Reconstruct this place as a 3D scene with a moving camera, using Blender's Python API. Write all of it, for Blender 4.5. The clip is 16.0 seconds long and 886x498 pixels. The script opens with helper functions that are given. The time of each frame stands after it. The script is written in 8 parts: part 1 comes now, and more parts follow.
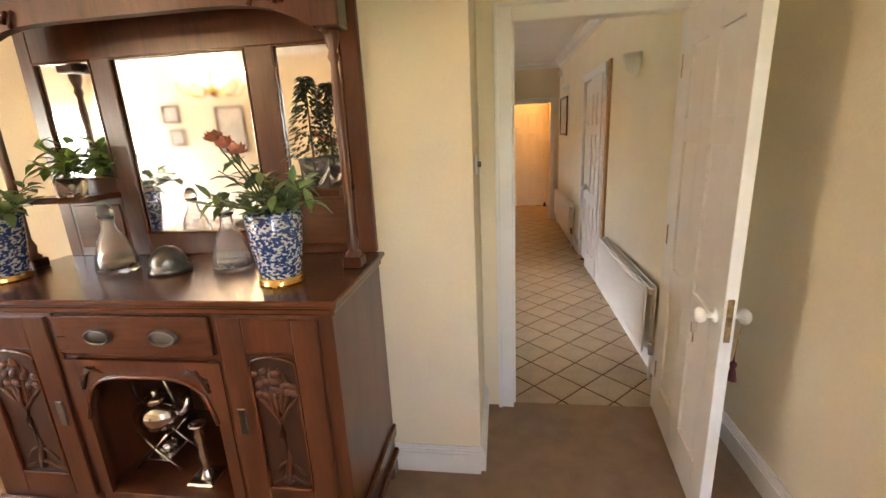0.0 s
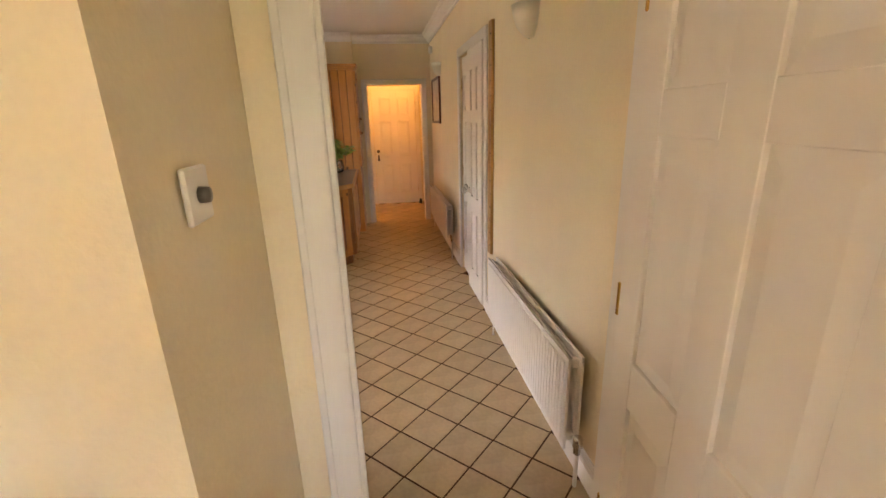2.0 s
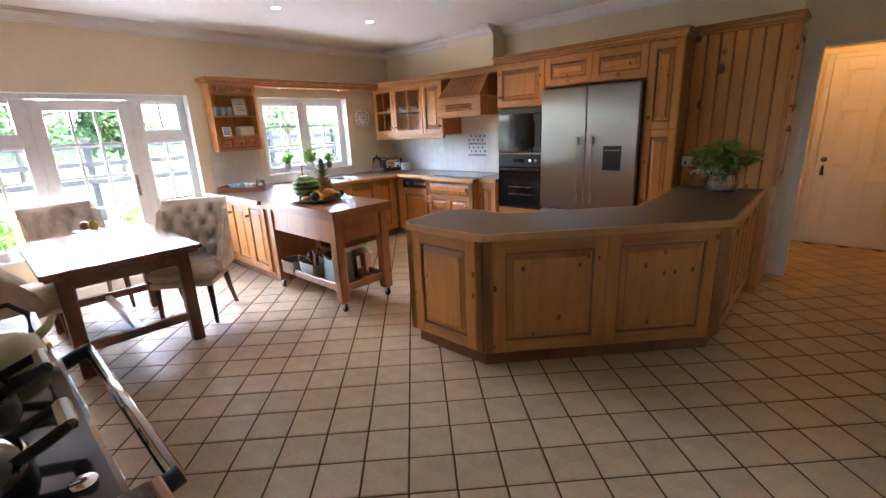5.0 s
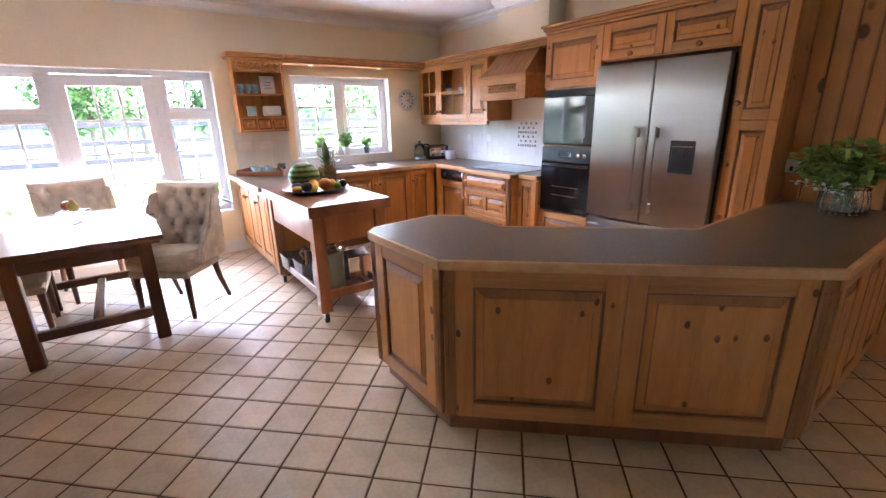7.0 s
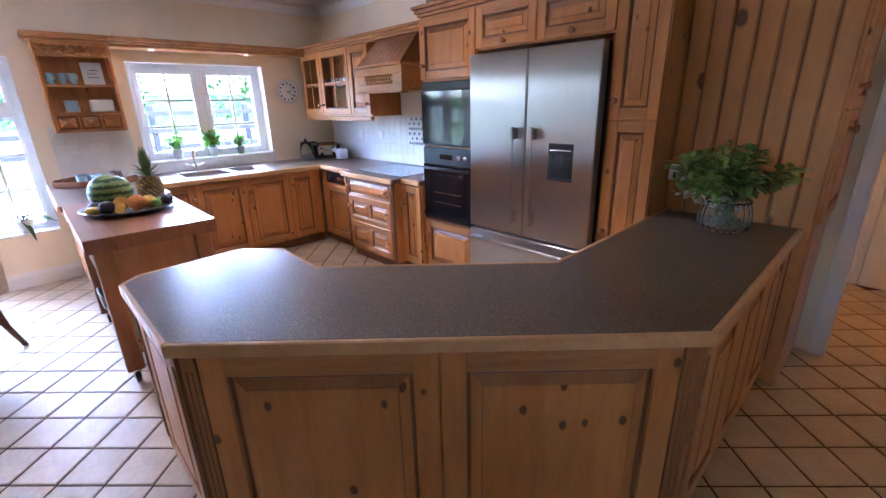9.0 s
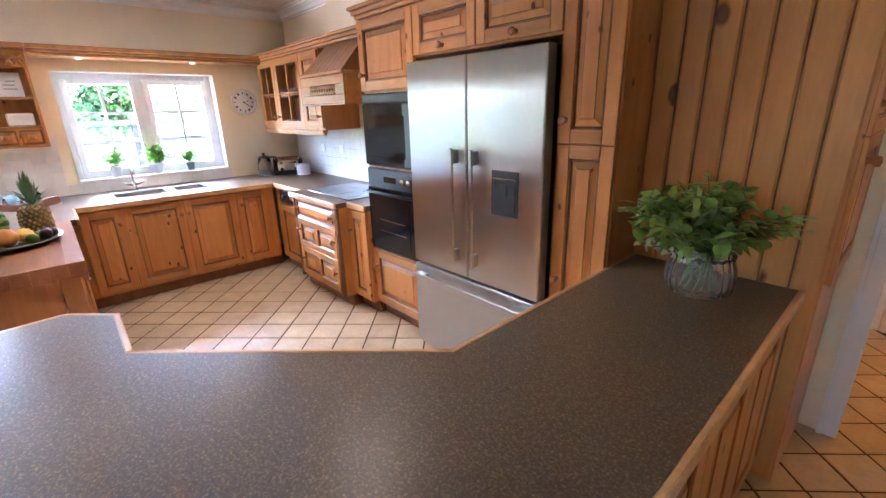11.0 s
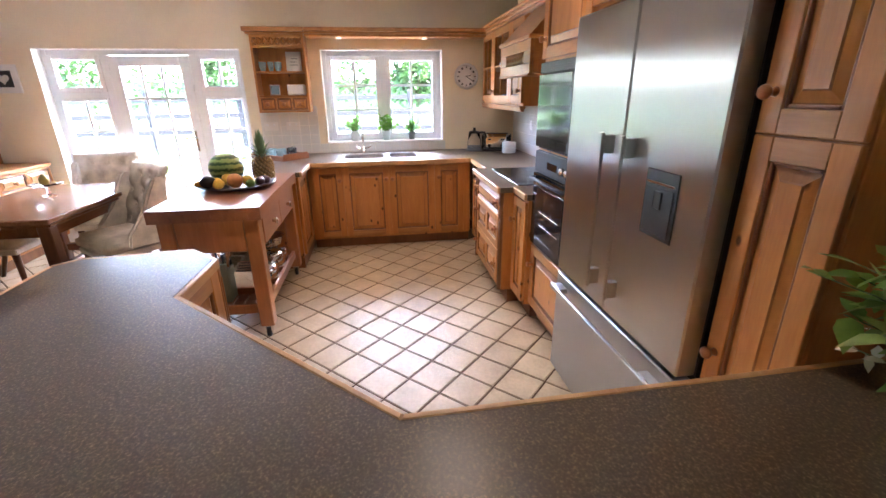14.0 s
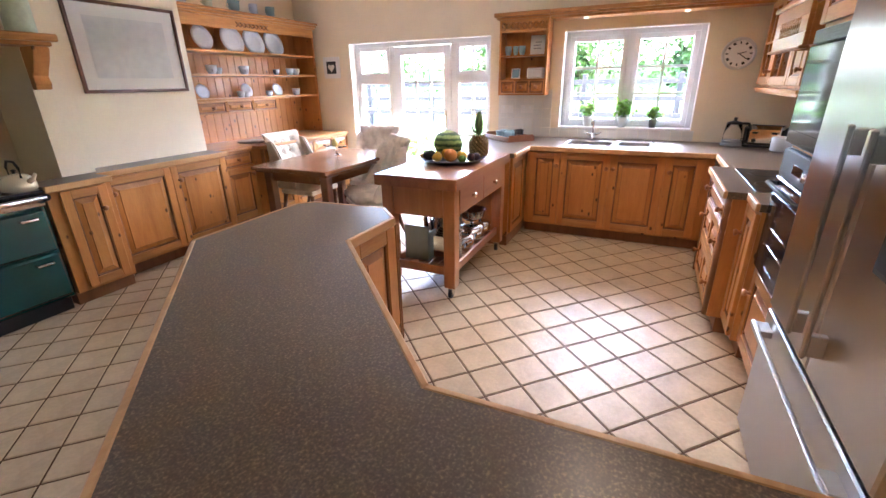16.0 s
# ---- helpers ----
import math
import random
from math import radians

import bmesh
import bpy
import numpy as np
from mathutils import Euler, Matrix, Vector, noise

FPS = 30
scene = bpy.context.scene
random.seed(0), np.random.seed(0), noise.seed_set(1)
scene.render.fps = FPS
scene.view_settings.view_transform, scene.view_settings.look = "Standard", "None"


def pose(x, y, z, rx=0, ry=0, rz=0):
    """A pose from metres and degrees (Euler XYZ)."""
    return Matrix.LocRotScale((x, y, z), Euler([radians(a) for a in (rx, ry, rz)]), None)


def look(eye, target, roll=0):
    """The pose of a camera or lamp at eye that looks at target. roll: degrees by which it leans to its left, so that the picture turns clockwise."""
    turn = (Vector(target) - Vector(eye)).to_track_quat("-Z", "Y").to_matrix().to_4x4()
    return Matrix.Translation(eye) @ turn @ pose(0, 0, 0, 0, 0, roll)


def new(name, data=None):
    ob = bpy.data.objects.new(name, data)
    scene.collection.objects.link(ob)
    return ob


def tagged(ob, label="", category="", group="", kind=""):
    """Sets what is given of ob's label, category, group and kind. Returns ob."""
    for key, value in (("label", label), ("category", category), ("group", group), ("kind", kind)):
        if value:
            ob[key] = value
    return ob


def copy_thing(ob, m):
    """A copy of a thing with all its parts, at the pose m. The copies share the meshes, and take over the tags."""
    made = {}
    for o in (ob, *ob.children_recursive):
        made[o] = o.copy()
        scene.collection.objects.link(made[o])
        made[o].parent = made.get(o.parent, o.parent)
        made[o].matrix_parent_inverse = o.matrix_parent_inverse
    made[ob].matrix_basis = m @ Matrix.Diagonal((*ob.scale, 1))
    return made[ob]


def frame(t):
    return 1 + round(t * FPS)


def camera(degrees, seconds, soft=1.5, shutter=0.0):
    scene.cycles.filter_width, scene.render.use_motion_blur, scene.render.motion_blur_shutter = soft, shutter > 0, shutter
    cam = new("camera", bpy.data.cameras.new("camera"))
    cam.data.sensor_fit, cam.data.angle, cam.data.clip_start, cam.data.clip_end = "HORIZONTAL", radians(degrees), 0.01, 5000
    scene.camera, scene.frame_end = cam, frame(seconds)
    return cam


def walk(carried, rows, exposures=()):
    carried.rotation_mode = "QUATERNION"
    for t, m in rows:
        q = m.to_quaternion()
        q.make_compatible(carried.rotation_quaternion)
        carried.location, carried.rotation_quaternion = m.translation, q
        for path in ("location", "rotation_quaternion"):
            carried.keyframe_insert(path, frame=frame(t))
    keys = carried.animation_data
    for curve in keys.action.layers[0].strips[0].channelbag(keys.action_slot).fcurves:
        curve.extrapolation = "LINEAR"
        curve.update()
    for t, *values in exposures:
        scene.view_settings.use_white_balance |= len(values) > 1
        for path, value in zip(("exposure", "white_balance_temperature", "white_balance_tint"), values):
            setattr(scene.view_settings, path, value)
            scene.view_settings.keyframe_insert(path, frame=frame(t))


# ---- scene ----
cam = camera(91.5, 16.0)
EXPO = [(0.0, 5.95, 7200, 21), (1.0, 5.95, 7700, 23), (2.0, 6.0, 8300, 26), (2.6, 6.0, 8600, 25), (3.5, 6.15, 7600, 21), (4.0, 5.95, 6400, 17), (4.5, 5.75, 6050, 18), (5.0, 5.25, 6000, 19), (7.5, 5.6, 5600, 25), (9.0, 5.5, 4950, 25), (11.9, 6.25, 5650, 19), (13.0, 5.95, 5800, 20), (14.5, 5.65, 5800, 20), (16.0, 5.75, 5900, 22)]
PATH = [
    (0, (0.403, 0.215, 1.55), (0.128, 2.128, 1.035), -2.8),
    (0.5, (0.461, 0.489, 1.53), (0.339, 2.407, 0.977), -2.0),
    (1, (0.507, 0.764, 1.544), (0.444, 2.679, 0.97), -1.2),
    (1.5, (0.539, 1.117, 1.52), (0.668, 3.027, 0.943), -1.4),
    (2, (0.575, 1.395, 1.521), (0.835, 3.289, 0.935), -1.6),
    (2.5, (0.649, 1.72, 1.514), (0.889, 3.614, 0.919), -0.8),
    (3, (0.69, 2.005, 1.515), (0.72, 3.913, 0.916), -0.9),
    (3.5, (0.692, 2.336, 1.509), (0.415, 4.228, 0.922), -1.8),
    (4, (0.713, 2.61, 1.514), (0.106, 4.429, 0.943), -2.1),
    (4.5, (0.714, 2.832, 1.514), (-0.319, 4.453, 0.96), -2.7),
    (5, (0.684, 2.998, 1.48), (-0.62, 4.414, 0.937), -2.6),
    (5.2, (0.669, 3.098, 1.501), (-0.702, 4.445, 0.945), -2.0),
    (7.3, (0.579, 4.08, 1.439), (-0.977, 5.192, 0.851), -1.3),
    (7.5, (0.545, 4.166, 1.451), (-0.963, 5.337, 0.857), -1.7),
    (8, (0.515, 4.341, 1.468), (-0.895, 5.621, 0.855), -2.1),
    (8.5, (0.511, 4.575, 1.476), (-0.884, 5.861, 0.844), -1.9),
    (9, (0.525, 4.758, 1.489), (-0.855, 6.057, 0.849), -1.4),
    (9.5, (0.471, 4.929, 1.502), (-0.905, 6.233, 0.865), -1.2),
    (9.7, (0.434, 5.003, 1.512), (-0.942, 6.311, 0.882), -1.4),
    (11.8, (0.475, 5.639, 1.541), (-1.039, 6.798, 0.939), -0.9),
    (12, (0.415, 5.671, 1.528), (-1.134, 6.786, 0.93), -0.7),
    (12.5, (0.327, 5.77, 1.497), (-1.29, 6.781, 0.894), -0.7),
    (13, (0.313, 5.923, 1.504), (-1.422, 6.688, 0.868), -1.3),
    (13.5, (0.353, 6.083, 1.49), (-1.487, 6.514, 0.835), -0.1),
    (14, (0.365, 6.183, 1.485), (-1.498, 6.45, 0.807), -0.7),
    (14.5, (0.292, 6.276, 1.474), (-1.583, 6.37, 0.785), 0.0),
    (15, (0.222, 6.366, 1.474), (-1.647, 6.246, 0.77), -0.5),
    (15.5, (0.227, 6.461, 1.479), (-1.58, 5.986, 0.767), -0.6),
    (16, (0.304, 6.544, 1.461), (-1.387, 5.754, 0.741), -1.0),
]
walk(cam, [(t, look(eye, target, roll)) for t, eye, target, roll in PATH], EXPO)

# world, sun, lamps
world = bpy.data.worlds.new("world")
scene.world = world
world.use_nodes = True
wn = world.node_tree
sky = wn.nodes.new("ShaderNodeTexSky")
sky.sky_type, sky.sun_disc = "NISHITA", False
SUN_EL, SUN_AZ = 52.0, 10.0
sky.sun_elevation, sky.sun_rotation = radians(SUN_EL), radians(SUN_AZ)
wn.links.new(sky.outputs[0], wn.nodes["Background"].inputs[0])
wn.nodes["Background"].inputs[1].default_value = 0.15
sun = new("sun", bpy.data.lights.new("sun", "SUN"))
sun.data.energy, sun.data.angle, sun.data.color = 2.3, radians(0.6), (1.0, 0.95, 0.87)
sun.matrix_world = look((math.sin(radians(SUN_AZ)) * 9, math.cos(radians(SUN_AZ)) * 9, 12), (0, 0, 0))


def area(name, eye, target, w, h, power, color=(1, 1, 1)):
    lamp = new(name, bpy.data.lights.new(name, "AREA"))
    lamp.data.shape, lamp.data.size, lamp.data.size_y = "RECTANGLE", w, h
    lamp.data.energy, lamp.data.color = power, color
    lamp.matrix_world = look(eye, target)
    return lamp


def point(name, eye, power, color, size=0.05):
    lamp = new(name, bpy.data.lights.new(name, "POINT"))
    lamp.data.energy, lamp.data.color, lamp.data.shadow_soft_size = power, color, size
    lamp.matrix_world = pose(*eye)
    return lamp


XG = -5.0
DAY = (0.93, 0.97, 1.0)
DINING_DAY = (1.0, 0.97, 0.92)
# Added lamp panel above the yard, out of view, lifts the kitchen's daylight.
sky_panel = area("added_sky_panel", (-9.6, 4.8, 4.0), (0.0, 4.6, 1.0), 9.0, 2.4, 34.0, DAY)
sky_panel.data.spread = radians(110)
for n, c, w, h in (("french_window", (XG, 3.89, 1.02), 1.86, 1.80), ("sink_window", (XG, 6.28, 1.45), 1.26, 0.94)):
    area("skylight_" + n, c, (0, c[1], c[2]), w, h, 1.0).data.cycles.is_portal = True
area("skylight_dining_window", (-5.5, -1.35, 1.5), (0, 0.0, 1.0), 1.3, 1.2, 0.75, DINING_DAY)
# Added fill behind the camera; no window is known on this side.
area("added_dining_fill", (1.15, -2.3, 1.5), (0.3, 1.5, 0.9), 0.35, 1.2, 0.17, DINING_DAY)
WARM = (1.0, 0.50, 0.15)
point("lobby_lamp", (0.8, 8.75, 2.3), 0.27, WARM, 0.06)
for x, y in ((-3.36, 5.28), (-3.26, 6.29), (-1.52, 6.53)):
    lamp = new("spot_lamp", bpy.data.lights.new("spot_lamp", "SPOT"))
    lamp.data.energy, lamp.data.color, lamp.data.shadow_soft_size = 0.6, (1.0, 0.78, 0.52), 0.03
    lamp.data.spot_size, lamp.data.spot_blend = radians(100), 0.6
    lamp.matrix_world = pose(x, y, 2.56)
point("chandelier_lamp", (-2.14, -0.2, 2.25), 0.25, (1.0, 0.75, 0.45), 0.2)


def trans(a, b):
    return (a[0] * b, a[1] * b, a[2] * b)


# materials
def material(name, color, rough=0.5, metal=0.0, vary=0.12, scale=6.0, fine=60.0, bump=0.1, spec=0.5, coat=0.0, dist=0.002, random_piece=0.0, island=False):
    m = bpy.data.materials.new(name)
    m.use_nodes = True
    nt = m.node_tree
    b = nt.nodes["Principled BSDF"]
    co = nt.nodes.new("ShaderNodeTexCoord")
    n1, n2 = nt.nodes.new("ShaderNodeTexNoise"), nt.nodes.new("ShaderNodeTexNoise")
    n1.inputs["Scale"].default_value, n2.inputs["Scale"].default_value = scale, fine
    n1.inputs["Detail"].default_value, n2.inputs["Detail"].default_value = 4, 3
    for n in (n1, n2):
        nt.links.new(co.outputs["Object"], n.inputs["Vector"])
    ramp = nt.nodes.new("ShaderNodeValToRGB")
    ramp.color_ramp.elements[0].position, ramp.color_ramp.elements[1].position = 0.3, 0.7
    ramp.color_ramp.elements[0].color = (*trans(color, 1 - vary), 1)
    ramp.color_ramp.elements[1].color = (*[min(0.95, c) for c in trans(color, 1 + vary)], 1)
    mix = nt.nodes.new("ShaderNodeMath")
    mix.operation = "MULTIPLY_ADD"
    mix.inputs[1].default_value = 0.35
    add = nt.nodes.new("ShaderNodeMath")
    add.operation = "MULTIPLY"
    add.inputs[1].default_value = 0.65
    nt.links.new(n1.outputs["Fac"], add.inputs[0])
    nt.links.new(n2.outputs["Fac"], mix.inputs[0])
    nt.links.new(add.outputs[0], mix.inputs[2])
    nt.links.new(mix.outputs[0], ramp.inputs[0])
    out = ramp.outputs[0]
    if random_piece:
        info, hsv, mr = nt.nodes.new("ShaderNodeNewGeometry" if island else "ShaderNodeObjectInfo"), nt.nodes.new("ShaderNodeHueSaturation"), nt.nodes.new("ShaderNodeMapRange")
        mr.inputs[3].default_value, mr.inputs[4].default_value = 1 - random_piece, 1 + random_piece
        nt.links.new(info.outputs["Random Per Island" if island else "Random"], mr.inputs[0])
        nt.links.new(mr.outputs[0], hsv.inputs["Value"])
        nt.links.new(out, hsv.inputs["Color"])
        out = hsv.outputs[0]
    nt.links.new(out, b.inputs["Base Color"])
    rr = nt.nodes.new("ShaderNodeMapRange")
    rr.inputs[3].default_value, rr.inputs[4].default_value = max(0.02, rough - 0.08), min(1, rough + 0.08)
    nt.links.new(n1.outputs["Fac"], rr.inputs[0])
    nt.links.new(rr.outputs[0], b.inputs["Roughness"])
    b.inputs["Metallic"].default_value = metal
    b.inputs["Specular IOR Level"].default_value = spec
    b.inputs["Coat Weight"].default_value = coat
    if bump:
        bp = nt.nodes.new("ShaderNodeBump")
        bp.inputs["Strength"].default_value, bp.inputs["Distance"].default_value = bump, dist
        nt.links.new(n2.outputs["Fac"], bp.inputs["Height"])
        nt.links.new(bp.outputs[0], b.inputs["Normal"])
    return m


def wood(name, dark, light, rough=0.4, grain=14.0, knots=0.0, axis="Z", coat=0.1, knot_scale=3.2):
    """Grain runs along the object's axis; knots are dark eyes with a soft rim."""
    m = bpy.data.materials.new(name)
    m.use_nodes = True
    nt = m.node_tree
    b = nt.nodes["Principled BSDF"]
    co, mp, info = nt.nodes.new("ShaderNodeTexCoord"), nt.nodes.new("ShaderNodeMapping"), nt.nodes.new("ShaderNodeObjectInfo")
    s = {"X": (0.12, 1, 1), "Y": (1, 0.12, 1), "Z": (1, 1, 0.12)}[axis]
    mp.inputs["Scale"].default_value = s
    off = nt.nodes.new("ShaderNodeVectorMath")
    off.operation = "MULTIPLY"
    off.inputs[1].default_value = (7.3, 5.1, 9.7)
    nt.links.new(info.outputs["Random"], off.inputs[0])
    sh = nt.nodes.new("ShaderNodeVectorMath")
    nt.links.new(co.outputs["Object"], sh.inputs[0])
    nt.links.new(off.outputs[0], sh.inputs[1])
    nt.links.new(sh.outputs[0], mp.inputs[0])
    n1, n2 = nt.nodes.new("ShaderNodeTexNoise"), nt.nodes.new("ShaderNodeTexNoise")
    n1.inputs["Scale"].default_value, n1.inputs["Detail"].default_value, n1.inputs["Distortion"].default_value = grain, 5, 0.6
    n2.inputs["Scale"].default_value, n2.inputs["Detail"].default_value = grain * 9, 3
    nt.links.new(mp.outputs[0], n1.inputs["Vector"])
    nt.links.new(mp.outputs[0], n2.inputs["Vector"])
    mix = nt.nodes.new("ShaderNodeMath")
    mix.operation = "MULTIPLY_ADD"
    mix.inputs[1].default_value = 0.3
    half = nt.nodes.new("ShaderNodeMath")
    half.operation = "MULTIPLY"
    half.inputs[1].default_value = 0.7
    nt.links.new(n1.outputs["Fac"], half.inputs[0])
    nt.links.new(n2.outputs["Fac"], mix.inputs[0])
    nt.links.new(half.outputs[0], mix.inputs[2])
    ramp = nt.nodes.new("ShaderNodeValToRGB")
    ramp.color_ramp.elements[0].position, ramp.color_ramp.elements[1].position = 0.32, 0.68
    ramp.color_ramp.elements[0].color, ramp.color_ramp.elements[1].color = (*dark, 1), (*light, 1)
    nt.links.new(mix.outputs[0], ramp.inputs[0])
    out = ramp.outputs[0]
    if knots:
        kmp, v, kr = nt.nodes.new("ShaderNodeMapping"), nt.nodes.new("ShaderNodeTexVoronoi"), nt.nodes.new("ShaderNodeValToRGB")
        kmp.inputs["Scale"].default_value = tuple(1.0 if q > 0.5 else 0.62 for q in s)
        nt.links.new(sh.outputs[0], kmp.inputs[0])
        v.inputs["Scale"].default_value = knot_scale
        nt.links.new(kmp.outputs[0], v.inputs["Vector"])
        e = kr.color_ramp.elements
        e[0].position, e[1].position = 0.105 * knots, 0.150 * knots
        e[0].color, e[1].color = (1, 1, 1, 1), (0, 0, 0, 1)
        rim = e.new(0.045 * knots)
        rim.color = (0.88, 0.88, 0.88, 1)
        warp = nt.nodes.new("ShaderNodeTexNoise")
        warp.inputs["Scale"].default_value = 22
        nt.links.new(sh.outputs[0], warp.inputs["Vector"])
        wd = nt.nodes.new("ShaderNodeMath")
        wd.operation = "MULTIPLY_ADD"
        wd.inputs[1].default_value = 0.09
        nt.links.new(warp.outputs["Fac"], wd.inputs[0])
        nt.links.new(v.outputs["Distance"], wd.inputs[2])
        nt.links.new(wd.outputs[0], kr.inputs[0])
        km = nt.nodes.new("ShaderNodeMix")
        km.data_type = "RGBA"
        nt.links.new(kr.outputs[0], km.inputs["Factor"])
        nt.links.new(out, km.inputs["A"])
        km.inputs["B"].default_value = (*trans(dark, 0.22), 1)
        out = km.outputs["Result"]
    nt.links.new(out, b.inputs["Base Color"])
    b.inputs["Roughness"].default_value = rough
    b.inputs["Coat Weight"].default_value, b.inputs["Coat Roughness"].default_value = coat, 0.25
    bp = nt.nodes.new("ShaderNodeBump")
    bp.inputs["Strength"].default_value, bp.inputs["Distance"].default_value = 0.12, 0.001
    nt.links.new(n2.outputs["Fac"], bp.inputs["Height"])
    nt.links.new(bp.outputs[0], b.inputs["Normal"])
    return m


def glass(name, color=(1, 1, 1), rough=0.0, ior=1.45):
    m = bpy.data.materials.new(name)
    m.use_nodes = True
    b = m.node_tree.nodes["Principled BSDF"]
    b.inputs["Base Color"].default_value = (*color, 1)
    b.inputs["Roughness"].default_value, b.inputs["IOR"].default_value = rough, ior
    b.inputs["Transmission Weight"].default_value = 1.0
    return m


def glowing(name, color, strength):
    m = bpy.data.materials.new(name)
    m.use_nodes = True
    b = m.node_tree.nodes["Principled BSDF"]
    b.inputs["Base Color"].default_value = (0.9, 0.88, 0.82, 1)
    b.inputs["Emission Color"].default_value, b.inputs["Emission Strength"].default_value = (*color, 1), strength
    return m


def speckled(name, base, fleck):
    m = bpy.data.materials.new(name)
    m.use_nodes = True
    nt = m.node_tree
    b = nt.nodes["Principled BSDF"]
    co, n1, n2, r1, r2 = (nt.nodes.new(k) for k in ("ShaderNodeTexCoord", "ShaderNodeTexNoise", "ShaderNodeTexNoise", "ShaderNodeValToRGB", "ShaderNodeValToRGB"))
    n1.inputs["Scale"].default_value, n1.inputs["Detail"].default_value, n1.inputs["Roughness"].default_value = 170, 3, 0.6
    n2.inputs["Scale"].default_value = 3.0
    for n in (n1, n2):
        nt.links.new(co.outputs["Object"], n.inputs["Vector"])
    e = r1.color_ramp.elements
    e[0].position, e[1].position = 0.38, 0.70
    e[0].color, e[1].color = (*base, 1), (*fleck, 1)
    mid = e.new(0.54)
    mid.color = (*trans(base, 1.45), 1)
    nt.links.new(n1.outputs["Fac"], r1.inputs[0])
    nt.links.new(r1.outputs[0], b.inputs["Base Color"])
    r2.color_ramp.elements[0].color, r2.color_ramp.elements[1].color = (0.29, 0.29, 0.29, 1), (0.37, 0.37, 0.37, 1)
    nt.links.new(n2.outputs["Fac"], r2.inputs[0])
    nt.links.new(r2.outputs[0], b.inputs["Roughness"])
    return m


CREAM = material("cream_wall_paint", (0.83, 0.715, 0.52), 0.75, vary=0.05, scale=2.5, fine=75, bump=0.45, dist=0.003, spec=0.3)
CEILING = material("white_ceiling_paint", (0.86, 0.845, 0.82), 0.85, vary=0.02, scale=2, bump=0.05, spec=0.2)
WHITE = material("white_gloss_paint", (0.80, 0.77, 0.72), 0.34, vary=0.02, scale=3, fine=20, bump=0)
UPVC = material("white_plastic_frame", (0.82, 0.82, 0.82), 0.3, vary=0.02, bump=0.02)
CARPET = material("brown_carpet", (0.36, 0.24, 0.155), 0.95, vary=0.18, scale=9, fine=420, bump=0.9, dist=0.006, spec=0.1)
TILE = material("buff_floor_tile", (0.49, 0.372, 0.232), 0.40, spec=0.34, vary=0.2, scale=7, fine=45, bump=0.25, dist=0.003, random_piece=0.07)
GROUT = material("dark_brown_grout", (0.092, 0.048, 0.023), 0.95, spec=0.1, vary=0.15, scale=20, fine=200, bump=0.4)
PINE = wood("knotty_pine", (0.45, 0.165, 0.035), (0.61, 0.260, 0.062), 0.36, knots=1.3, knot_scale=11.0)
PINE_DEEP = wood("deep_pine", (0.25, 0.095, 0.026), (0.40, 0.17, 0.05), 0.36)
BOARD = wood("golden_pine_board", (0.50, 0.20, 0.048), (0.64, 0.29, 0.08), 0.33, grain=9, knots=1.5, knot_scale=5.5, coat=0.2)
PINE_H = wood("pine_rail", (0.35, 0.138, 0.034), (0.57, 0.268, 0.076), 0.36, axis="X")
PINE_DARK = wood("dark_pine", (0.17, 0.062, 0.02), (0.27, 0.11, 0.038), 0.4)
EDGE = wood("worktop_wood_edge", (0.50, 0.26, 0.095), (0.66, 0.38, 0.165), 0.35, axis="X")
MAHOGANY = wood("dark_mahogany", (0.055, 0.015, 0.007), (0.15, 0.045, 0.018), 0.3, grain=9, coat=0.35)
MAHOGANY_DARK = wood("deep_mahogany", (0.028, 0.009, 0.005), (0.07, 0.022, 0.010), 0.4, grain=9, coat=0.2)
MAHOGANY_H = wood("dark_mahogany_top", (0.065, 0.018, 0.008), (0.16, 0.05, 0.02), 0.22, grain=9, coat=0.5, axis="X")
CARTWOOD = wood("chopping_block_wood", (0.29, 0.105, 0.034), (0.45, 0.19, 0.068), 0.34, grain=9, coat=0.25)
CARTWOOD_H = wood("chopping_block_top", (0.22, 0.078, 0.030), (0.36, 0.145, 0.058), 0.30, grain=9, coat=0.3, axis="X")
TABLEWOOD = wood("dark_oak_table", (0.12, 0.048, 0.02), (0.25, 0.11, 0.046), 0.25, grain=9, coat=0.4, axis="X")
RULERWOOD = wood("ruler_wood", (0.42, 0.2, 0.06), (0.58, 0.32, 0.11), 0.4)
WORKTOP = speckled("dark_speckled_worktop", (0.094, 0.064, 0.038), (0.29, 0.20, 0.114))
STEEL = material("brushed_steel", (0.45, 0.45, 0.45), 0.37, 1.0, vary=0.03, scale=2, fine=90, bump=0)
_b = STEEL.node_tree.nodes["Principled BSDF"]
_t = STEEL.node_tree.nodes.new("ShaderNodeTangent")
_t.direction_type, _t.axis = "RADIAL", "Z"
STEEL.node_tree.links.new(_t.outputs[0], _b.inputs["Tangent"])
_b.inputs["Anisotropic"].default_value = 0.97
STEEL.node_tree.links.remove(_b.inputs["Roughness"].links[0])
_b.inputs["Roughness"].default_value = 0.285
CHROME = material("chrome", (0.75, 0.74, 0.72), 0.09, 1.0, vary=0.03, bump=0)
SILVER = material("tarnished_silver", (0.78, 0.76, 0.73), 0.16, 1.0, vary=0.15, bump=0.02)
IRON = material("dark_cast_iron", (0.03, 0.03, 0.032), 0.45, 0.5, vary=0.2, bump=0.1)
PEWTER = material("dark_pewter", (0.2, 0.19, 0.18), 0.35, 1.0, vary=0.2, bump=0.05)
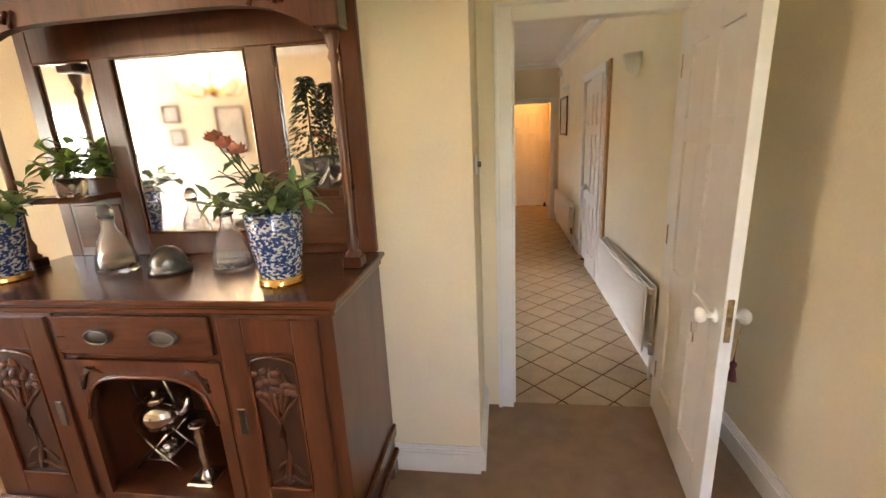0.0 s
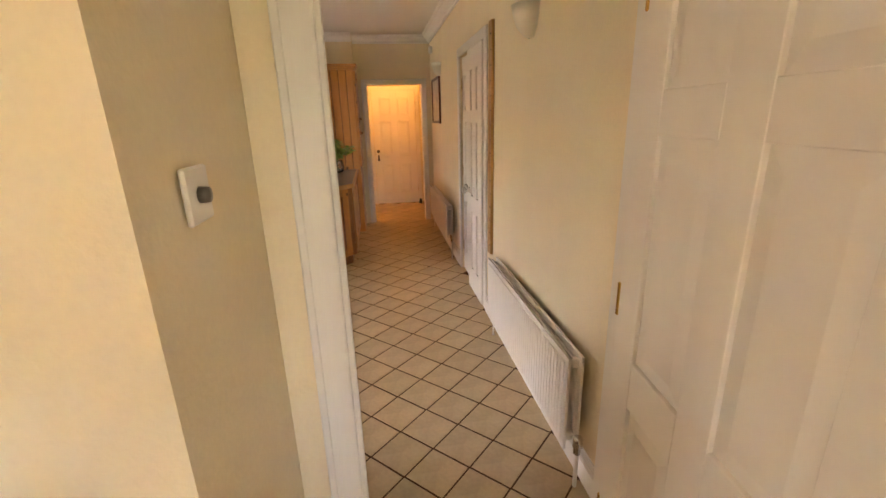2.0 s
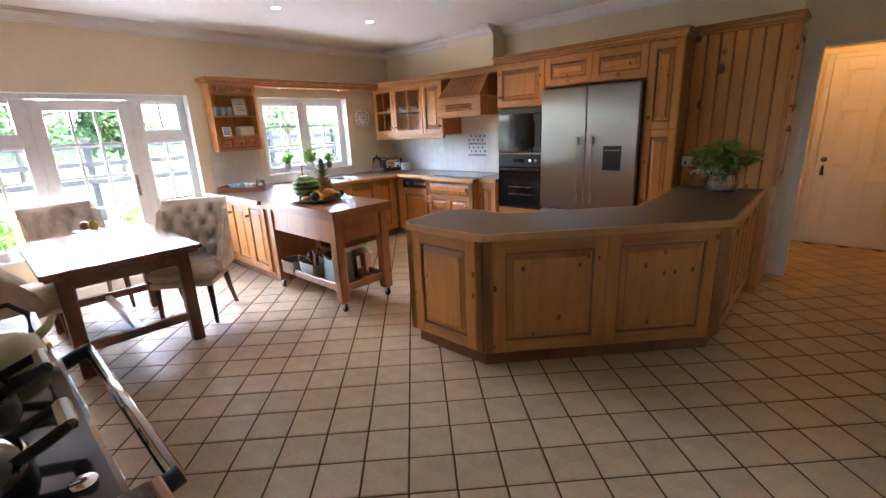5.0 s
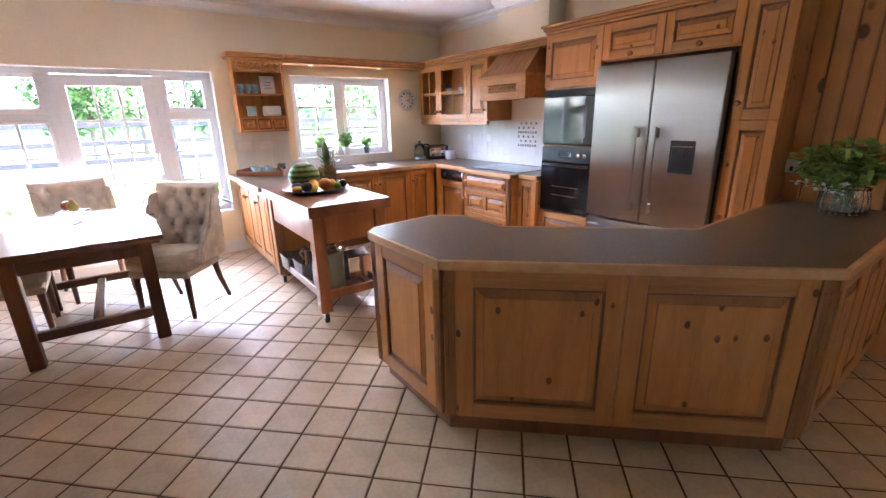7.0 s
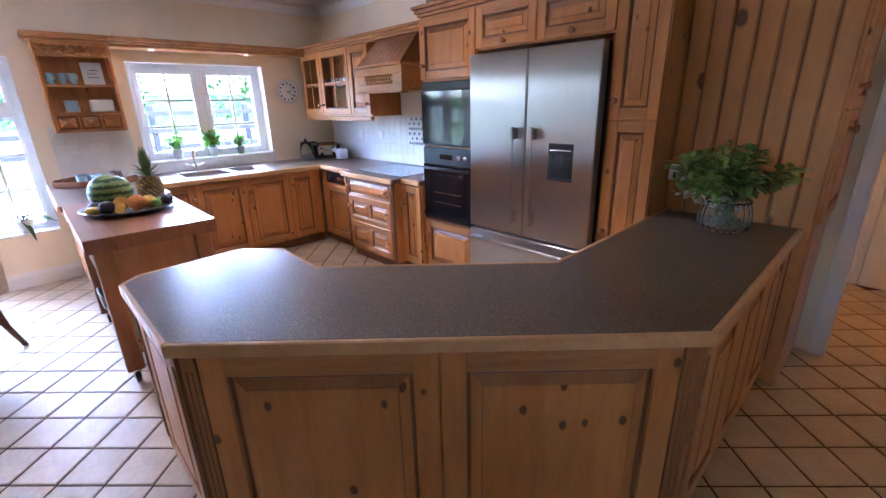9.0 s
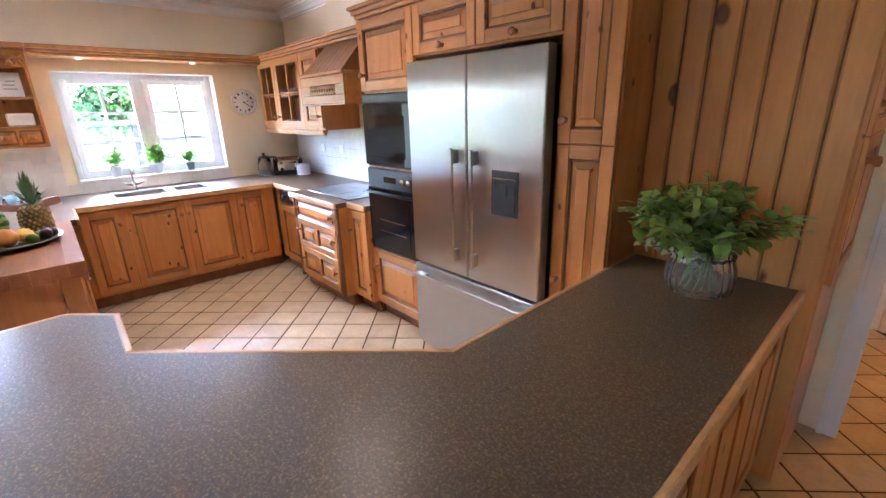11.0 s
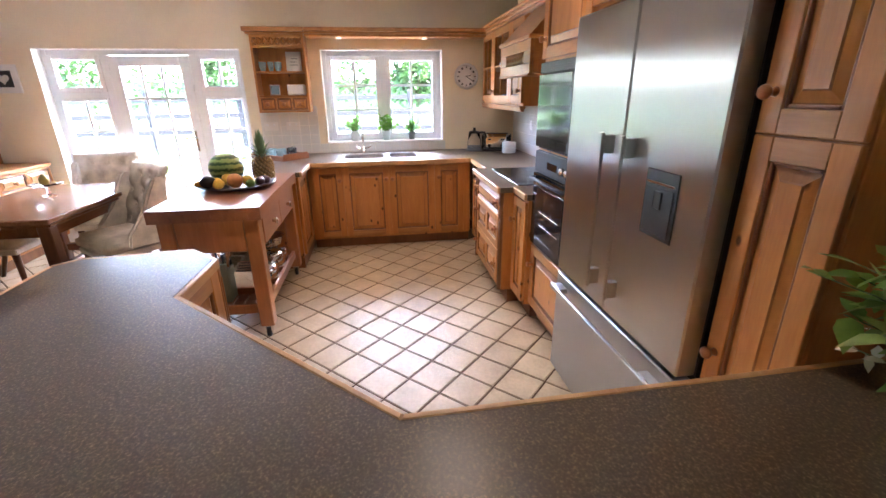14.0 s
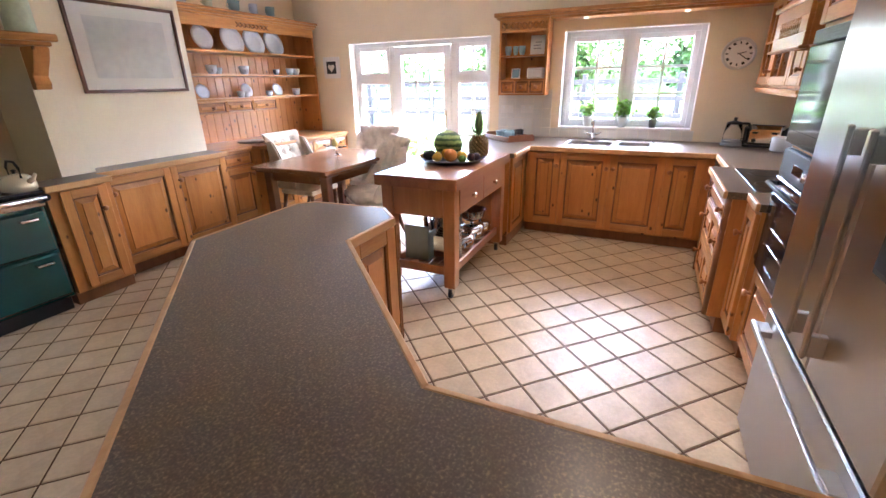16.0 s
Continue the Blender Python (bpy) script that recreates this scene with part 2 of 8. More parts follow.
BLACK = material("black_glass", (0.012, 0.012, 0.013), 0.06, vary=0.1, bump=0)
BLACKPLASTIC = material("black_plastic", (0.02, 0.02, 0.022), 0.4, vary=0.15, bump=0.03)
ENAMEL_BLACK = material("black_enamel", (0.012, 0.013, 0.016), 0.1, vary=0.1, bump=0, coat=0.5)
ENAMEL_GREEN = material("dark_green_enamel", (0.006, 0.05, 0.042), 0.14, vary=0.1, bump=0.01, coat=0.5)
BRASS = material("brass", (0.72, 0.48, 0.17), 0.25, 1.0, vary=0.1, bump=0.02)
OLD_BRASS = material("worn_brass", (0.30, 0.20, 0.09), 0.35, 0.9, vary=0.5, scale=30, bump=0.05)
MIRROR = material("mirror_silver", (0.93, 0.93, 0.92), 0.0, 1.0, vary=0.0, bump=0)
GLASS = glass("clear_glass", ior=1.22)
PANE = glass("window_glass", ior=1.1)
CRYSTAL = glass("cut_crystal", (1.0, 1.0, 1.0), 0.02, 1.45)
CRYSTAL.node_tree.nodes["Principled BSDF"].inputs["Transmission Weight"].default_value = 0.93
FABRIC = material("beige_linen", (0.66, 0.575, 0.46), 0.9, vary=0.28, scale=11, fine=300, bump=0.5, spec=0.15)
CHINA = material("white_china", (0.72, 0.74, 0.78), 0.15, vary=0.06, scale=12, bump=0, coat=0.3)
SPLASH = material("white_wall_tile", (0.76, 0.74, 0.69), 0.2, vary=0.03, scale=6, bump=0.03, random_piece=0.03)


# mesh tools
def add_box(bm, x0, y0, z0, x1, y1, z1, bevel=0.0):
    vs = [bm.verts.new(p) for p in ((x0, y0, z0), (x1, y0, z0), (x1, y1, z0), (x0, y1, z0), (x0, y0, z1), (x1, y0, z1), (x1, y1, z1), (x0, y1, z1))]
    fs = [bm.faces.new([vs[i] for i in f]) for f in ((3, 2, 1, 0), (4, 5, 6, 7), (0, 1, 5, 4), (1, 2, 6, 5), (2, 3, 7, 6), (3, 0, 4, 7))]
    if bevel:
        bmesh.ops.bevel(bm, geom=list({e for f in fs for e in f.edges}), offset=bevel, segments=1, affect="EDGES")
    return bm


def box(x0, y0, z0, x1, y1, z1, bevel=0.004):
    return add_box(bmesh.new(), min(x0, x1), min(y0, y1), min(z0, z1), max(x0, x1), max(y0, y1), max(z0, z1), bevel)


def boxes(rows, bevel=0.003):
    bm = bmesh.new()
    for r in rows:
        add_box(bm, *r, bevel)
    return bm


def prism(points, z0, z1, bevel=0.0):
    bm = bmesh.new()
    lo, hi = [bm.verts.new((x, y, z0)) for x, y in points], [bm.verts.new((x, y, z1)) for x, y in points]
    n = len(points)
    bm.faces.new(lo[::-1])
    bm.faces.new(hi)
    for i in range(n):
        bm.faces.new((lo[i], lo[(i + 1) % n], hi[(i + 1) % n], hi[i]))
    bmesh.ops.recalc_face_normals(bm, faces=bm.faces)
    if bevel:
        bmesh.ops.bevel(bm, geom=list(bm.edges), offset=bevel, segments=2, affect="EDGES")
    return bm


def add_lathe(bm, profile, centre=(0, 0, 0), seg=20, m=None, ring=False):
    rings = []
    for r, z in profile:
        rings.append([bm.verts.new((m @ Vector((r * math.cos(a), r * math.sin(a), z)) if m else Vector((r * math.cos(a), r * math.sin(a), z))) + Vector(centre)) for a in [2 * math.pi * k / seg for k in range(seg)]])
    for a, b in zip(rings, rings[1:]):
        for k in range(seg):
            f = bm.faces.new((a[k], a[(k + 1) % seg], b[(k + 1) % seg], b[k]))
            f.smooth = True
    if ring:
        for k in range(seg):
            bm.faces.new((rings[-1][k], rings[-1][(k + 1) % seg], rings[0][(k + 1) % seg], rings[0][k])).smooth = True
        return bm
    for loop, flip in ((rings[0], True), (rings[-1], False)):
        if (loop[0].co - loop[seg // 2].co).length > 1e-4:
            bm.faces.new(loop[::-1] if flip else loop)
    return bm


def lathe(profile, centre=(0, 0, 0), seg=20, m=None, ring=False):
    bm = add_lathe(bmesh.new(), profile, centre, seg, m, ring)
    bmesh.ops.remove_doubles(bm, verts=bm.verts, dist=1e-5)
    return bm


def add_tube(bm, points, r, seg=8, r1=None):
    pts = [Vector(p) for p in points]
    rings = []
    for i, p in enumerate(pts):
        d = (pts[min(i + 1, len(pts) - 1)] - pts[max(i - 1, 0)]).normalized()
        q = d.to_track_quat("Z", "Y")
        rad = r if r1 is None else r + (r1 - r) * i / (len(pts) - 1)
        rings.append([bm.verts.new(p + q @ Vector((rad * math.cos(a), rad * math.sin(a), 0))) for a in [2 * math.pi * k / seg for k in range(seg)]])
    for a, b in zip(rings, rings[1:]):
        for k in range(seg):
            f = bm.faces.new((a[k], a[(k + 1) % seg], b[(k + 1) % seg], b[k]))
            f.smooth = True
    bm.faces.new(rings[0][::-1])
    bm.faces.new(rings[-1])
    return bm


def tube(points, r, seg=8, r1=None):
    return add_tube(bmesh.new(), points, r, seg, r1)


def ball(r, centre=(0, 0, 0), scale=(1, 1, 1), seg=16, m=None):
    bm = bmesh.new()
    bmesh.ops.create_uvsphere(bm, u_segments=seg, v_segments=max(6, seg // 2 + 2), radius=r)
    for v in bm.verts:
        p = Vector((v.co.x * scale[0], v.co.y * scale[1], v.co.z * scale[2]))
        v.co = (m @ p if m else p) + Vector(centre)
    for f in bm.faces:
        f.smooth = True
    return bm


def link(name, bm, mat, parent=None):
    me = bpy.data.meshes.new(name)
    bmesh.ops.recalc_face_normals(bm, faces=bm.faces)
    bm.to_mesh(me)
    bm.free()
    me.materials.append(mat)
    ob = new(name, me)
    ob.parent = parent
    return ob


def part(name, bm, mat, parent, label="", m=None):
    ob = link(name, bm, mat, parent)
    if m is not None:
        ob.matrix_basis = m
    if label:
        ob["label"] = label
    return ob


def parts(name, rows, mat, parent, bevel=0.003):
    return [part(name, boxes([r], bevel), mat, parent) for r in rows]


def structure(name, bm, mat, label="", category=""):
    return tagged(link(name, bm, mat), label, category or name.split("_")[0], kind="structure")


def thing(name, label, category, m, group=""):
    ob = new(name)
    ob.empty_display_size = 0.1
    ob.matrix_basis = m
    return tagged(ob, label, category, group)


def single(name, bm, mat, label, category, m=None, group=""):
    ob = link(name, bm, mat)
    if m is not None:
        ob.matrix_basis = m
    return tagged(ob, label, category, group)


# ---- the shell: kitchen, passage and dining room ----
XW, XR, YN, YP, CZ = -4.69, 1.36, 7.75, 7.94, 2.60
YD, T = 2.47, 0.3
FW = (2.94, 4.84, 0.10, 1.937)      # french window: y0, y1, z0, z1
KW = (5.633, 6.922, 0.97, 1.93)     # window over the sink

structure("floor_kitchen_base", boxes([(XW - 0.35, 1.98, -0.2, -0.0, 9.9, -0.0035), (-0.0, YD, -0.2, XR + 0.3, 9.9, -0.0035)], 0), GROUT, "dark brown grout bed under the kitchen tiles", "floor")
structure("floor_dining", box(-5.3, -2.2, -0.2, 1.6, 1.97, 0.0, 0), CARPET, "short brown carpet in the dining room", "floor")
structure("floor_threshold", box(0.0, 1.97, -0.2, 1.6, YD - 0.002, 0.003, 0), CARPET, "brown carpet running up to the tiles", "floor")
structure("ceiling_kitchen", box(XW - 0.35, 1.93, CZ, XR + 0.3, 9.9, CZ + 0.2, 0), CEILING, "plain white painted kitchen ceiling", "ceiling")
structure("ceiling_dining", box(-5.4, -2.3, CZ, 1.7, 1.92, CZ + 0.2, 0), CEILING, "plain white painted dining room ceiling", "ceiling")
structure("wall_west", boxes([
    (XW - T, 1.93, -0.1, XW, FW[0], CZ), (XW - T, FW[0], FW[3], XW, FW[1], CZ), (XW - T, FW[0], -0.1, XW, FW[1], FW[2]),
    (XW - T, FW[0], FW[2], XW, FW[0] + 0.56, 0.46), (XW - T, FW[1] - 0.5, FW[2], XW, FW[1], 0.46),
    (XW - T, FW[1], -0.1, XW, KW[0], CZ), (XW - T, KW[0], KW[3], XW, KW[1], CZ), (XW - T, KW[0], -0.1, XW, KW[1], KW[2]),
    (XW - T, KW[1], -0.1, XW, YN + 0.3, CZ)], 0), CREAM, "cream painted kitchen wall with two window openings", "wall")
structure("wall_north", boxes([(XW, YN, -0.1, 0.3, YN + 0.3, CZ), (-3.25, YN - 0.24, 2.1, -2.53, YN, CZ)], 0), CREAM, "cream painted wall behind the fitted cabinets", "wall")
structure("wall_passage", boxes([(0.3, YP, -0.1, 0.38, YP + 0.14, CZ), (0.38, YP, 2.01, 1.27, YP + 0.14, CZ), (1.27, YP, -0.1, XR, YP + 0.14, CZ)], 0), CREAM, "cream wall round the passage opening", "wall")
structure("wall_lobby", boxes([(0.16, YP + 0.14, -0.1, 0.30, 9.6, CZ), (0.30, 9.46, -0.1, XR, 9.6, CZ)], 0), CREAM, "cream lobby walls round the far door", "wall")
structure("wall_east", boxes([(XR, YD, -0.1, XR + 0.2, 4.62, CZ), (XR, 4.62, 2.04, XR + 0.2, 5.62, CZ), (XR, 5.62, -0.1, XR + 0.2, 9.6, CZ), (XR + 0.2, 4.5, -0.1, XR + 0.3, 5.7, CZ)], 0), CREAM, "cream painted wall along the passage", "wall")
structure("wall_south", boxes([
    (XW, 1.93, -0.1, -2.66, 2.10, CZ), (-2.66, 1.93, -0.1, -1.56, 2.60, CZ), (-1.56, 1.93, -0.1, -1.34, 2.78, CZ),
    (-1.34, 1.93, -0.1, 0.02, 2.25, CZ), (-1.34, 2.25, 1.72, 0.02, 2.78, CZ), (0.02, 1.93, -0.1, 0.287, 2.87, CZ), (0.287, YD + 0.002, -0.1, 0.385, 2.50, CZ), (0.385, YD + 0.032, 2.09, XR, 2.58, CZ)], 0), CREAM, "cream kitchen wall with a chimney breast over the range", "wall")
structure("wall_dining_north", boxes([(-5.3, 1.92, -0.1, 0.29, 1.93, CZ), (0.29, YD - 0.03, 2.075, XR, YD, CZ), (1.29, YD - 0.03, -0.1, XR + 0.2, YD, 2.075), (0.29, YD - 0.03, -0.1, 0.385, YD, 2.075)], 0), CREAM, "cream papered wall with a return beside the door", "wall")
structure("wall_dining_east", box(1.5, -2.2, -0.1, 1.7, YD - 0.03, CZ, 0), CREAM, "cream papered dining room wall", "wall")
# The slot at x 0.95 to 1.35 is unseen, made for the fill lamp.
structure("wall_dining_south", boxes([(-5.3, -2.2, -0.1, 0.95, -2.0, CZ), (0.95, -2.2, -0.1, 1.35, -2.0, 0.9), (0.95, -2.2, 2.1, 1.35, -2.0, CZ), (1.35, -2.2, -0.1, 1.5, -2.0, CZ)], 0), CREAM, "cream dining room wall hung with pictures", "wall")
structure("wall_dining_west", boxes([(-5.4, -2.0, -0.1, -5.2, -1.95, CZ), (-5.4, -1.95, -0.1, -5.2, -0.75, 0.9), (-5.4, -1.95, 2.1, -5.2, -0.75, CZ), (-5.4, -0.75, -0.1, -5.2, 1.92, CZ)], 0), CREAM, "cream dining room wall with a window opening", "wall")


# plaster cornices, skirting, door casings
def run_profile(name, a, b, inward, profile, z, mat, label, category):
    """A moulding from a to b (x, y); profile rows are (out from the wall, height from z)."""
    bm = bmesh.new()
    rows = []
    for p in (a, b):
        rows.append([bm.verts.new((p[0] + inward[0] * o, p[1] + inward[1] * o, z + h)) for o, h in profile])
    n = len(profile)
    for k in range(n):
        bm.faces.new((rows[0][k], rows[0][(k + 1) % n], rows[1][(k + 1) % n], rows[1][k]))
    bm.faces.new(rows[0][::-1])
    bm.faces.new(rows[1])
    return structure(name, bm, mat, label, category)


CORN = [(0, 0), (0, -0.10), (0.015, -0.10), (0.015, -0.085), (0.03, -0.08), (0.045, -0.055), (0.075, -0.035), (0.085, -0.03), (0.085, -0.015), (0.105, -0.012), (0.105, 0)]
for n, a, b, w in (("north", (XW, YN), (-3.25, YN), (0, -1)), ("north_b", (-2.53, YN), (0.3, YN), (0, -1)), ("north_c", (-3.25, YN - 0.24), (-2.53, YN - 0.24), (0, -1)), ("passage", (0.3, YP), (XR, YP), (0, -1)),
                   ("west", (XW, 2.1), (XW, YN), (1, 0)), ("east", (XR, YD), (XR, YP), (-1, 0)), ("breast", (-1.56, 2.78), (0.385, 2.78), (0, 1)), ("south", (-2.66, 2.6), (-1.56, 2.6), (0, 1)), ("dresser", (XW, 2.1), (-2.66, 2.1), (0, 1))):
    run_profile("trim_cornice_" + n, a, b, w, CORN, CZ - 0.001, CEILING, "white moulded plaster cornice under the ceiling", "cornice")
SKIRT = [(0, 0), (0, 0.135), (0.006, 0.135), (0.008, 0.128), (0.012, 0.125), (0.012, 0.117), (0.017, 0.114), (0.017, 0.105), (0.022, 0.100), (0.022, 0)]
for n, a, b, w in (("dining", (-1.6, 1.92), (0.29, 1.92), (0, -1)), ("return", (0.29, 1.92), (0.29, 2.44), (1, 0)), ("dining_east", (1.5, -2.0), (1.5, 2.44), (-1, 0)), ("east", (XR, 2.47), (XR, 4.54), (-1, 0)), ("east_b", (XR, 5.70), (XR, YP), (-1, 0)), ("west", (XW, 2.1), (XW, 4.9), (1, 0)), ("dining_south", (-5.2, -2.0), (1.5, -2.0), (0, 1))):
    run_profile("baseboard_" + n, a, b, w, SKIRT, 0, WHITE, "white stepped wooden skirting board", "skirting")


def casing(name, x0, x1, y, top, w=0.075, d=0.018, face=-1):
    bm = bmesh.new()
    for a, b, c, e in ((x0 - w, 0, x0, top + w), (x1, 0, x1 + w, top + w), (x0, top, x1, top + w)):
        add_box(bm, a, min(y, y + face * d), b, c, max(y, y + face * d), e, 0.004)
    for a, b, c, e in ((x0 - w, 0, x0 - w + 0.02, top + w), (x1 + w - 0.02, 0, x1 + w, top + w), (x0 - w + 0.02, top + w - 0.02, x1 + w - 0.02, top + w)):
        add_box(bm, a, min(y + face * d, y + face * (d + 0.01)), b, c, max(y + face * d, y + face * (d + 0.01)), e, 0.003)
    return structure(name, bm, WHITE, "white painted moulded door casing", "casing")


casing("trim_dining_door", 0.455, 1.225, YD - 0.03, 2.03, w=0.085)
structure("trim_dining_jamb", boxes([(0.385, YD - 0.03, 0, 0.455, YD + 0.03, 2.09), (1.225, YD - 0.03, 0, 1.29, YD + 0.03, 2.09), (0.455, YD - 0.03, 2.03, 1.225, YD + 0.03, 2.09), (0.455, YD - 0.005, 0, 0.468, YD + 0.03, 2.03)], 0.002), WHITE, "white painted wooden door lining", "jamb")
casing("trim_passage", 0.455, 1.22, YP, 1.97)
structure("trim_passage_jamb", boxes([(0.38, YP, 0, 0.455, YP + 0.16, 2.01), (1.22, YP, 0, 1.27, YP + 0.16, 2.01), (0.455, YP, 1.97, 1.22, YP + 0.16, 2.01)], 0.002), WHITE, "white painted wooden opening lining", "jamb")
casing("trim_lobby_door", 0.49, 1.25, 9.46, 1.99, w=0.065)


def six_panel_door(name, label, m, w, h, mat, knob_mat, hinges=True, knob_z=0.9):
    """Local x along the door from the hinge, y its thickness, z up."""
    d = thing(name, label, "door", m)
    t = 0.04
    bm = bmesh.new()
    st = 0.11
    zs = [0, 0.2, 0.72, 0.86, 1.46, 1.56, 1.86, h]
    for x0, x1 in ((0, st), (w / 2 - st / 2, w / 2 + st / 2), (w - st, w)):
        add_box(bm, x0, 0, 0, x1, t, h, 0.002)
    for a, b in ((0, 1), (2, 3), (4, 5), (6, 7)):
        for x0, x1 in ((st, w / 2 - st / 2), (w / 2 + st / 2, w - st)):
            add_box(bm, x0, 0, zs[a], x1, t, zs[b], 0.002)
    part("door_frame", bm, mat, d)
    for a, b in ((1, 2), (3, 4), (5, 6)):
        for x0, x1 in ((st, w / 2 - st / 2), (w / 2 + st / 2, w - st)):
            bm = bmesh.new()
            for y0, y1 in ((0.012, 0.004), (t - 0.012, t - 0.004)):
                g = 0.045
                o = [bm.verts.new(p) for p in ((x0, y0, zs[a]), (x1, y0, zs[a]), (x1, y0, zs[b]), (x0, y0, zs[b]))]
                i = [bm.verts.new(p) for p in ((x0 + g, y1, zs[a] + g), (x1 - g, y1, zs[a] + g), (x1 - g, y1, zs[b] - g), (x0 + g, y1, zs[b] - g))]
                for k in range(4):
                    bm.faces.new((o[k], o[(k + 1) % 4], i[(k + 1) % 4], i[k]))
                bm.faces.new(i)
            part("panel", bm, mat, d)
    prof = [(0.0, 0), (0.026, 0.0), (0.026, 0.006), (0.010, 0.010), (0.010, 0.032), (0.022, 0.036), (0.029, 0.048), (0.027, 0.060), (0.016, 0.069), (0, 0.071)]
    for s in (-1, 1):
        part("knob", lathe(prof, seg=16, m=Matrix.Rotation(radians(90 * s), 3, "X")), knob_mat, d, "round white door knob" if knob_mat is WHITE else "dark metal door knob", m=pose(w - 0.06, 0 if s == 1 else t, knob_z))
    part("lock_plate", box(w - 0.001, 0.010, knob_z - 0.075, w + 0.003, 0.030, knob_z + 0.085, 0.001), OLD_BRASS, d, "worn brass mortice lock plate")
    if hinges:
        for z in (0.25, h / 2, h - 0.22):
            part("hinge", box(-0.006, -0.004, z - 0.05, 0.006, 0.012, z + 0.05, 0.002), BRASS, d)
    return d


dd = six_panel_door("door_1", "white six-panel door standing open with white knobs", pose(1.222, YD - 0.02, 0.006, 0, 0, 264.5), 0.755, 2.01, WHITE, WHITE, knob_z=0.87)
part("key", boxes([(0.69, -0.075, 0.80, 0.694, -0.055, 0.84), (0.691, -0.068, 0.76, 0.694, -0.062, 0.80)], 0.001), CHROME, dd)
part("tassel", lathe([(0.003, 0.09), (0.004, 0.075), (0.011, 0.07), (0.012, 0.058), (0.008, 0.052), (0.018, 0.0), (0.0, 0.0)], (0.70, 0.075, 0.62), 12), material("dark_red_thread", (0.09, 0.012, 0.014), 0.9, vary=0.3, bump=0.6), dd, "dark red key tassel")
part("tassel_cord", tube([(0.70, 0.075, 0.71), (0.70, 0.078, 0.78), (0.695, 0.09, 0.86)], 0.0025, 6), BRASS, dd)
ld = six_panel_door("door_2", "cream-lit white six-panel door shut at the lobby end", pose(1.245, 9.415, 0.006, 0, 0, 180) @ Matrix.Translation((0, -0.04, 0)), 0.75, 1.98, WHITE, PEWTER, knob_z=0.95)
part("tassel", lathe([(0.003, 0.12), (0.005, 0.1), (0.014, 0.09), (0.012, 0.07), (0.02, 0.0), (0.0, 0.0)], (0.69, 0.07, 0.78), 12), BLACKPLASTIC, ld, "dark hanging key tassel")
cd = six_panel_door("door_3", "white panelled cupboard door in the passage wall", pose(XR + 0.012, 4.64, 0.006, 0, 0, 90.6), 0.49, 2.02, WHITE, WHITE, hinges=False, knob_z=0.9)
cd2 = six_panel_door("door_4", "white panelled cupboard door with brass hinges", pose(XR + 0.014, 5.60, 0.006, 0, 0, 270), 0.44, 2.02, WHITE, WHITE, knob_z=0.9)
structure("trim_cupboard", boxes([(XR - 0.018, 4.555, 0, XR, 4.625, 2.11), (XR - 0.018, 5.615, 0, XR, 5.69, 2.11), (XR - 0.018, 4.625, 2.035, XR, 5.615, 2.11)], 0.004), WHITE, "white painted casing round the cupboard doors", "casing")
single("door_stop", lathe([(0.0, 0), (0.03, 0), (0.034, 0.02), (0.02, 0.05), (0.024, 0.07), (0.0, 0.09)], (1.27, 9.30, 0), 14), IRON, "small dark iron door stop on the tiles", "door stop")


# ---- windows ----
def bar_frame(bm, axis_x, y0, y1, z0, z1, w, d):
    for a, b, c, e in ((y0, z0, y0 + w, z1), (y1 - w, z0, y1, z1), (y0 + w, z0, y1 - w, z0 + w), (y0 + w, z1 - w, y1 - w, z1)):
        add_box(bm, axis_x - d, a, b, axis_x, c, e, 0.004)


def glazed(parent, name, x, y0, y1, z0, z1, w, d, cols, rows, lead=0.024):
    bm = bmesh.new()
    bar_frame(bm, x, y0, y1, z0, z1, w, d)
    sash = part(name, bm, UPVC, parent)
    g = part("pane", box(x - d / 2 - 0.003, y0 + w - 0.004, z0 + w - 0.004, x - d / 2 + 0.003, y1 - w + 0.004, z1 - w + 0.004, 0), PANE, sash)
    g.visible_shadow = False
    for k in range(1, cols):
        yy = y0 + w + (y1 - y0 - 2 * w) * k / cols
        part("glazing_bar", box(x - d / 2 - 0.012, yy - lead / 2, z0 + w, x - d / 2 + 0.014, yy + lead / 2, z1 - w, 0.002), UPVC, sash)
    for k in range(1, rows):
        zz = z0 + w + (z1 - z0 - 2 * w) * k / rows
        part("glazing_bar", box(x - d / 2 - 0.0115, y0 + w, zz - lead / 2, x - d / 2 + 0.0135, y1 - w, zz + lead / 2, 0.002), UPVC, sash)
    return sash


XF = XW - 0.12
w1 = tagged(thing("window_1", "white plastic two-light casement window with glazing bars", "window", pose(0, 0, 0)), kind="structure")
bm = bmesh.new()
bar_frame(bm, XF, *KW, 0.05, 0.07)
ym = (KW[0] + KW[1]) / 2
add_box(bm, XF - 0.07, ym - 0.03, KW[2] + 0.05, XF, ym + 0.03, KW[3] - 0.05, 0.003)
part("window_frame", bm, UPVC, w1)
for a, b in ((KW[0] + 0.05, ym - 0.03), (ym + 0.03, KW[1] - 0.05)):
    glazed(w1, "sash", XF + 0.012, a, b, KW[2] + 0.05, KW[3] - 0.05, 0.05, 0.06, 2, 3)
part("window_sill", boxes([(XF, KW[0] + 0.002, KW[2] + 0.001, XW + 0.015, KW[1] - 0.002, KW[2] + 0.024)], 0.005), WHITE, w1)
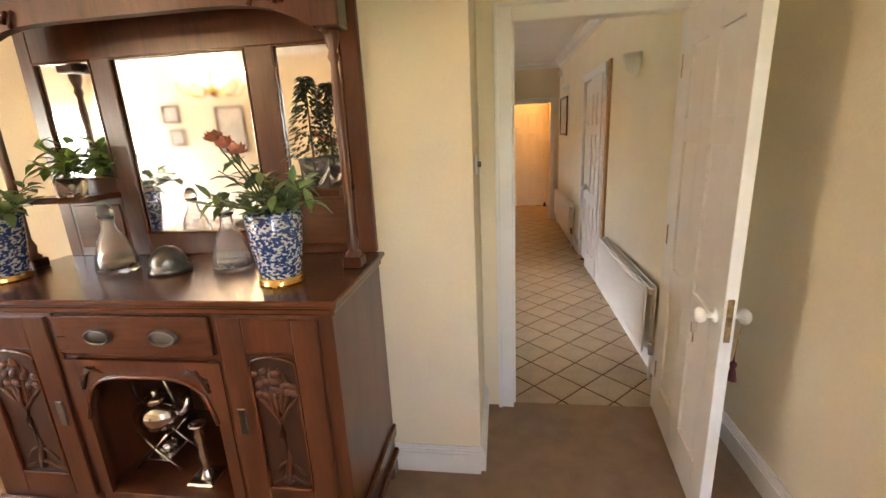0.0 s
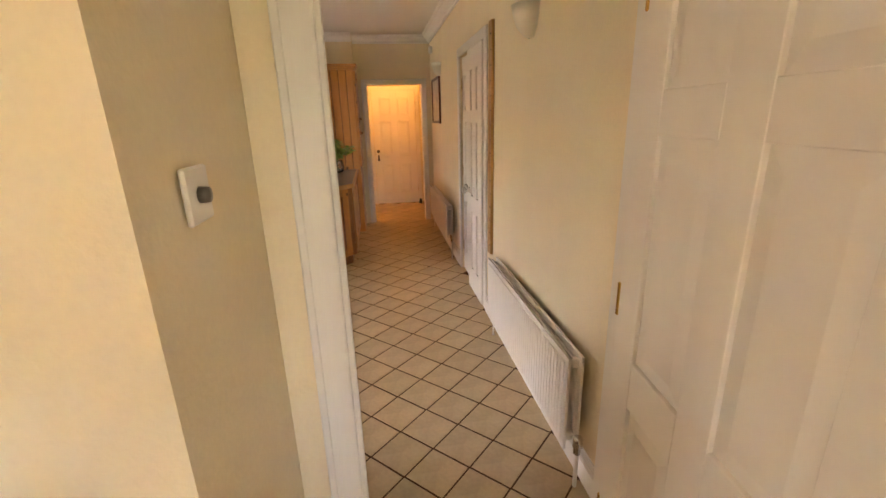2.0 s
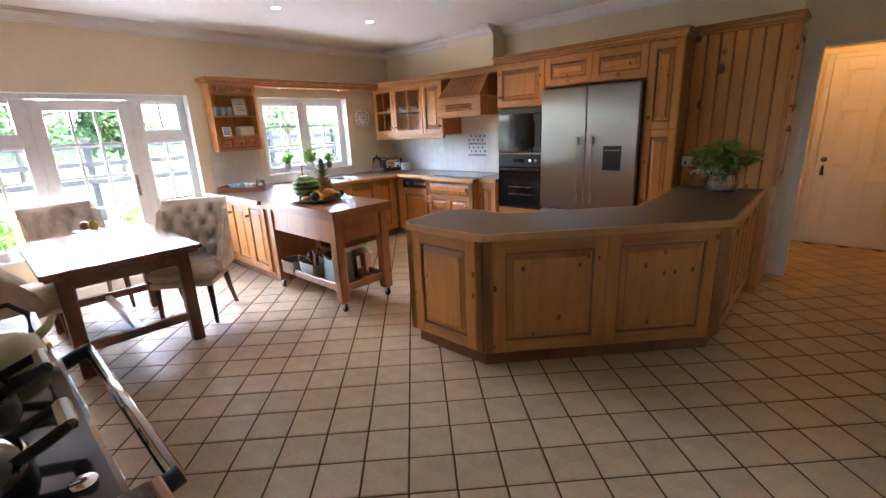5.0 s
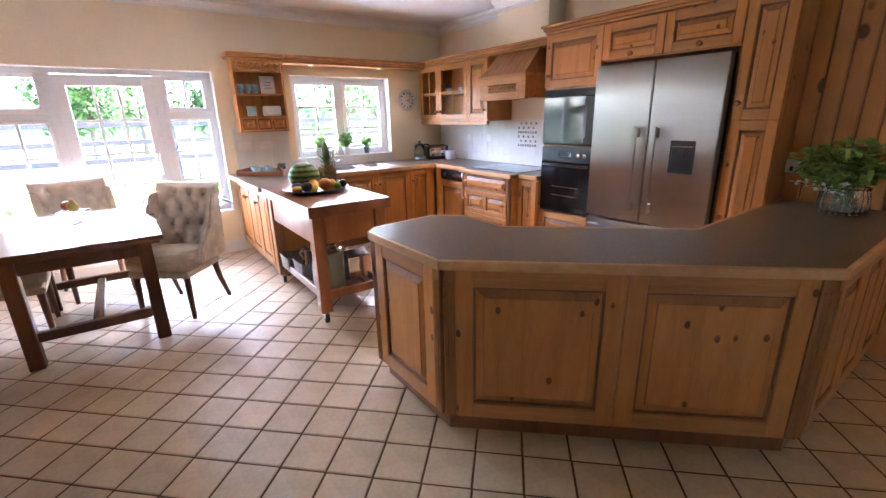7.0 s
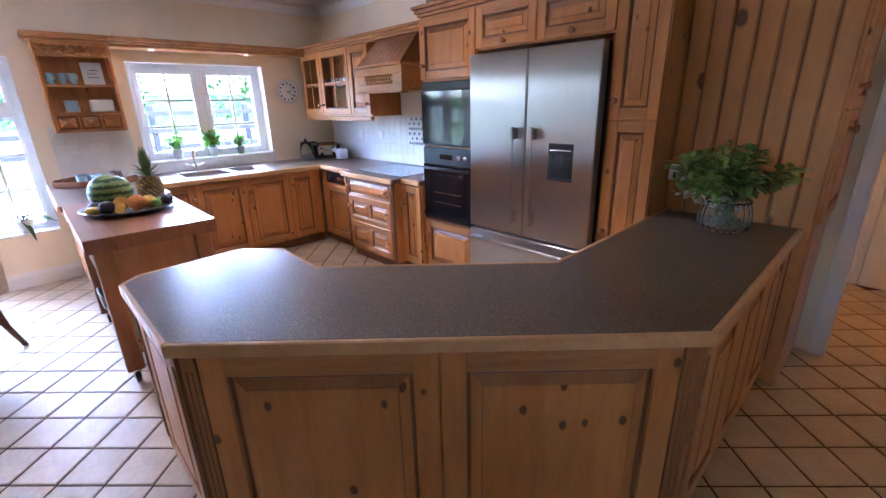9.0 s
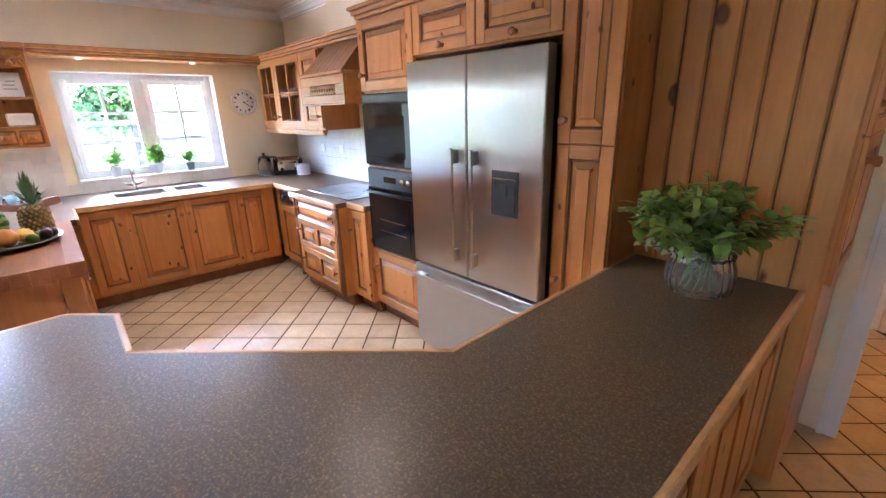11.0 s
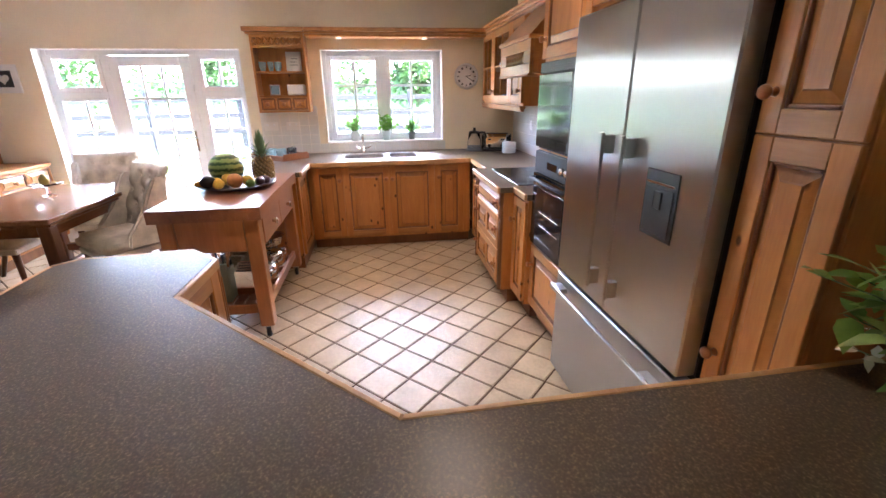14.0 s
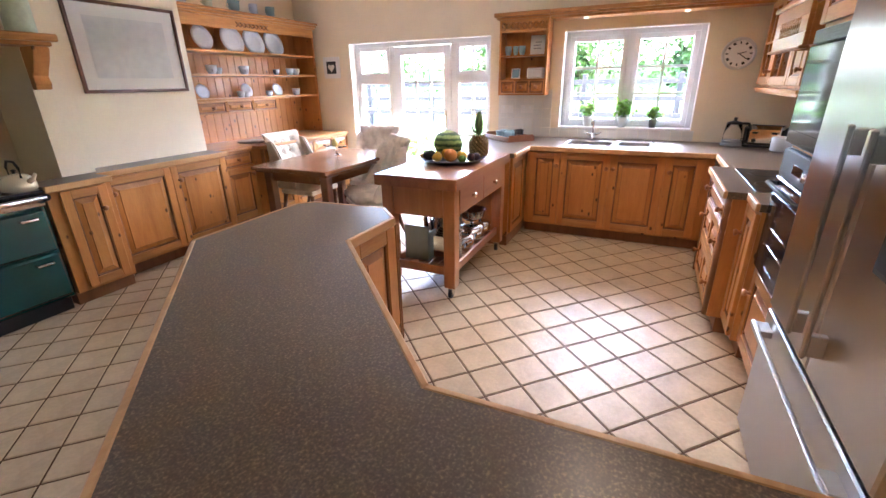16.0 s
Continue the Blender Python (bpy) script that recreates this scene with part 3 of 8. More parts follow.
part("window_handle", boxes([(XF + 0.012, ym + 0.045, 1.38, XF + 0.035, ym + 0.065, 1.50), (XF + 0.03, ym + 0.045, 1.34, XF + 0.045, ym + 0.065, 1.42)], 0.003), UPVC, w1)
w2 = tagged(thing("window_2", "white french window with a glazed door and side lights", "window", pose(0, 0, 0)), kind="structure")
bm = bmesh.new()
y0, y1, z0, z1 = FW
ya, yb = 3.50, 4.34
add_box(bm, XF - 0.07, y0, 0.46, XF, y0 + 0.05, z1, 0.003)
add_box(bm, XF - 0.07, y1 - 0.05, 0.46, XF, y1, z1, 0.003)
for yy in (ya, yb):
    add_box(bm, XF - 0.07, yy - 0.035, z0, XF, yy + 0.035, z1 - 0.05, 0.003)
add_box(bm, XF - 0.07, y0 + 0.05, z1 - 0.05, XF, y1 - 0.05, z1, 0.003)
for a, b in ((y0 + 0.05, ya - 0.035), (yb + 0.035, y1 - 0.05)):
    add_box(bm, XF - 0.07, a, 1.48, XF, b, 1.54, 0.003)
    add_box(bm, XF - 0.07, a, 0.46, XF, b, 0.51, 0.003)
part("window_frame", bm, UPVC, w2)
for a, b, n in ((y0 + 0.05, ya - 0.035, 1), (yb + 0.035, y1 - 0.05, 2)):
    glazed(w2, "fanlight", XF + 0.012, a, b, 1.54, z1 - 0.05, 0.045, 0.06, n, 1)
    glazed(w2, "side_light", XF + 0.008, a, b, 0.51, 1.48, 0.03, 0.06, 2, 3)
fd = glazed(w2, "door_leaf", XF + 0.014, ya + 0.035, yb - 0.035, z0 + 0.02, z1 - 0.06, 0.095, 0.06, 3, 5)
part("door_handle", boxes([(XF + 0.014, 4.225, 0.92, XF + 0.026, 4.25, 1.14), (XF + 0.05, 4.13, 1.055, XF + 0.062, 4.24, 1.075), (XF + 0.02, 4.228, 1.055, XF + 0.062, 4.246, 1.075)], 0.003), CHROME, fd)
for z in (0.4, 1.0, 1.7):
    part("hinge", box(XF + 0.012, ya + 0.02, z, XF + 0.028, ya + 0.045, z + 0.11, 0.003), UPVC, fd)
part("window_sill", boxes([(XF, y0 + 0.002, 0.461, XW + 0.02, y0 + 0.555, 0.485), (XF, y1 - 0.495, 0.461, XW + 0.02, y1 - 0.002, 0.485)], 0.005), WHITE, w2)
structure("trim_reveal", boxes([(XW - 0.12, FW[0] + 0.001, 0.486, XW + 0.002, FW[0] + 0.004, FW[3]), (XW - 0.12, FW[1] - 0.004, 0.486, XW + 0.002, FW[1] - 0.001, FW[3]), (XW - 0.12, FW[0] + 0.004, FW[3] - 0.004, XW + 0.002, FW[1] - 0.004, FW[3] - 0.001),
    (XW - 0.12, KW[0] + 0.001, KW[2] + 0.025, XW + 0.002, KW[0] + 0.004, KW[3]), (XW - 0.12, KW[1] - 0.004, KW[2] + 0.025, XW + 0.002, KW[1] - 0.001, KW[3]), (XW - 0.12, KW[0] + 0.004, KW[3] - 0.004, XW + 0.002, KW[1] - 0.004, KW[3] - 0.001)], 0), WHITE, "white painted window reveals", "reveal")
w3 = tagged(thing("window_3", "white dining room window", "window", pose(0, 0, 0)), kind="structure")
bm = bmesh.new()
bar_frame(bm, -5.28, -1.95, -0.75, 0.9, 2.1, 0.06, 0.06)
add_box(bm, -5.34, -1.38, 0.96, -5.28, -1.32, 2.04, 0.003)
part("window_frame", bm, UPVC, w3)


# ---- fitted pine kitchen ----
KNOB = [(0.0, 0), (0.013, 0), (0.010, 0.006), (0.008, 0.014), (0.015, 0.020), (0.019, 0.028), (0.016, 0.036), (0, 0.040)]


def knob(parent, x, z, y=-0.022, mat=None):
    part("knob", lathe(KNOB, seg=12, m=Matrix.Rotation(radians(90), 3, "X")), mat or CARTWOOD, parent, m=pose(x, y, z))


def front(parent, name, x0, z0, x1, z1, knob_at=None, knob_mat=None, glass_front=False, fields=1, stile=0.06, y=0.0):
    """A framed front with raised fields, standing 22 mm proud of y."""
    g, t = 0.002, 0.022
    x0, x1, z0, z1 = x0 + g, x1 - g, z0 + g, z1 - g
    s = min(stile, (z1 - z0) * 0.28, (x1 - x0) * 0.28)
    cells = [(x0 + s + (x1 - x0 - s) / fields * k, x0 + s + (x1 - x0 - s) / fields * (k + 1) - s) for k in range(fields)]
    door = part(name, box(x0 + 0.004, y - 0.0055, z0 + 0.004, x1 - 0.004, y, z1 - 0.004, 0) if not glass_front else box(x0, y - t, z0, x0 + s, y, z1, 0.0025), PINE, parent)
    if glass_front:
        parts("stile", [(x1 - s, y - t, z0, x1, y, z1)], PINE, door, 0.0025)
    if not glass_front:
        parts("stile", [(x0, y - t, z0, x0 + s, y - 0.0056, z1), (x1 - s, y - t, z0, x1, y - 0.0056, z1)] + [(a[1], y - t, z0 + s, b[0], y - 0.0056, z1 - s) for a, b in zip(cells, cells[1:])], PINE, door, 0.0025)
    parts("rail", [(x0 + s, y - t, z0, x1 - s, y - 0.0056, z0 + s), (x0 + s, y - t, z1 - s, x1 - s, y - 0.0056, z1)], PINE_H, door, 0.0025)
    for a, b in cells:
        c, e = z0 + s, z1 - s
        if glass_front:
            pn = part("pane", box(a - 0.003, y - 0.012, c - 0.003, b + 0.003, y - 0.008, e + 0.003, 0), PANE, door)
            pn.visible_shadow = False
            m, zc = (a + b) / 2, (c + e) / 2
            part("glazing_bar", boxes([(m - 0.009, y - 0.020, c, m + 0.009, y - 0.004, e), (a, y - 0.019, zc - 0.009, m - 0.009, y - 0.005, zc + 0.009), (m + 0.009, y - 0.019, zc - 0.009, b, y - 0.005, zc + 0.009)], 0.002), PINE, door)
            continue
        q = min(0.010, (b - a) * 0.08)
        # moulding strips are a darker pine than the stiles
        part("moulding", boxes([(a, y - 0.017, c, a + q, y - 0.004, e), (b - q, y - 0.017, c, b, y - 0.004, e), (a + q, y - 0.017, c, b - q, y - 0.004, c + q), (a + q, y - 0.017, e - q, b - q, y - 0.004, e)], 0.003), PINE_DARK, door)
        bm = bmesh.new()
        r = min(0.034, (b - a) * 0.2, (e - c) * 0.22)
        lv = []
        for inset, yy in ((q, y - 0.006), (q + r * 0.12, y - 0.007), (q + r, y - 0.0175), (q + r + 0.004, y - 0.0215)):
            lv.append([bm.verts.new(p) for p in ((a + inset, yy, c + inset), (b - inset, yy, c + inset), (b - inset, yy, e - inset), (a + inset, yy, e - inset))])
        for o, i in zip(lv, lv[1:]):
            for k in range(4):
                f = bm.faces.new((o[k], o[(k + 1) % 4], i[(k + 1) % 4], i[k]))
                # rim steps and each field's upper slope take the deeper pine
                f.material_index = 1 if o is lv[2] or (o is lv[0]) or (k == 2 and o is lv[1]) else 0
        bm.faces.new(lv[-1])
        part("panel", bm, PINE, door).data.materials.append(PINE_DEEP)
    if knob_at:
        for kx, kz in (knob_at if isinstance(knob_at, list) else [knob_at]):
            knob(door, kx, kz, y - t, knob_mat)
    return door


def unit(name, label, m, w, d, z0, z1, fronts, plinth=0.10, group="fitted pine kitchen", category="cabinet"):
    """A cabinet whose front lies on local y = 0 and whose body reaches back to y = d."""
    c = thing(name, label, category, m, group)
    part("body", box(0.001, 0.0, z0 + plinth, w - 0.001, d, z1, 0.002), PINE, c)
    if plinth:
        # the set-back plinth is a darker pine than the body
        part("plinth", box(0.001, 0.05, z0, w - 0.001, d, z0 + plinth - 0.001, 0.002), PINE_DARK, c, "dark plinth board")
    for f in fronts:
        front(c, *f[:5], **(f[5] if len(f) > 5 else {}))
    return c


H = 0.835     # top of the base cabinets
WT = 0.875    # top of the worktops

# peninsula beside the table: doors to the table side
unit("base_cabinet", "knotty pine base cabinet with three narrow panelled doors", pose(-4.685, 4.93, 0), 1.25, 0.53, 0, H,
     [("door", 0.02, 0.12, 0.43, H - 0.01, {"knob_at": (0.39, 0.68)}), ("door", 0.43, 0.12, 0.83, H - 0.01, {"knob_at": (0.47, 0.68)}), ("door", 0.83, 0.12, 1.23, H - 0.01, {"knob_at": (0.87, 0.68)})])
ip = thing("panel_back", "knotty pine end panels behind the peninsula", "panel", pose(-3.46, 5.462, 0, 0, 0, 180), "fitted pine kitchen")
front(ip, "door", 0.0, 0.12, 0.44, H - 0.01, y=-0.001)
# window run
unit("sink_cabinet", "knotty pine sink cabinets with four panelled doors", pose(-3.94, 5.49, 0, 0, 0, 90), 1.60, 0.72, 0, H,
     [("door", 0.04, 0.12, 0.33, H - 0.01, {"knob_at": (0.30, 0.70)}), ("door", 0.33, 0.12, 0.78, H - 0.01, {"knob_at": (0.75, 0.70)}), ("door", 0.78, 0.12, 1.23, H - 0.01, {"knob_at": (0.81, 0.70)}), ("door", 1.23, 0.12, 1.53, H - 0.01, {"knob_at": (1.27, 0.70)})])
# hob run
unit("base_cabinet", "knotty pine corner post cabinet", pose(-3.935, 7.115, 0), 0.125, 0.62, 0, H, [])
dw = unit("dishwasher", "built-in dishwasher behind a pine door with a black control panel", pose(-3.81, 7.11, 0), 0.53, 0.62, 0, H, [("door", 0.0, 0.12, 0.53, 0.68, {"knob_at": (0.48, 0.60)})], category="dishwasher")
part("control_panel", box(0.02, -0.02, 0.70, 0.51, 0.002, 0.82, 0.004), BLACK, dw, "black control panel")
for k in range(5):
    part("button", box(0.27 + 0.04 * k, -0.026, 0.745, 0.295 + 0.04 * k, -0.019, 0.775, 0.002), CHROME, dw)
part("dial", lathe([(0.0, 0), (0.022, 0), (0.02, 0.014), (0, 0.016)], seg=14, m=Matrix.Rotation(radians(90), 3, "X")), BLACKPLASTIC, dw, m=pose(0.12, -0.02, 0.76))
hb = unit("hob_cabinet", "projecting pine drawer unit under the hob with corner posts", pose(-3.27, 7.02, 0), 0.80, 0.71, 0, H,
     [("drawer", 0.06, 0.655, 0.74, H - 0.01, {"knob_at": [(0.10, 0.745), (0.70, 0.745)], "stile": 0.012}), ("drawer", 0.06, 0.40, 0.74, 0.655, {"knob_at": [(0.10, 0.55), (0.70, 0.55)], "fields": 2, "stile": 0.05}), ("drawer", 0.06, 0.13, 0.74, 0.40, {"knob_at": [(0.10, 0.28), (0.70, 0.28)], "fields": 2, "stile": 0.05})])
for x in (0.03, 0.77):
    part("corner_post", lathe([(0.022, 0.1), (0.022, 0.62), (0.014, 0.63), (0.024, 0.66), (0.026, 0.70), (0.014, 0.73), (0.026, 0.76), (0.026, 0.835)], (x, -0.004, 0), 12), PINE_DARK, hb, "turned dark pine corner post")
unit("base_cabinet", "narrow knotty pine base cabinet beside the ovens", pose(-2.47, 7.11, 0), 0.255, 0.62, 0, H, [("door", 0.0, 0.12, 0.25, H - 0.01, {"knob_at": (0.04, 0.66)})])
SINK = (-4.50, 5.80, -4.10, 6.60)
wt = boxes([(-4.688, 4.85, H + 0.001, -3.40, 5.51, WT), (-4.688, 5.51, H + 0.001, SINK[0], 7.10, WT), (SINK[2], 5.51, H + 0.001, -3.91, 7.10, WT), (SINK[0], 5.51, H + 0.001, SINK[2], SINK[1], WT), (SINK[0], SINK[3], H + 0.001, SINK[2], 7.10, WT),
            (-4.688, 7.10, H + 0.001, -3.28, 7.745, WT), (-3.28, 6.99, H + 0.001, -2.46, 7.745, WT), (-2.46, 7.10, H + 0.001, -2.218, 7.745, WT)], 0)
wk = single("worktop", wt, WORKTOP, "dark speckled laminate worktop with a pine edge round the kitchen", "worktop")


def edging(parent, pts, z0, z1, t=0.02):
    """Wooden lipping along an open line of points, on its right-hand side."""
    for (ax, ay), (bx, by) in zip(pts, pts[1:]):
        d = Vector((bx - ax, by - ay, 0))
        ang = math.degrees(math.atan2(d.y, d.x))
        part("edge", box(0, -t, z0, d.length, 0, z1, 0.004), EDGE, parent, "pine edge strip" if (ax, ay) == pts[0] else "", m=pose(ax, ay, 0, 0, 0, ang))


edging(wk, [(-4.66, 4.85), (-3.40, 4.85)], H, WT + 0.002)
edging(wk, [(-3.40, 5.51), (-3.91, 5.51)], H, WT + 0.002)
part("edge", box(0, 0, H, 0.02, 1.57, WT + 0.002, 0.004), EDGE, wk, m=pose(-3.91, 5.53, 0))
edging(wk, [(-3.89, 7.10), (-3.28, 7.10)], H, WT + 0.002)
edging(wk, [(-3.28, 6.99), (-2.46, 6.99)], H, WT + 0.002)
edging(wk, [(-2.46, 7.10), (-2.22, 7.10)], H, WT + 0.002)

# oven tower, fridge housing and larder
tw = unit("oven_tower", "tall knotty pine oven housing with two built-in ovens", pose(-2.215, 7.16, 0), 0.575, 0.58, 0, 2.10,
     [("door", 0.0, 0.12, 0.575, 0.55, {"knob_at": (0.05, 0.42)}), ("door", 0.0, 1.66, 0.575, 2.09, {"knob_at": (0.05, 1.76)})])


def oven(name, label, z0, z1, panel_top):
    o = thing(name, label, "oven", pose(-2.205, 7.158, z0), "built-in ovens")
    w, h = 0.555, z1 - z0
    part("body", box(0, -0.012, 0, w, -0.002, h, 0.003), BLACKPLASTIC, o)
    dz = h - (0.13 if panel_top else 0.06)
    dr = part("oven_door", box(0.005, -0.034, 0.012, w - 0.005, -0.012, dz - 0.004, 0.005), BLACK, o, "black glass oven door")
    part("window", box(0.08, -0.037, 0.07, w - 0.08, -0.0345, dz - 0.08, 0.002), BLACK, dr)
    part("control_panel", box(0.005, -0.028, dz, w - 0.005, -0.012, h - 0.004, 0.004), BLACKPLASTIC, o)
    if panel_top:
        part("handle", tube([(0.04, -0.034, dz - 0.035), (0.05, -0.07, dz - 0.03), (w - 0.05, -0.07, dz - 0.03), (w - 0.04, -0.034, dz - 0.035)], 0.011, 8), BLACKPLASTIC, o)
        for x in (0.42, 0.485):
            part("dial", lathe([(0.0, 0), (0.021, 0), (0.018, 0.02), (0, 0.022)], seg=14, m=Matrix.Rotation(radians(90), 3, "X")), CHROME, o, m=pose(x, -0.028, dz + 0.06))
        part("display", box(0.2, -0.030, dz + 0.04, 0.34, -0.027, dz + 0.08, 0.001), BLACK, o)
        for z in (0.16, 0.24):
            part("shelf_bar", box(0.14, -0.0385, z, w - 0.12, -0.037, z + 0.006, 0), CHROME, dr)
    else:
        part("side_panel", box(w - 0.1, -0.0365, 0.02, w - 0.012, -0.034, dz - 0.012, 0.002), BLACKPLASTIC, dr)
        part("vent", boxes([(0.03, -0.030, dz + 0.012 + 0.012 * k, w - 0.03, -0.0275, dz + 0.017 + 0.012 * k) for k in range(3)], 0), BLACKPLASTIC, o)
    return o


oven("oven", "black glass built-in oven with dials", 0.56, 1.16, True)
oven("microwave_oven", "black glass built-in microwave oven with reflections", 1.17, 1.645, False)
unit("fridge_cabinet", "pine cabinet above the fridge with two wide doors", pose(-1.638, 7.16, 0), 0.985, 0.58, 1.82, 2.10,
     [("door", 0.0, 1.83, 0.49, 2.09, {"knob_at": (0.25, 1.86)}), ("door", 0.49, 1.83, 0.985, 2.09, {"knob_at": (0.74, 1.86)})], plinth=0)
unit("larder_cabinet", "tall narrow knotty pine larder with panelled doors", pose(-0.650, 7.16, 0), 0.272, 0.58, 0, 2.10,
     [("door", 0.0, 0.12, 0.27, 0.62, {"knob_at": (0.035, 0.5)}), ("door", 0.0, 0.62, 0.27, 1.38, {"knob_at": (0.035, 0.75)}), ("door", 0.0, 1.38, 0.27, 2.09, {"knob_at": (0.035, 1.48)})])
single("filler_panel", box(-0.676, 7.17, 0, -0.652, 7.74, 2.10, 0.002), PINE_DARK, "dark pine filler panel beside the fridge", "panel", group="fitted pine kitchen")
tg = thing("boarded_panel", "tall pine panelling of tongue and groove boards", "panelling", pose(0, 0, 0), "fitted pine kitchen")
x = -0.376
while x < 0.29:
    part("board", box(x + 0.003, 7.40, 0.0, min(x + 0.097, 0.305) - 0.003, 7.418, 2.12, 0.007), BOARD, tg)
    x += 0.0985
part("frame", boxes([(-0.376, 7.42, 0, 0.30, 7.74, 2.12)], 0), PINE_DARK, tg)
sd = thing("side_cabinet", "pine cabinet doors on the passage side of the panelling", "cabinet", pose(0.308, 7.405, 0, 0, 0, 90), "fitted pine kitchen")
part("body", box(0, 0.0, 0, 0.53, 0.006, 2.12, 0), PINE, sd)
front(sd, "door", 0.0, 0.90, 0.50, 1.42, knob_at=(0.04, 1.34), stile=0.05)
front(sd, "door", 0.0, 1.42, 0.50, 2.11, knob_at=(0.04, 1.52), stile=0.05)


def cabinet_cornice(x0, x1, y, name="cornice", z=2.10):
    c = thing(name, "stepped pine cornice along the cabinet tops", "cornice", pose(x0, y, z), "fitted pine kitchen")
    part("moulding", boxes([(-0.01, -0.03, 0, x1 - x0 + 0.01, 0.3, 0.022), (-0.025, -0.045, 0.022, x1 - x0 + 0.025, 0.3, 0.05), (-0.04, -0.065, 0.05, x1 - x0 + 0.04, 0.3, 0.07)], 0.006), PINE_H, c)
    return c


cabinet_cornice(-2.215, -0.378, 7.16)
cabinet_cornice(-0.33, 0.315, 7.42, z=2.12)

# wall cabinets and hood
YU = 7.38
wc = thing("wall_cabinet", "pine wall cabinet with two leaded glass doors and crockery inside", "cabinet", pose(-4.60, YU, 0), "fitted pine kitchen")
parts("side", [(0, 0, 1.38, 0.02, 0.365, 2.06), (0.98, 0, 1.38, 1.00, 0.365, 2.06)], PINE, wc, 0.001)
part("back", box(0.02, 0.345, 1.40, 0.98, 0.365, 2.04, 0), PINE, wc)
parts("shelf", [(0.02, 0, 1.38, 0.98, 0.365, 1.40), (0.02, 0, 2.04, 0.98, 0.365, 2.06), (0.02, 0.02, 1.70, 0.98, 0.345, 1.715)], PINE_H, wc, 0.001)
front(wc, "door", 0.0, 1.40, 0.42, 2.05, knob_at=(0.385, 1.50), glass_front=True)
front(wc, "door", 0.42, 1.40, 1.0, 2.05, knob_at=(0.46, 1.50), glass_front=True)
unit("wall_cabinet", "narrow pine wall cabinet beside the hood", pose(-3.598, YU, 0), 0.36, 0.365, 1.38, 2.06, [("door", 0.0, 1.40, 0.36, 2.05, {"knob_at": (0.32, 1.50)})], plinth=0)
single("light_rail", boxes([(-4.60, YU - 0.03, 1.355, -3.236, YU + 0.02, 1.379), (-4.60, YU - 0.02, 1.335, -3.236, YU + 0.01, 1.355)], 0.004), PINE_H, "pine light rail under the wall cabinets", "rail", group="fitted pine kitchen")
cabinet_cornice(-4.60, -2.25, YU, z=2.06)
hd = thing("cooker_hood", "pine cooker hood with sloped boards and pierced frieze", "cooker hood", pose(-3.12, 0, 0), "fitted pine kitchen")
W = 0.66
HY = 7.15
part("frieze", boxes([(0, HY, 1.60, W, HY + 0.022, 1.66), (0, HY, 1.735, W, HY + 0.022, 1.80), (0, HY, 1.66, 0.13, HY + 0.022, 1.735), (W - 0.13, HY, 1.66, W, HY + 0.022, 1.735), (0, HY + 0.022, 1.60, 0.022, 7.74, 1.80), (W - 0.022, HY + 0.022, 1.60, W, 7.74, 1.80), (0.022, HY + 0.022, 1.62, W - 0.022, 7.74, 1.64)], 0.003), PINE_H, hd)
bm = bmesh.new()
for k in range(5):
    cx = 0.13 + (W - 0.26) * (k + 0.5) / 5
    for s in (-1, 1):
        r = (W - 0.26) / 10
        for t0, t1 in ((-r, 0), (0, r)):
            a, b = (cx + t0, 1.6975 + s * (-0.037 if t0 < 0 else 0.037)), (cx + t1, 1.6975 + s * (0.037 if t0 < 0 else -0.037))
            add_tube(bm, [(a[0], HY + 0.011, a[1]), ((a[0] + b[0]) / 2, HY + 0.011, (a[1] + b[1]) / 2), (b[0], HY + 0.011, b[1])], 0.013, 5)
part("fretwork", bm, PINE_H, hd, "pierced diamond fretwork")
part("moulding", boxes([(-0.012, HY - 0.018, 1.80, W + 0.012, 7.74, 1.825), (-0.012, HY - 0.015, 1.585, W + 0.012, HY + 0.03, 1.60)], 0.005), PINE_H, hd)
for k in range(8):
    a, b = 0.01 + (W - 0.02) * k / 8, 0.01 + (W - 0.02) * (k + 1) / 8
    q = lambda v: 0.5 * W + (v - 0.5 * W) * 0.90
    bm = bmesh.new()
    lo = [(a + 0.002, HY, 1.825), (b - 0.002, HY, 1.825), (b - 0.002, HY + 0.02, 1.825), (a + 0.002, HY + 0.02, 1.825)]
    hi = [(q(a) + 0.002, YU, 2.06), (q(b) - 0.002, YU, 2.06), (q(b) - 0.002, YU + 0.02, 2.06), (q(a) + 0.002, YU + 0.02, 2.06)]
    va, vb = [bm.verts.new(p) for p in lo], [bm.verts.new(p) for p in hi]
    bm.faces.new(va[::-1])
    bm.faces.new(vb)
    for i in range(4):
        bm.faces.new((va[i], va[(i + 1) % 4], vb[(i + 1) % 4], vb[i]))
    part("board", bm, PINE_DEEP, hd)
for s in (0, 1):
    bm = bmesh.new()
    xa, xb = (0.012, 0.07) if s == 0 else (W - 0.012, W - 0.07)
    f = [bm.verts.new(p) for p in ((xa, HY + 0.01, 1.825), (xa, 7.74, 1.825), (xb, 7.74, 2.06), (xb, YU + 0.01, 2.06))]
    g = [bm.verts.new(v.co + Vector((0.01 if s == 0 else -0.01, 0, 0))) for v in f]
    bm.faces.new(f)
    bm.faces.new(g[::-1])
    for i in range(4):
        bm.faces.new((f[i], f[(i + 1) % 4], g[(i + 1) % 4], g[i]))
    part("side", bm, PINE_DEEP, hd)

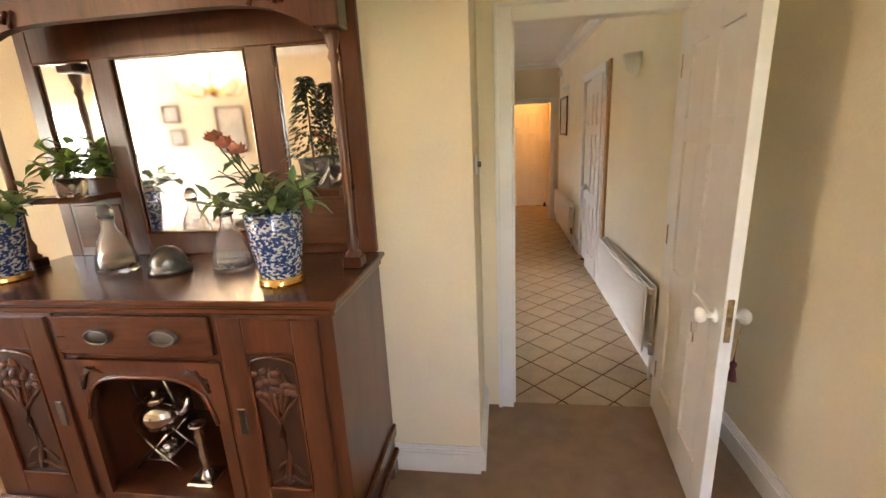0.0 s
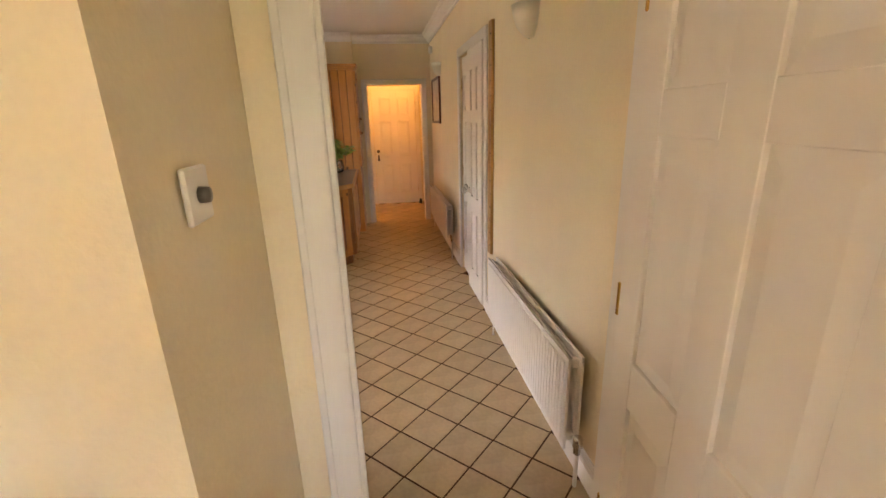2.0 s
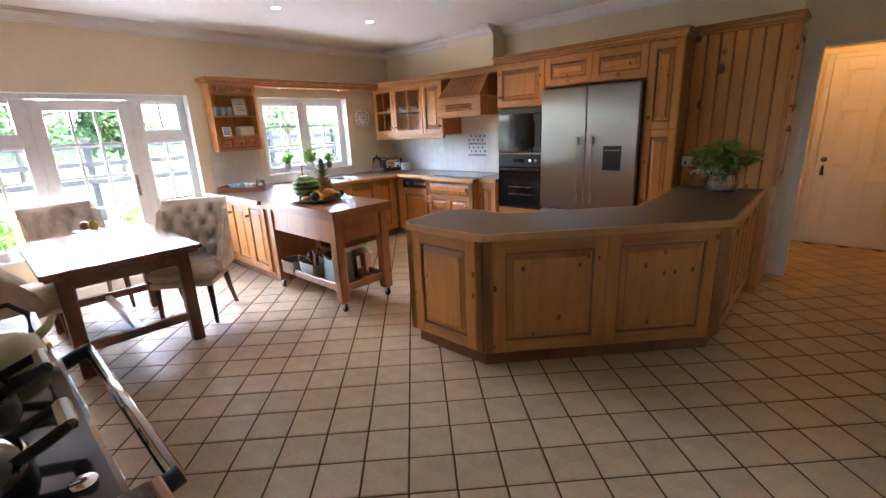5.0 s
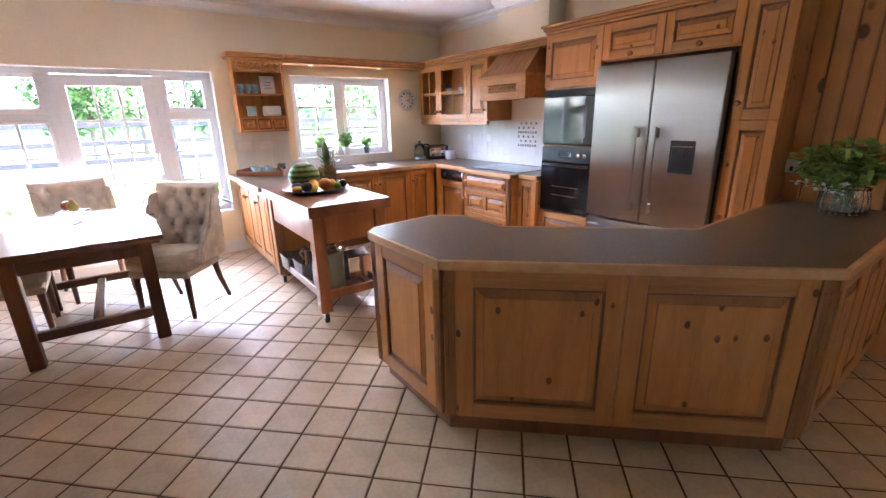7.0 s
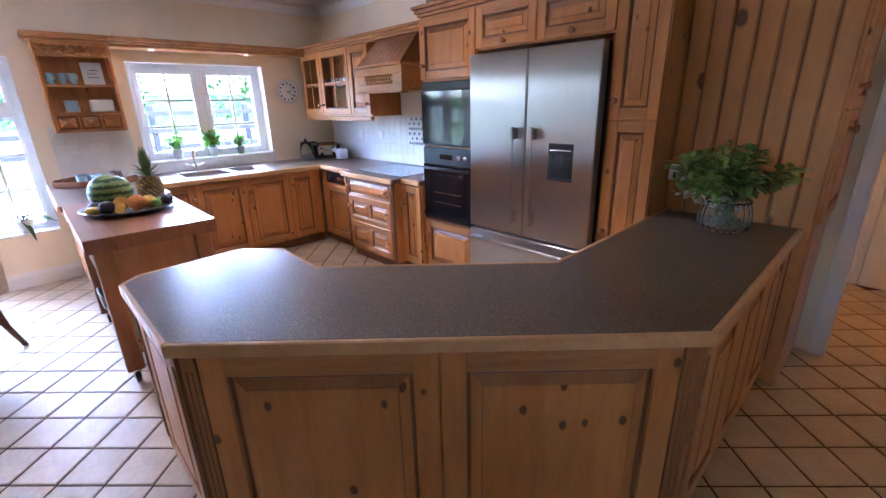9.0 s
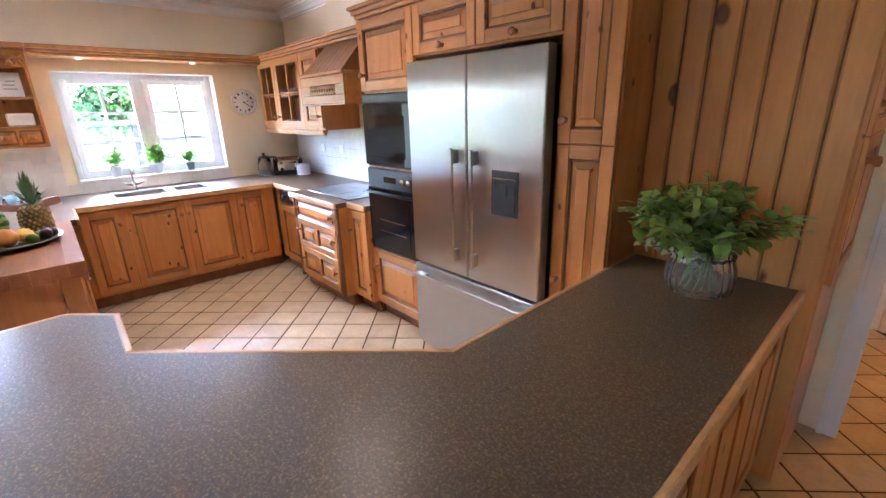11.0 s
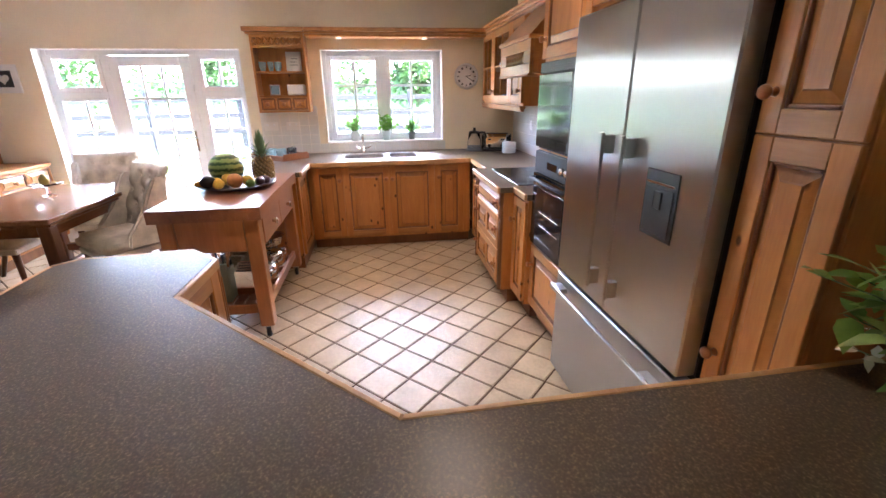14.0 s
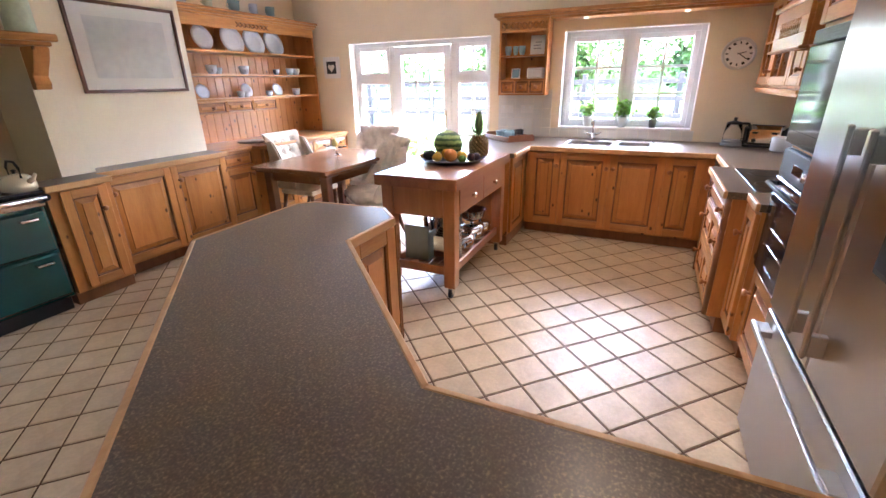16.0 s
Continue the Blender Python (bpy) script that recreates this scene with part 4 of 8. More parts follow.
# open shelf and pelmet on the window wall
sh = thing("wall_shelf", "open pine wall shelf unit with small drawers and fretwork", "shelf", pose(XW, 5.0, 0, 0, 0, 90), "fitted pine kitchen")
parts("side", [(-0.0, -0.20, 1.32, 0.02, 0, 2.05), (0.49, -0.20, 1.32, 0.51, 0, 2.05)], PINE, sh, 0.002)
part("back", box(0.02, -0.012, 1.32, 0.49, -0.002, 2.05, 0.001), PINE, sh)
parts("shelf", [(0.02, -0.20, 1.32, 0.49, -0.012, 1.335), (0.02, -0.195, 1.47, 0.49, -0.012, 1.485)], PINE_H, sh, 0.002)
parts("frieze_rail", [(0.02, -0.2, 1.93, 0.49, -0.185, 1.95), (0.02, -0.2, 2.02, 0.49, -0.185, 2.05)], PINE_H, sh, 0.002)
part("shelf", box(0.02, -0.19, 1.70, 0.49, -0.012, 1.715, 0.002), PINE_H, sh)
bm = bmesh.new()
for k in range(4):
    cx = 0.02 + 0.47 * (k + 0.5) / 4
    for s in (-1, 1):
        for t0, t1 in ((-0.058, 0), (0, 0.058)):
            u = -0.035 if t0 < 0 else 0.035
            add_tube(bm, [(cx + t0, -0.192, 1.985 + s * u), (cx + (t0 + t1) / 2, -0.192, 1.985), (cx + t1, -0.192, 1.985 - s * u)], 0.011, 5)
part("fretwork", bm, PINE_H, sh)
for k in range(3):
    front(sh, "drawer", 0.02 + 0.157 * k, 1.338, 0.02 + 0.157 * (k + 1), 1.468, knob_at=(0.098 + 0.157 * k, 1.40), y=-0.18, stile=0.008)
part("cornice", boxes([(-0.03, -0.22, 2.05, 0.52, 0, 2.07), (-0.05, -0.25, 2.07, 0.52, 0, 2.11)], 0.005), PINE_H, sh)
pl = thing("pelmet", "long pine pelmet shelf over the window with two downlights", "pelmet", pose(0, 0, 0), "fitted pine kitchen")
part("board", boxes([(XW + 0.002, 5.522, 2.03, XW + 0.20, 7.36, 2.055), (XW + 0.002, 5.522, 2.055, XW + 0.225, 7.36, 2.075), (XW + 0.002, 5.522, 2.075, XW + 0.25, 7.36, 2.11)], 0.005), PINE_H, pl)

# ---- the island ----
ISL = [(-1.46, 4.965), (-1.39, 4.895), (-0.771, 4.903), (0.283, 6.01), (0.27, 7.398), (-0.37, 7.398), (-0.352, 6.2), (-1.02, 5.515), (-1.36, 5.522), (-1.50, 5.38)]
isl = thing("island", "knotty pine island with fielded panels under a dark worktop", "kitchen island", pose(0, 0, 0), "fitted pine kitchen")


def inset(points, d):
    out, n = [], len(points)
    for i in range(n):
        p, a, b = Vector(points[i]), Vector(points[i - 1]), Vector(points[(i + 1) % n])
        e1, e2 = (p - a).normalized(), (b - p).normalized()
        n1, n2 = Vector((-e1.y, e1.x)), Vector((-e2.y, e2.x))
        k = n1 + n2
        out.append(tuple(p + k * (d / max(0.3, k.dot(n1)))))
    return out


BODY = inset([(-1.47, 4.90), (-0.771, 4.903), (0.283, 6.01), (0.27, 7.398), (-0.37, 7.398), (-0.352, 6.2), (-1.02, 5.515), (-1.47, 5.522)], 0.045)
part("body", prism(BODY, 0.10, H), PINE_H, isl)
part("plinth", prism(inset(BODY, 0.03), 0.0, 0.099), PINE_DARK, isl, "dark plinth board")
top = single("island_worktop", prism(inset(ISL, 0.02), H + 0.001, WT), WORKTOP, "dark speckled laminate worktop with a pine edge on the island", "worktop")
n = len(ISL)
ins = inset(ISL, 0.02)
for k in range(n):
    if k == 4:
        continue
    bm = bmesh.new()
    a, b, c, d = ISL[k], ISL[(k + 1) % n], ins[(k + 1) % n], ins[k]
    lo, hi = [bm.verts.new((*p, H - 0.002)) for p in (a, b, c, d)], [bm.verts.new((*p, WT + 0.001)) for p in (a, b, c, d)]
    bm.faces.new(lo[::-1])
    bm.faces.new(hi)
    for i in range(4):
        bm.faces.new((lo[i], lo[(i + 1) % 4], hi[(i + 1) % 4], hi[i]))
    bmesh.ops.bevel(bm, geom=[e for e in bm.edges if abs(e.verts[0].co.z - e.verts[1].co.z) < 1e-4], offset=0.004, segments=1, affect="EDGES")
    part("edge", bm, EDGE, top, "pine edge strip" if k == 0 else "")


def face_panels(a, b, count, post=0.05):
    """Panels along the body's side from a to b, facing to the right of that line."""
    d = Vector((b[0] - a[0], b[1] - a[1], 0))
    L = d.length
    m = pose(a[0], a[1], 0, 0, 0, math.degrees(math.atan2(d.y, d.x)))
    w = (L - 2 * post) / count
    for k in range(count):
        p = front(isl, "side_panel", post + w * k, 0.105, post + w * (k + 1), H - 0.005, stile=0.075)
        p.matrix_basis = m
    for x in (0.0, L - post):
        pst = part("corner_post", boxes([(x + 0.003, -0.022, 0.105, x + post - 0.003, 0, H - 0.005), (x + 0.014, -0.027, 0.16, x + 0.020, -0.022, H - 0.06), (x + post - 0.020, -0.027, 0.16, x + post - 0.014, -0.022, H - 0.06)], 0.002), PINE_DEEP, isl)
        pst.matrix_basis = m


face_panels(BODY[0], BODY[1], 1)
face_panels(BODY[1], BODY[2], 2)
face_panels(BODY[2], BODY[3], 3)
face_panels(BODY[6], BODY[7], 1, 0.03)
face_panels(BODY[7], BODY[0], 1, 0.03)

# ---- fridge ----
fr = thing("fridge", "stainless steel french-door fridge with bottom freezer drawer", "fridge", pose(-1.634, 7.125, 0))
part("cabinet", box(0.008, 0.03, 0.03, 0.947, 0.60, 1.79, 0.004), IRON, fr, "dark grey fridge body")
part("foot_grille", box(0.02, 0.06, 0.0, 0.935, 0.10, 0.03, 0.002), BLACKPLASTIC, fr)
for n_, x0, x1 in (("left_door", 0.0, 0.474), ("right_door", 0.481, 0.955)):
    part(n_, box(x0, -0.045, 0.615, x1, 0.025, 1.79, 0.006), STEEL, fr)
part("freezer_drawer", box(0.0, -0.045, 0.035, 0.955, 0.025, 0.598, 0.006), STEEL, fr)
for x in (0.405, 0.55):
    h = part("handle", boxes([(x - 0.013, -0.10, 0.70, x + 0.013, -0.085, 1.34)], 0.004), STEEL, fr)
    for z in (0.71, 1.26):
        part("bracket", box(x - 0.013, -0.086, z, x + 0.013, -0.044, z + 0.07, 0.003), STEEL, h)
h = part("handle", box(0.04, -0.10, 0.525, 0.915, -0.085, 0.552, 0.004), STEEL, fr)
for x in (0.05, 0.82):
    part("bracket", box(x, -0.086, 0.525, x + 0.085, -0.044, 0.552, 0.003), STEEL, h)
dsp = part("dispenser", boxes([(0.655, -0.050, 1.02, 0.825, -0.044, 1.245)], 0.003), BLACKPLASTIC, fr, "black water dispenser")
part("recess", boxes([(0.672, -0.054, 1.035, 0.81, -0.050, 1.19)], 0.002), IRON, dsp)
part("strip", box(0.668, -0.055, 1.20, 0.812, -0.0505, 1.208, 0.001), CHROME, dsp)
part("paddle", box(0.72, -0.058, 1.12, 0.76, -0.054, 1.18, 0.003), IRON, dsp)
# ---- radiators, lamps and things on the passage wall ----
def radiator(label, y0, y1, z0, z1):
    r = thing("radiator", label, "radiator", pose(0, 0, 0), "passage radiators")
    for x, nm in ((1.262, "front_panel"), (1.318, "rear_panel")):
        bm = bmesh.new()
        n = int((y1 - y0) / 0.034)
        step = (y1 - y0 - 0.06) / n
        line = [(y0, 0.0)] + [(y0 + 0.03 + step * (k + f), d) for k in range(n) for f, d in ((0.1, 0.0), (0.22, 0.005), (0.68, 0.005), (0.8, 0.0))] + [(y1, 0.0)]
        grid = [[bm.verts.new((x - d * raised, y, z)) for y, d in line] for z, raised in ((z0, 0), (z0 + 0.03, 0), (z0 + 0.036, 1), (z1 - 0.036, 1), (z1 - 0.03, 0), (z1, 0))]
        for lo, hi in zip(grid, grid[1:]):
            for k in range(len(line) - 1):
                bm.faces.new((lo[k], hi[k], hi[k + 1], lo[k + 1]))
        bmesh.ops.recalc_face_normals(bm, faces=bm.faces)
        bmesh.ops.solidify(bm, geom=bm.faces[:], thickness=0.010)
        part(nm, bm, WHITE, r)
    part("top_grille", boxes([(1.274, y0 + 0.02, z1 - 0.03, 1.279, y1 - 0.02, z1 - 0.004), (1.311, y0 + 0.02, z1 - 0.03, 1.317, y1 - 0.02, z1 - 0.004)], 0), WHITE, r)
    for y in (y0 + 0.02, y1 - 0.05):
        part("header", box(1.274, y, z0 + 0.02, 1.318, y + 0.03, z0 + 0.06, 0.006), WHITE, r)
        part("header", box(1.274, y, z1 - 0.06, 1.318, y + 0.03, z1 - 0.02, 0.006), WHITE, r)
    for y, s in ((y0 - 0.03, 1), (y1 + 0.03, -1)):
        part("pipe", tube([(1.30, y, 0.0), (1.30, y, z0 + 0.02), (1.30, y + 0.004 * s, z0 + 0.04), (1.30, y + 0.05 * s, z0 + 0.04)], 0.009, 8), WHITE, r)
    v = part("valve", lathe([(0.0, 0), (0.015, 0), (0.015, 0.03), (0.02, 0.034), (0.02, 0.075), (0.016, 0.08), (0, 0.08)], (1.30, y0 - 0.03, z0), 12), CHROME, r, "chrome radiator valve")
    for y in (y0 + 0.2, y1 - 0.2):
        part("bracket", box(1.33, y, z0 + 0.05, XR - 0.001, y + 0.03, z1 - 0.05, 0.002), WHITE, r)
    return r


radiator("white double panel radiator fixed low on the passage wall", 2.80, 4.10, 0.17, 0.60)
radiator("white double panel radiator near the passage opening", 5.96, 7.46, 0.20, 0.60)
rl = thing("height_chart", "tall wooden ruler height chart fixed to the wall", "height chart", pose(0, 0, 0))
part("board", box(XR - 0.022, 4.375, 0.53, XR - 0.001, 4.455, 2.11, 0.003), RULERWOOD, rl)
MARKS = material("dark_ink", (0.03, 0.02, 0.015), 0.7, vary=0.2)
for k in range(16):
    z = 0.6 + 0.095 * k
    part("mark", box(XR - 0.0235, 4.375, z, XR - 0.0219, 4.40 + 0.015 * (k % 2), z + 0.004, 0), MARKS, rl)
PLASTER = material("plaster_wall_lamp", (0.80, 0.76, 0.64), 0.7, vary=0.04)


def wall_lamp(y, z):
    l = thing("wall_lamp", "quarter-round cream plaster wall uplighter", "wall lamp", pose(XR, y, z, 0, 0, 90), "plaster wall lamps")
    bm = bmesh.new()
    rings = []
    for r, h in ((0.02, -0.10), (0.045, -0.085), (0.075, -0.05), (0.095, 0.0), (0.105, 0.05), (0.098, 0.05), (0.07, -0.03)):
        rings.append([bm.verts.new((-r * math.cos(a), r * math.sin(a) * 1.0, h)) for a in [math.pi * k / 14 for k in range(15)]])
    for a, b in zip(rings, rings[1:]):
        for k in range(14):
            f = bm.faces.new((a[k], a[k + 1], b[k + 1], b[k]))
            f.smooth = True
    part("shade", bm, PLASTER, l)
    part("back_plate", box(-0.03, -0.001, -0.06, 0.03, 0.012, 0.02, 0.002), PLASTER, l)
    return l


wall_lamp(3.66, 1.98)
wall_lamp(6.95, 2.09)
pf = thing("picture_frame", "narrow dark wooden picture frame on the passage wall", "picture", pose(0, 0, 0), "framed pictures")
part("frame", boxes([(XR - 0.025, 6.93, 1.44, XR - 0.002, 6.96, 2.0), (XR - 0.025, 7.62, 1.44, XR - 0.002, 7.65, 2.0), (XR - 0.025, 6.96, 1.44, XR - 0.002, 7.62, 1.47), (XR - 0.025, 6.96, 1.97, XR - 0.002, 7.62, 2.0)], 0.004), MAHOGANY, pf)
PAPER = material("aged_print", (0.62, 0.58, 0.50), 0.6, vary=0.25, scale=5, fine=20, bump=0)
part("print", box(XR - 0.012, 6.96, 1.47, XR - 0.004, 7.62, 1.97, 0), PAPER, pf)
single("alarm_sensor", box(XR - 0.05, 7.6, 2.33, XR - 0.001, 7.66, 2.42, 0.012), WHITE, "small white alarm sensor high on the wall", "sensor")
SWY = 2.095
sw = thing("light_switch", "white light switch with a grey metal dimmer on the wall return", "light switch", pose(0, 0, 0))
part("plate", box(0.291, SWY - 0.043, 1.375, 0.300, SWY + 0.043, 1.46, 0.003), WHITE, sw)
part("dimmer", lathe([(0.0, 0), (0.013, 0), (0.012, 0.014), (0, 0.016)], (0.300, SWY, 1.417), 12, Matrix.Rotation(radians(90), 3, "Y")), PEWTER, sw)

# ---- range cooker in the chimney breast ----
AX0, AX1 = -1.09, -0.19
ag = thing("range_cooker", "dark green enamelled cast iron range with a chrome rail", "range cooker", pose(0, 0, 0))
part("body", box(AX0, 2.30, 0.10, AX1, 3.03, 0.815, 0.012), ENAMEL_GREEN, ag, "dark green enamel body")
part("plinth", box(AX0 + 0.02, 2.34, 0.0, AX1 - 0.02, 2.99, 0.099, 0.004), BLACKPLASTIC, ag)
part("top_plate", box(AX0 - 0.01, 2.29, 0.816, AX1 + 0.01, 3.075, 0.862, 0.012), ENAMEL_BLACK, ag, "black enamel top plate")
for k, (x0, x1) in enumerate(((AX0 + 0.02, (AX0 + AX1) / 2 - 0.01), ((AX0 + AX1) / 2 + 0.01, AX1 - 0.02))):
    for z0, z1 in ((0.13, 0.44), (0.455, 0.74)):
        d = part("oven_door", box(x0, 3.03, z0, x1, 3.062, z1, 0.014), ENAMEL_GREEN, ag, "green enamel oven door")
        part("handle", tube([(x0 + 0.06, 3.06, z1 - 0.05), (x0 + 0.065, 3.09, z1 - 0.05), (x0 + 0.145, 3.09, z1 - 0.05), (x0 + 0.15, 3.06, z1 - 0.05)], 0.009, 8), CHROME, d)
part("trim_band", box(AX0, 3.03, 0.755, AX1, 3.045, 0.80, 0.005), CHROME, ag)
part("badge", lathe([(0.0, 0), (0.024, 0), (0.024, 0.004), (0.02, 0.006), (0, 0.006)], (-0.287, 3.02, 0.862), 18), CHROME, ag, "round chrome badge on the top plate")
for x in (-0.785, -0.433):
    ld_ = part("lid", lathe([(0.0, 0.0), (0.155, 0.0), (0.168, 0.008), (0.168, 0.035), (0.155, 0.055), (0.10, 0.07), (0.0, 0.076)], (x, 2.80, 0.862), 32), ENAMEL_BLACK, ag, "shiny black hotplate lid")
    arm = bmesh.new()
    for s in (-1, 1):
        add_tube(arm, [(x + s * 0.055, 2.93, 0.905), (x + s * 0.055, 2.99, 0.925), (x + s * 0.05, 3.03, 0.94)], 0.013, 8)
    part("handle_arm", arm, IRON, ld_)
    coil = [(x - 0.052 + 0.104 * k / 80, 3.03 + 0.014 * math.cos(k * 0.9), 0.94 + 0.014 * math.sin(k * 0.9)) for k in range(81)]
    part("spring_handle", tube(coil, 0.0036, 6), CHROME, ld_, "coiled chrome spring handle")
rail = part("towel_rail", tube([(-1.06, 3.15, 0.825), (-0.64, 3.15, 0.825), (-0.215, 3.15, 0.825)], 0.0165, 12), CHROME, ag, "chrome towel rail")
for x in (-1.06, -0.215):
    part("rail_bracket", tube([(x, 3.07, 0.80), (x, 3.11, 0.815), (x, 3.16, 0.827)], 0.022, 10), IRON, rail)
for x in (-0.45, -0.30, -0.78):
    part("thermostat_knob", lathe([(0.0, 0), (0.026, 0), (0.026, 0.02), (0.020, 0.026), (0, 0.028)], (x, 3.045, 0.778), 14, Matrix.Rotation(radians(-90), 3, "X")), BLACKPLASTIC, ag)
CREAMENAMEL = material("cream_enamel", (0.74, 0.66, 0.44), 0.15, vary=0.04, bump=0, coat=0.4)
kt = thing("kettle", "cream enamel whistling kettle standing on the range", "kettle", pose(-1.02, 2.96, 0.863, 0, 0, 90) @ Matrix.Scale(0.85, 4))
part("body", lathe([(0.0, 0.0), (0.10, 0.0), (0.112, 0.012), (0.11, 0.05), (0.095, 0.09), (0.065, 0.115), (0.05, 0.12), (0.0, 0.128)], seg=24), CREAMENAMEL, kt)
part("lid_knob", lathe([(0.0, 0.125), (0.012, 0.128), (0.010, 0.14), (0.018, 0.15), (0.0, 0.16)], seg=12), BLACKPLASTIC, kt)
part("handle", tube([(-0.085, 0, 0.10), (-0.09, 0, 0.17), (-0.05, 0, 0.215), (0.05, 0, 0.215), (0.09, 0, 0.17), (0.085, 0, 0.10)], 0.009, 8), BLACKPLASTIC, kt)
part("spout", tube([(0.08, 0.03, 0.06), (0.13, 0.05, 0.09), (0.155, 0.06, 0.125)], 0.02, 10, 0.011), CREAMENAMEL, kt)
# mantel shelf over the range
mt = thing("mantel_shelf", "pine mantel shelf on carved corbels over the range", "mantel shelf", pose(0, 0, 0))
part("shelf", box(-1.46, 2.78, 1.745, 0.30, 3.02, 1.79, 0.008), PINE_H, mt)
part("moulding", box(-1.44, 2.78, 1.72, 0.28, 2.97, 1.745, 0.006), PINE_H, mt)
for x in (-1.43, 0.17):
    bm = prism([(2.781, 1.46), (2.83, 1.46), (2.845, 1.50), (2.83, 1.54), (2.86, 1.58), (2.91, 1.64), (2.94, 1.70), (2.94, 1.719), (2.781, 1.719)], x, x + 0.09, 0.004)
    for v in bm.verts:
        v.co = Vector((v.co.z, v.co.x, v.co.y))
    part("corbel", bm, PINE, mt, "shaped pine corbel")
JAR = material("pale_green_tin", (0.50, 0.56, 0.40), 0.35, vary=0.15, scale=20)
tn = thing("storage_tin", "pale green storage tin on the mantel shelf", "tin", pose(-1.33, 2.9, 1.79))
part("body", lathe([(0, 0), (0.075, 0), (0.078, 0.005), (0.078, 0.19), (0.07, 0.2), (0, 0.2)], seg=24), JAR, tn)
part("lid", lathe([(0, 0.2), (0.08, 0.2), (0.08, 0.225), (0.06, 0.235), (0.012, 0.236), (0.012, 0.25), (0, 0.25)], seg=24), JAR, tn)
# small counter beside the range and low cabinets
unit("base_cabinet", "narrow pine cabinet between range and doorway", pose(0.21, 3.07, 0, 0, 0, 180), 0.385, 0.19, 0, H, [("door", 0.02, 0.12, 0.36, H - 0.01, {"knob_at": (0.32, 0.68)})])
wk2 = single("worktop_short", box(-0.178, 2.875, H + 0.001, 0.215, 3.10, WT, 0.001), WORKTOP, "short dark worktop with pine edge beside the range", "worktop")
edging(wk2, [(0.215, 3.10), (-0.178, 3.10)], H, WT + 0.002)
edging(wk2, [(0.215, 2.88), (0.215, 3.12)], H, WT + 0.002)
unit("base_cabinet", "deep end of the low pine cabinets beside the range", pose(-1.105, 3.03, 0, 0, 0, 180), 0.40, 0.245, 0, 0.835, [("door", 0.07, 0.12, 0.36, 0.825, {"knob_at": (0.30, 0.66)})])
unit("base_cabinet", "shallow low pine cabinets with two knotty doors", pose(-1.507, 2.84, 0, 0, 0, 180), 1.145, 0.235, 0, 0.835, [("door", 0.02, 0.12, 0.57, 0.825, {"knob_at": (0.08, 0.70)}), ("door", 0.57, 0.12, 1.125, 0.825, {"knob_at": (0.63, 0.70)})])
wk3 = single("worktop_low", boxes([(-1.505, 2.785, 0.836, -1.10, 3.05, 0.873), (-2.655, 2.602, 0.836, -1.505, 2.862, 0.873)], 0), WORKTOP, "dark worktop on the shallow pine cabinets", "worktop")
edging(wk3, [(-1.10, 3.05), (-1.505, 3.05)], 0.834, 0.875)
edging(wk3, [(-1.505, 2.862), (-2.655, 2.862)], 0.834, 0.875)
# large print
pp = thing("picture_frame", "large pale landscape print in a dark frame with wide mount", "picture", pose(-2.16, 2.602, 1.755, 0, 0, 180), "framed pictures")
part("frame", boxes([(-0.43, -0.025, -0.33, -0.405, 0, 0.33), (0.405, -0.025, -0.33, 0.43, 0, 0.33), (-0.405, -0.025, -0.33, 0.405, 0, -0.305), (-0.405, -0.025, 0.305, 0.405, 0, 0.33)], 0.004), MAHOGANY, pp)
part("mount", box(-0.405, -0.010, -0.305, 0.405, -0.002, 0.305, 0), material("ivory_mount_card", (0.78, 0.75, 0.68), 0.8, vary=0.02), pp)
part("print", box(-0.31, -0.0125, -0.22, 0.31, -0.0102, 0.22, 0), material("grey_watercolour", (0.66, 0.645, 0.60), 0.7, vary=0.13, scale=5, fine=18, bump=0), pp)
g = part("glass", box(-0.405, -0.019, -0.305, 0.405, -0.016, 0.305, 0), PANE, pp)
g.visible_shadow = False

# ---- dresser ----
dr = thing("dresser", "large pine dresser with open plate shelves and drawers", "dresser", pose(-2.68, 2.70, 0, 0, 0, 180), "fitted pine kitchen")
DWID = 1.97
part("base", box(0, 0.0, 0.10, DWID, 0.585, 0.835, 0.002), PINE, dr)
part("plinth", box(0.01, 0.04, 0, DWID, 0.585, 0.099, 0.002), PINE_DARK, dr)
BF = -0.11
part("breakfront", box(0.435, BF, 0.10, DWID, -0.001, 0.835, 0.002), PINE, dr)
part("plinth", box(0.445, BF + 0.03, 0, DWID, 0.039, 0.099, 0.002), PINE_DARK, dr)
part("breakfront_top", box(0.415, BF - 0.03, 0.836, DWID, -0.031, 0.868, 0.006), PINE_H, dr)
part("corner_post", box(0.437, BF - 0.018, 0.105, 0.475, BF - 0.001, 0.83, 0.005), PINE_DEEP, dr)
part("top", box(-0.02, -0.03, 0.836, DWID, 0.585, 0.868, 0.006), PINE_H, dr)
for k, (a, b) in enumerate(((0.02, 0.42), (0.48, 0.88), (0.88, 1.28), (1.28, 1.62), (1.62, 1.95))):
    fy = BF if k else 0.0
    front(dr, "drawer", a, 0.67, b, 0.825, knob_at=((a + b) / 2, 0.745), stile=0.012, y=fy)
    if k < 3:
        front(dr, "door", a, 0.12, b, 0.665, knob_at=(b - 0.05, 0.58), y=fy)
    else:
        front(dr, "drawer", a, 0.40, b, 0.665, knob_at=((a + b) / 2, 0.53), stile=0.012, y=fy)
        front(dr, "drawer", a, 0.12, b, 0.395, knob_at=((a + b) / 2, 0.26), stile=0.012, y=fy)
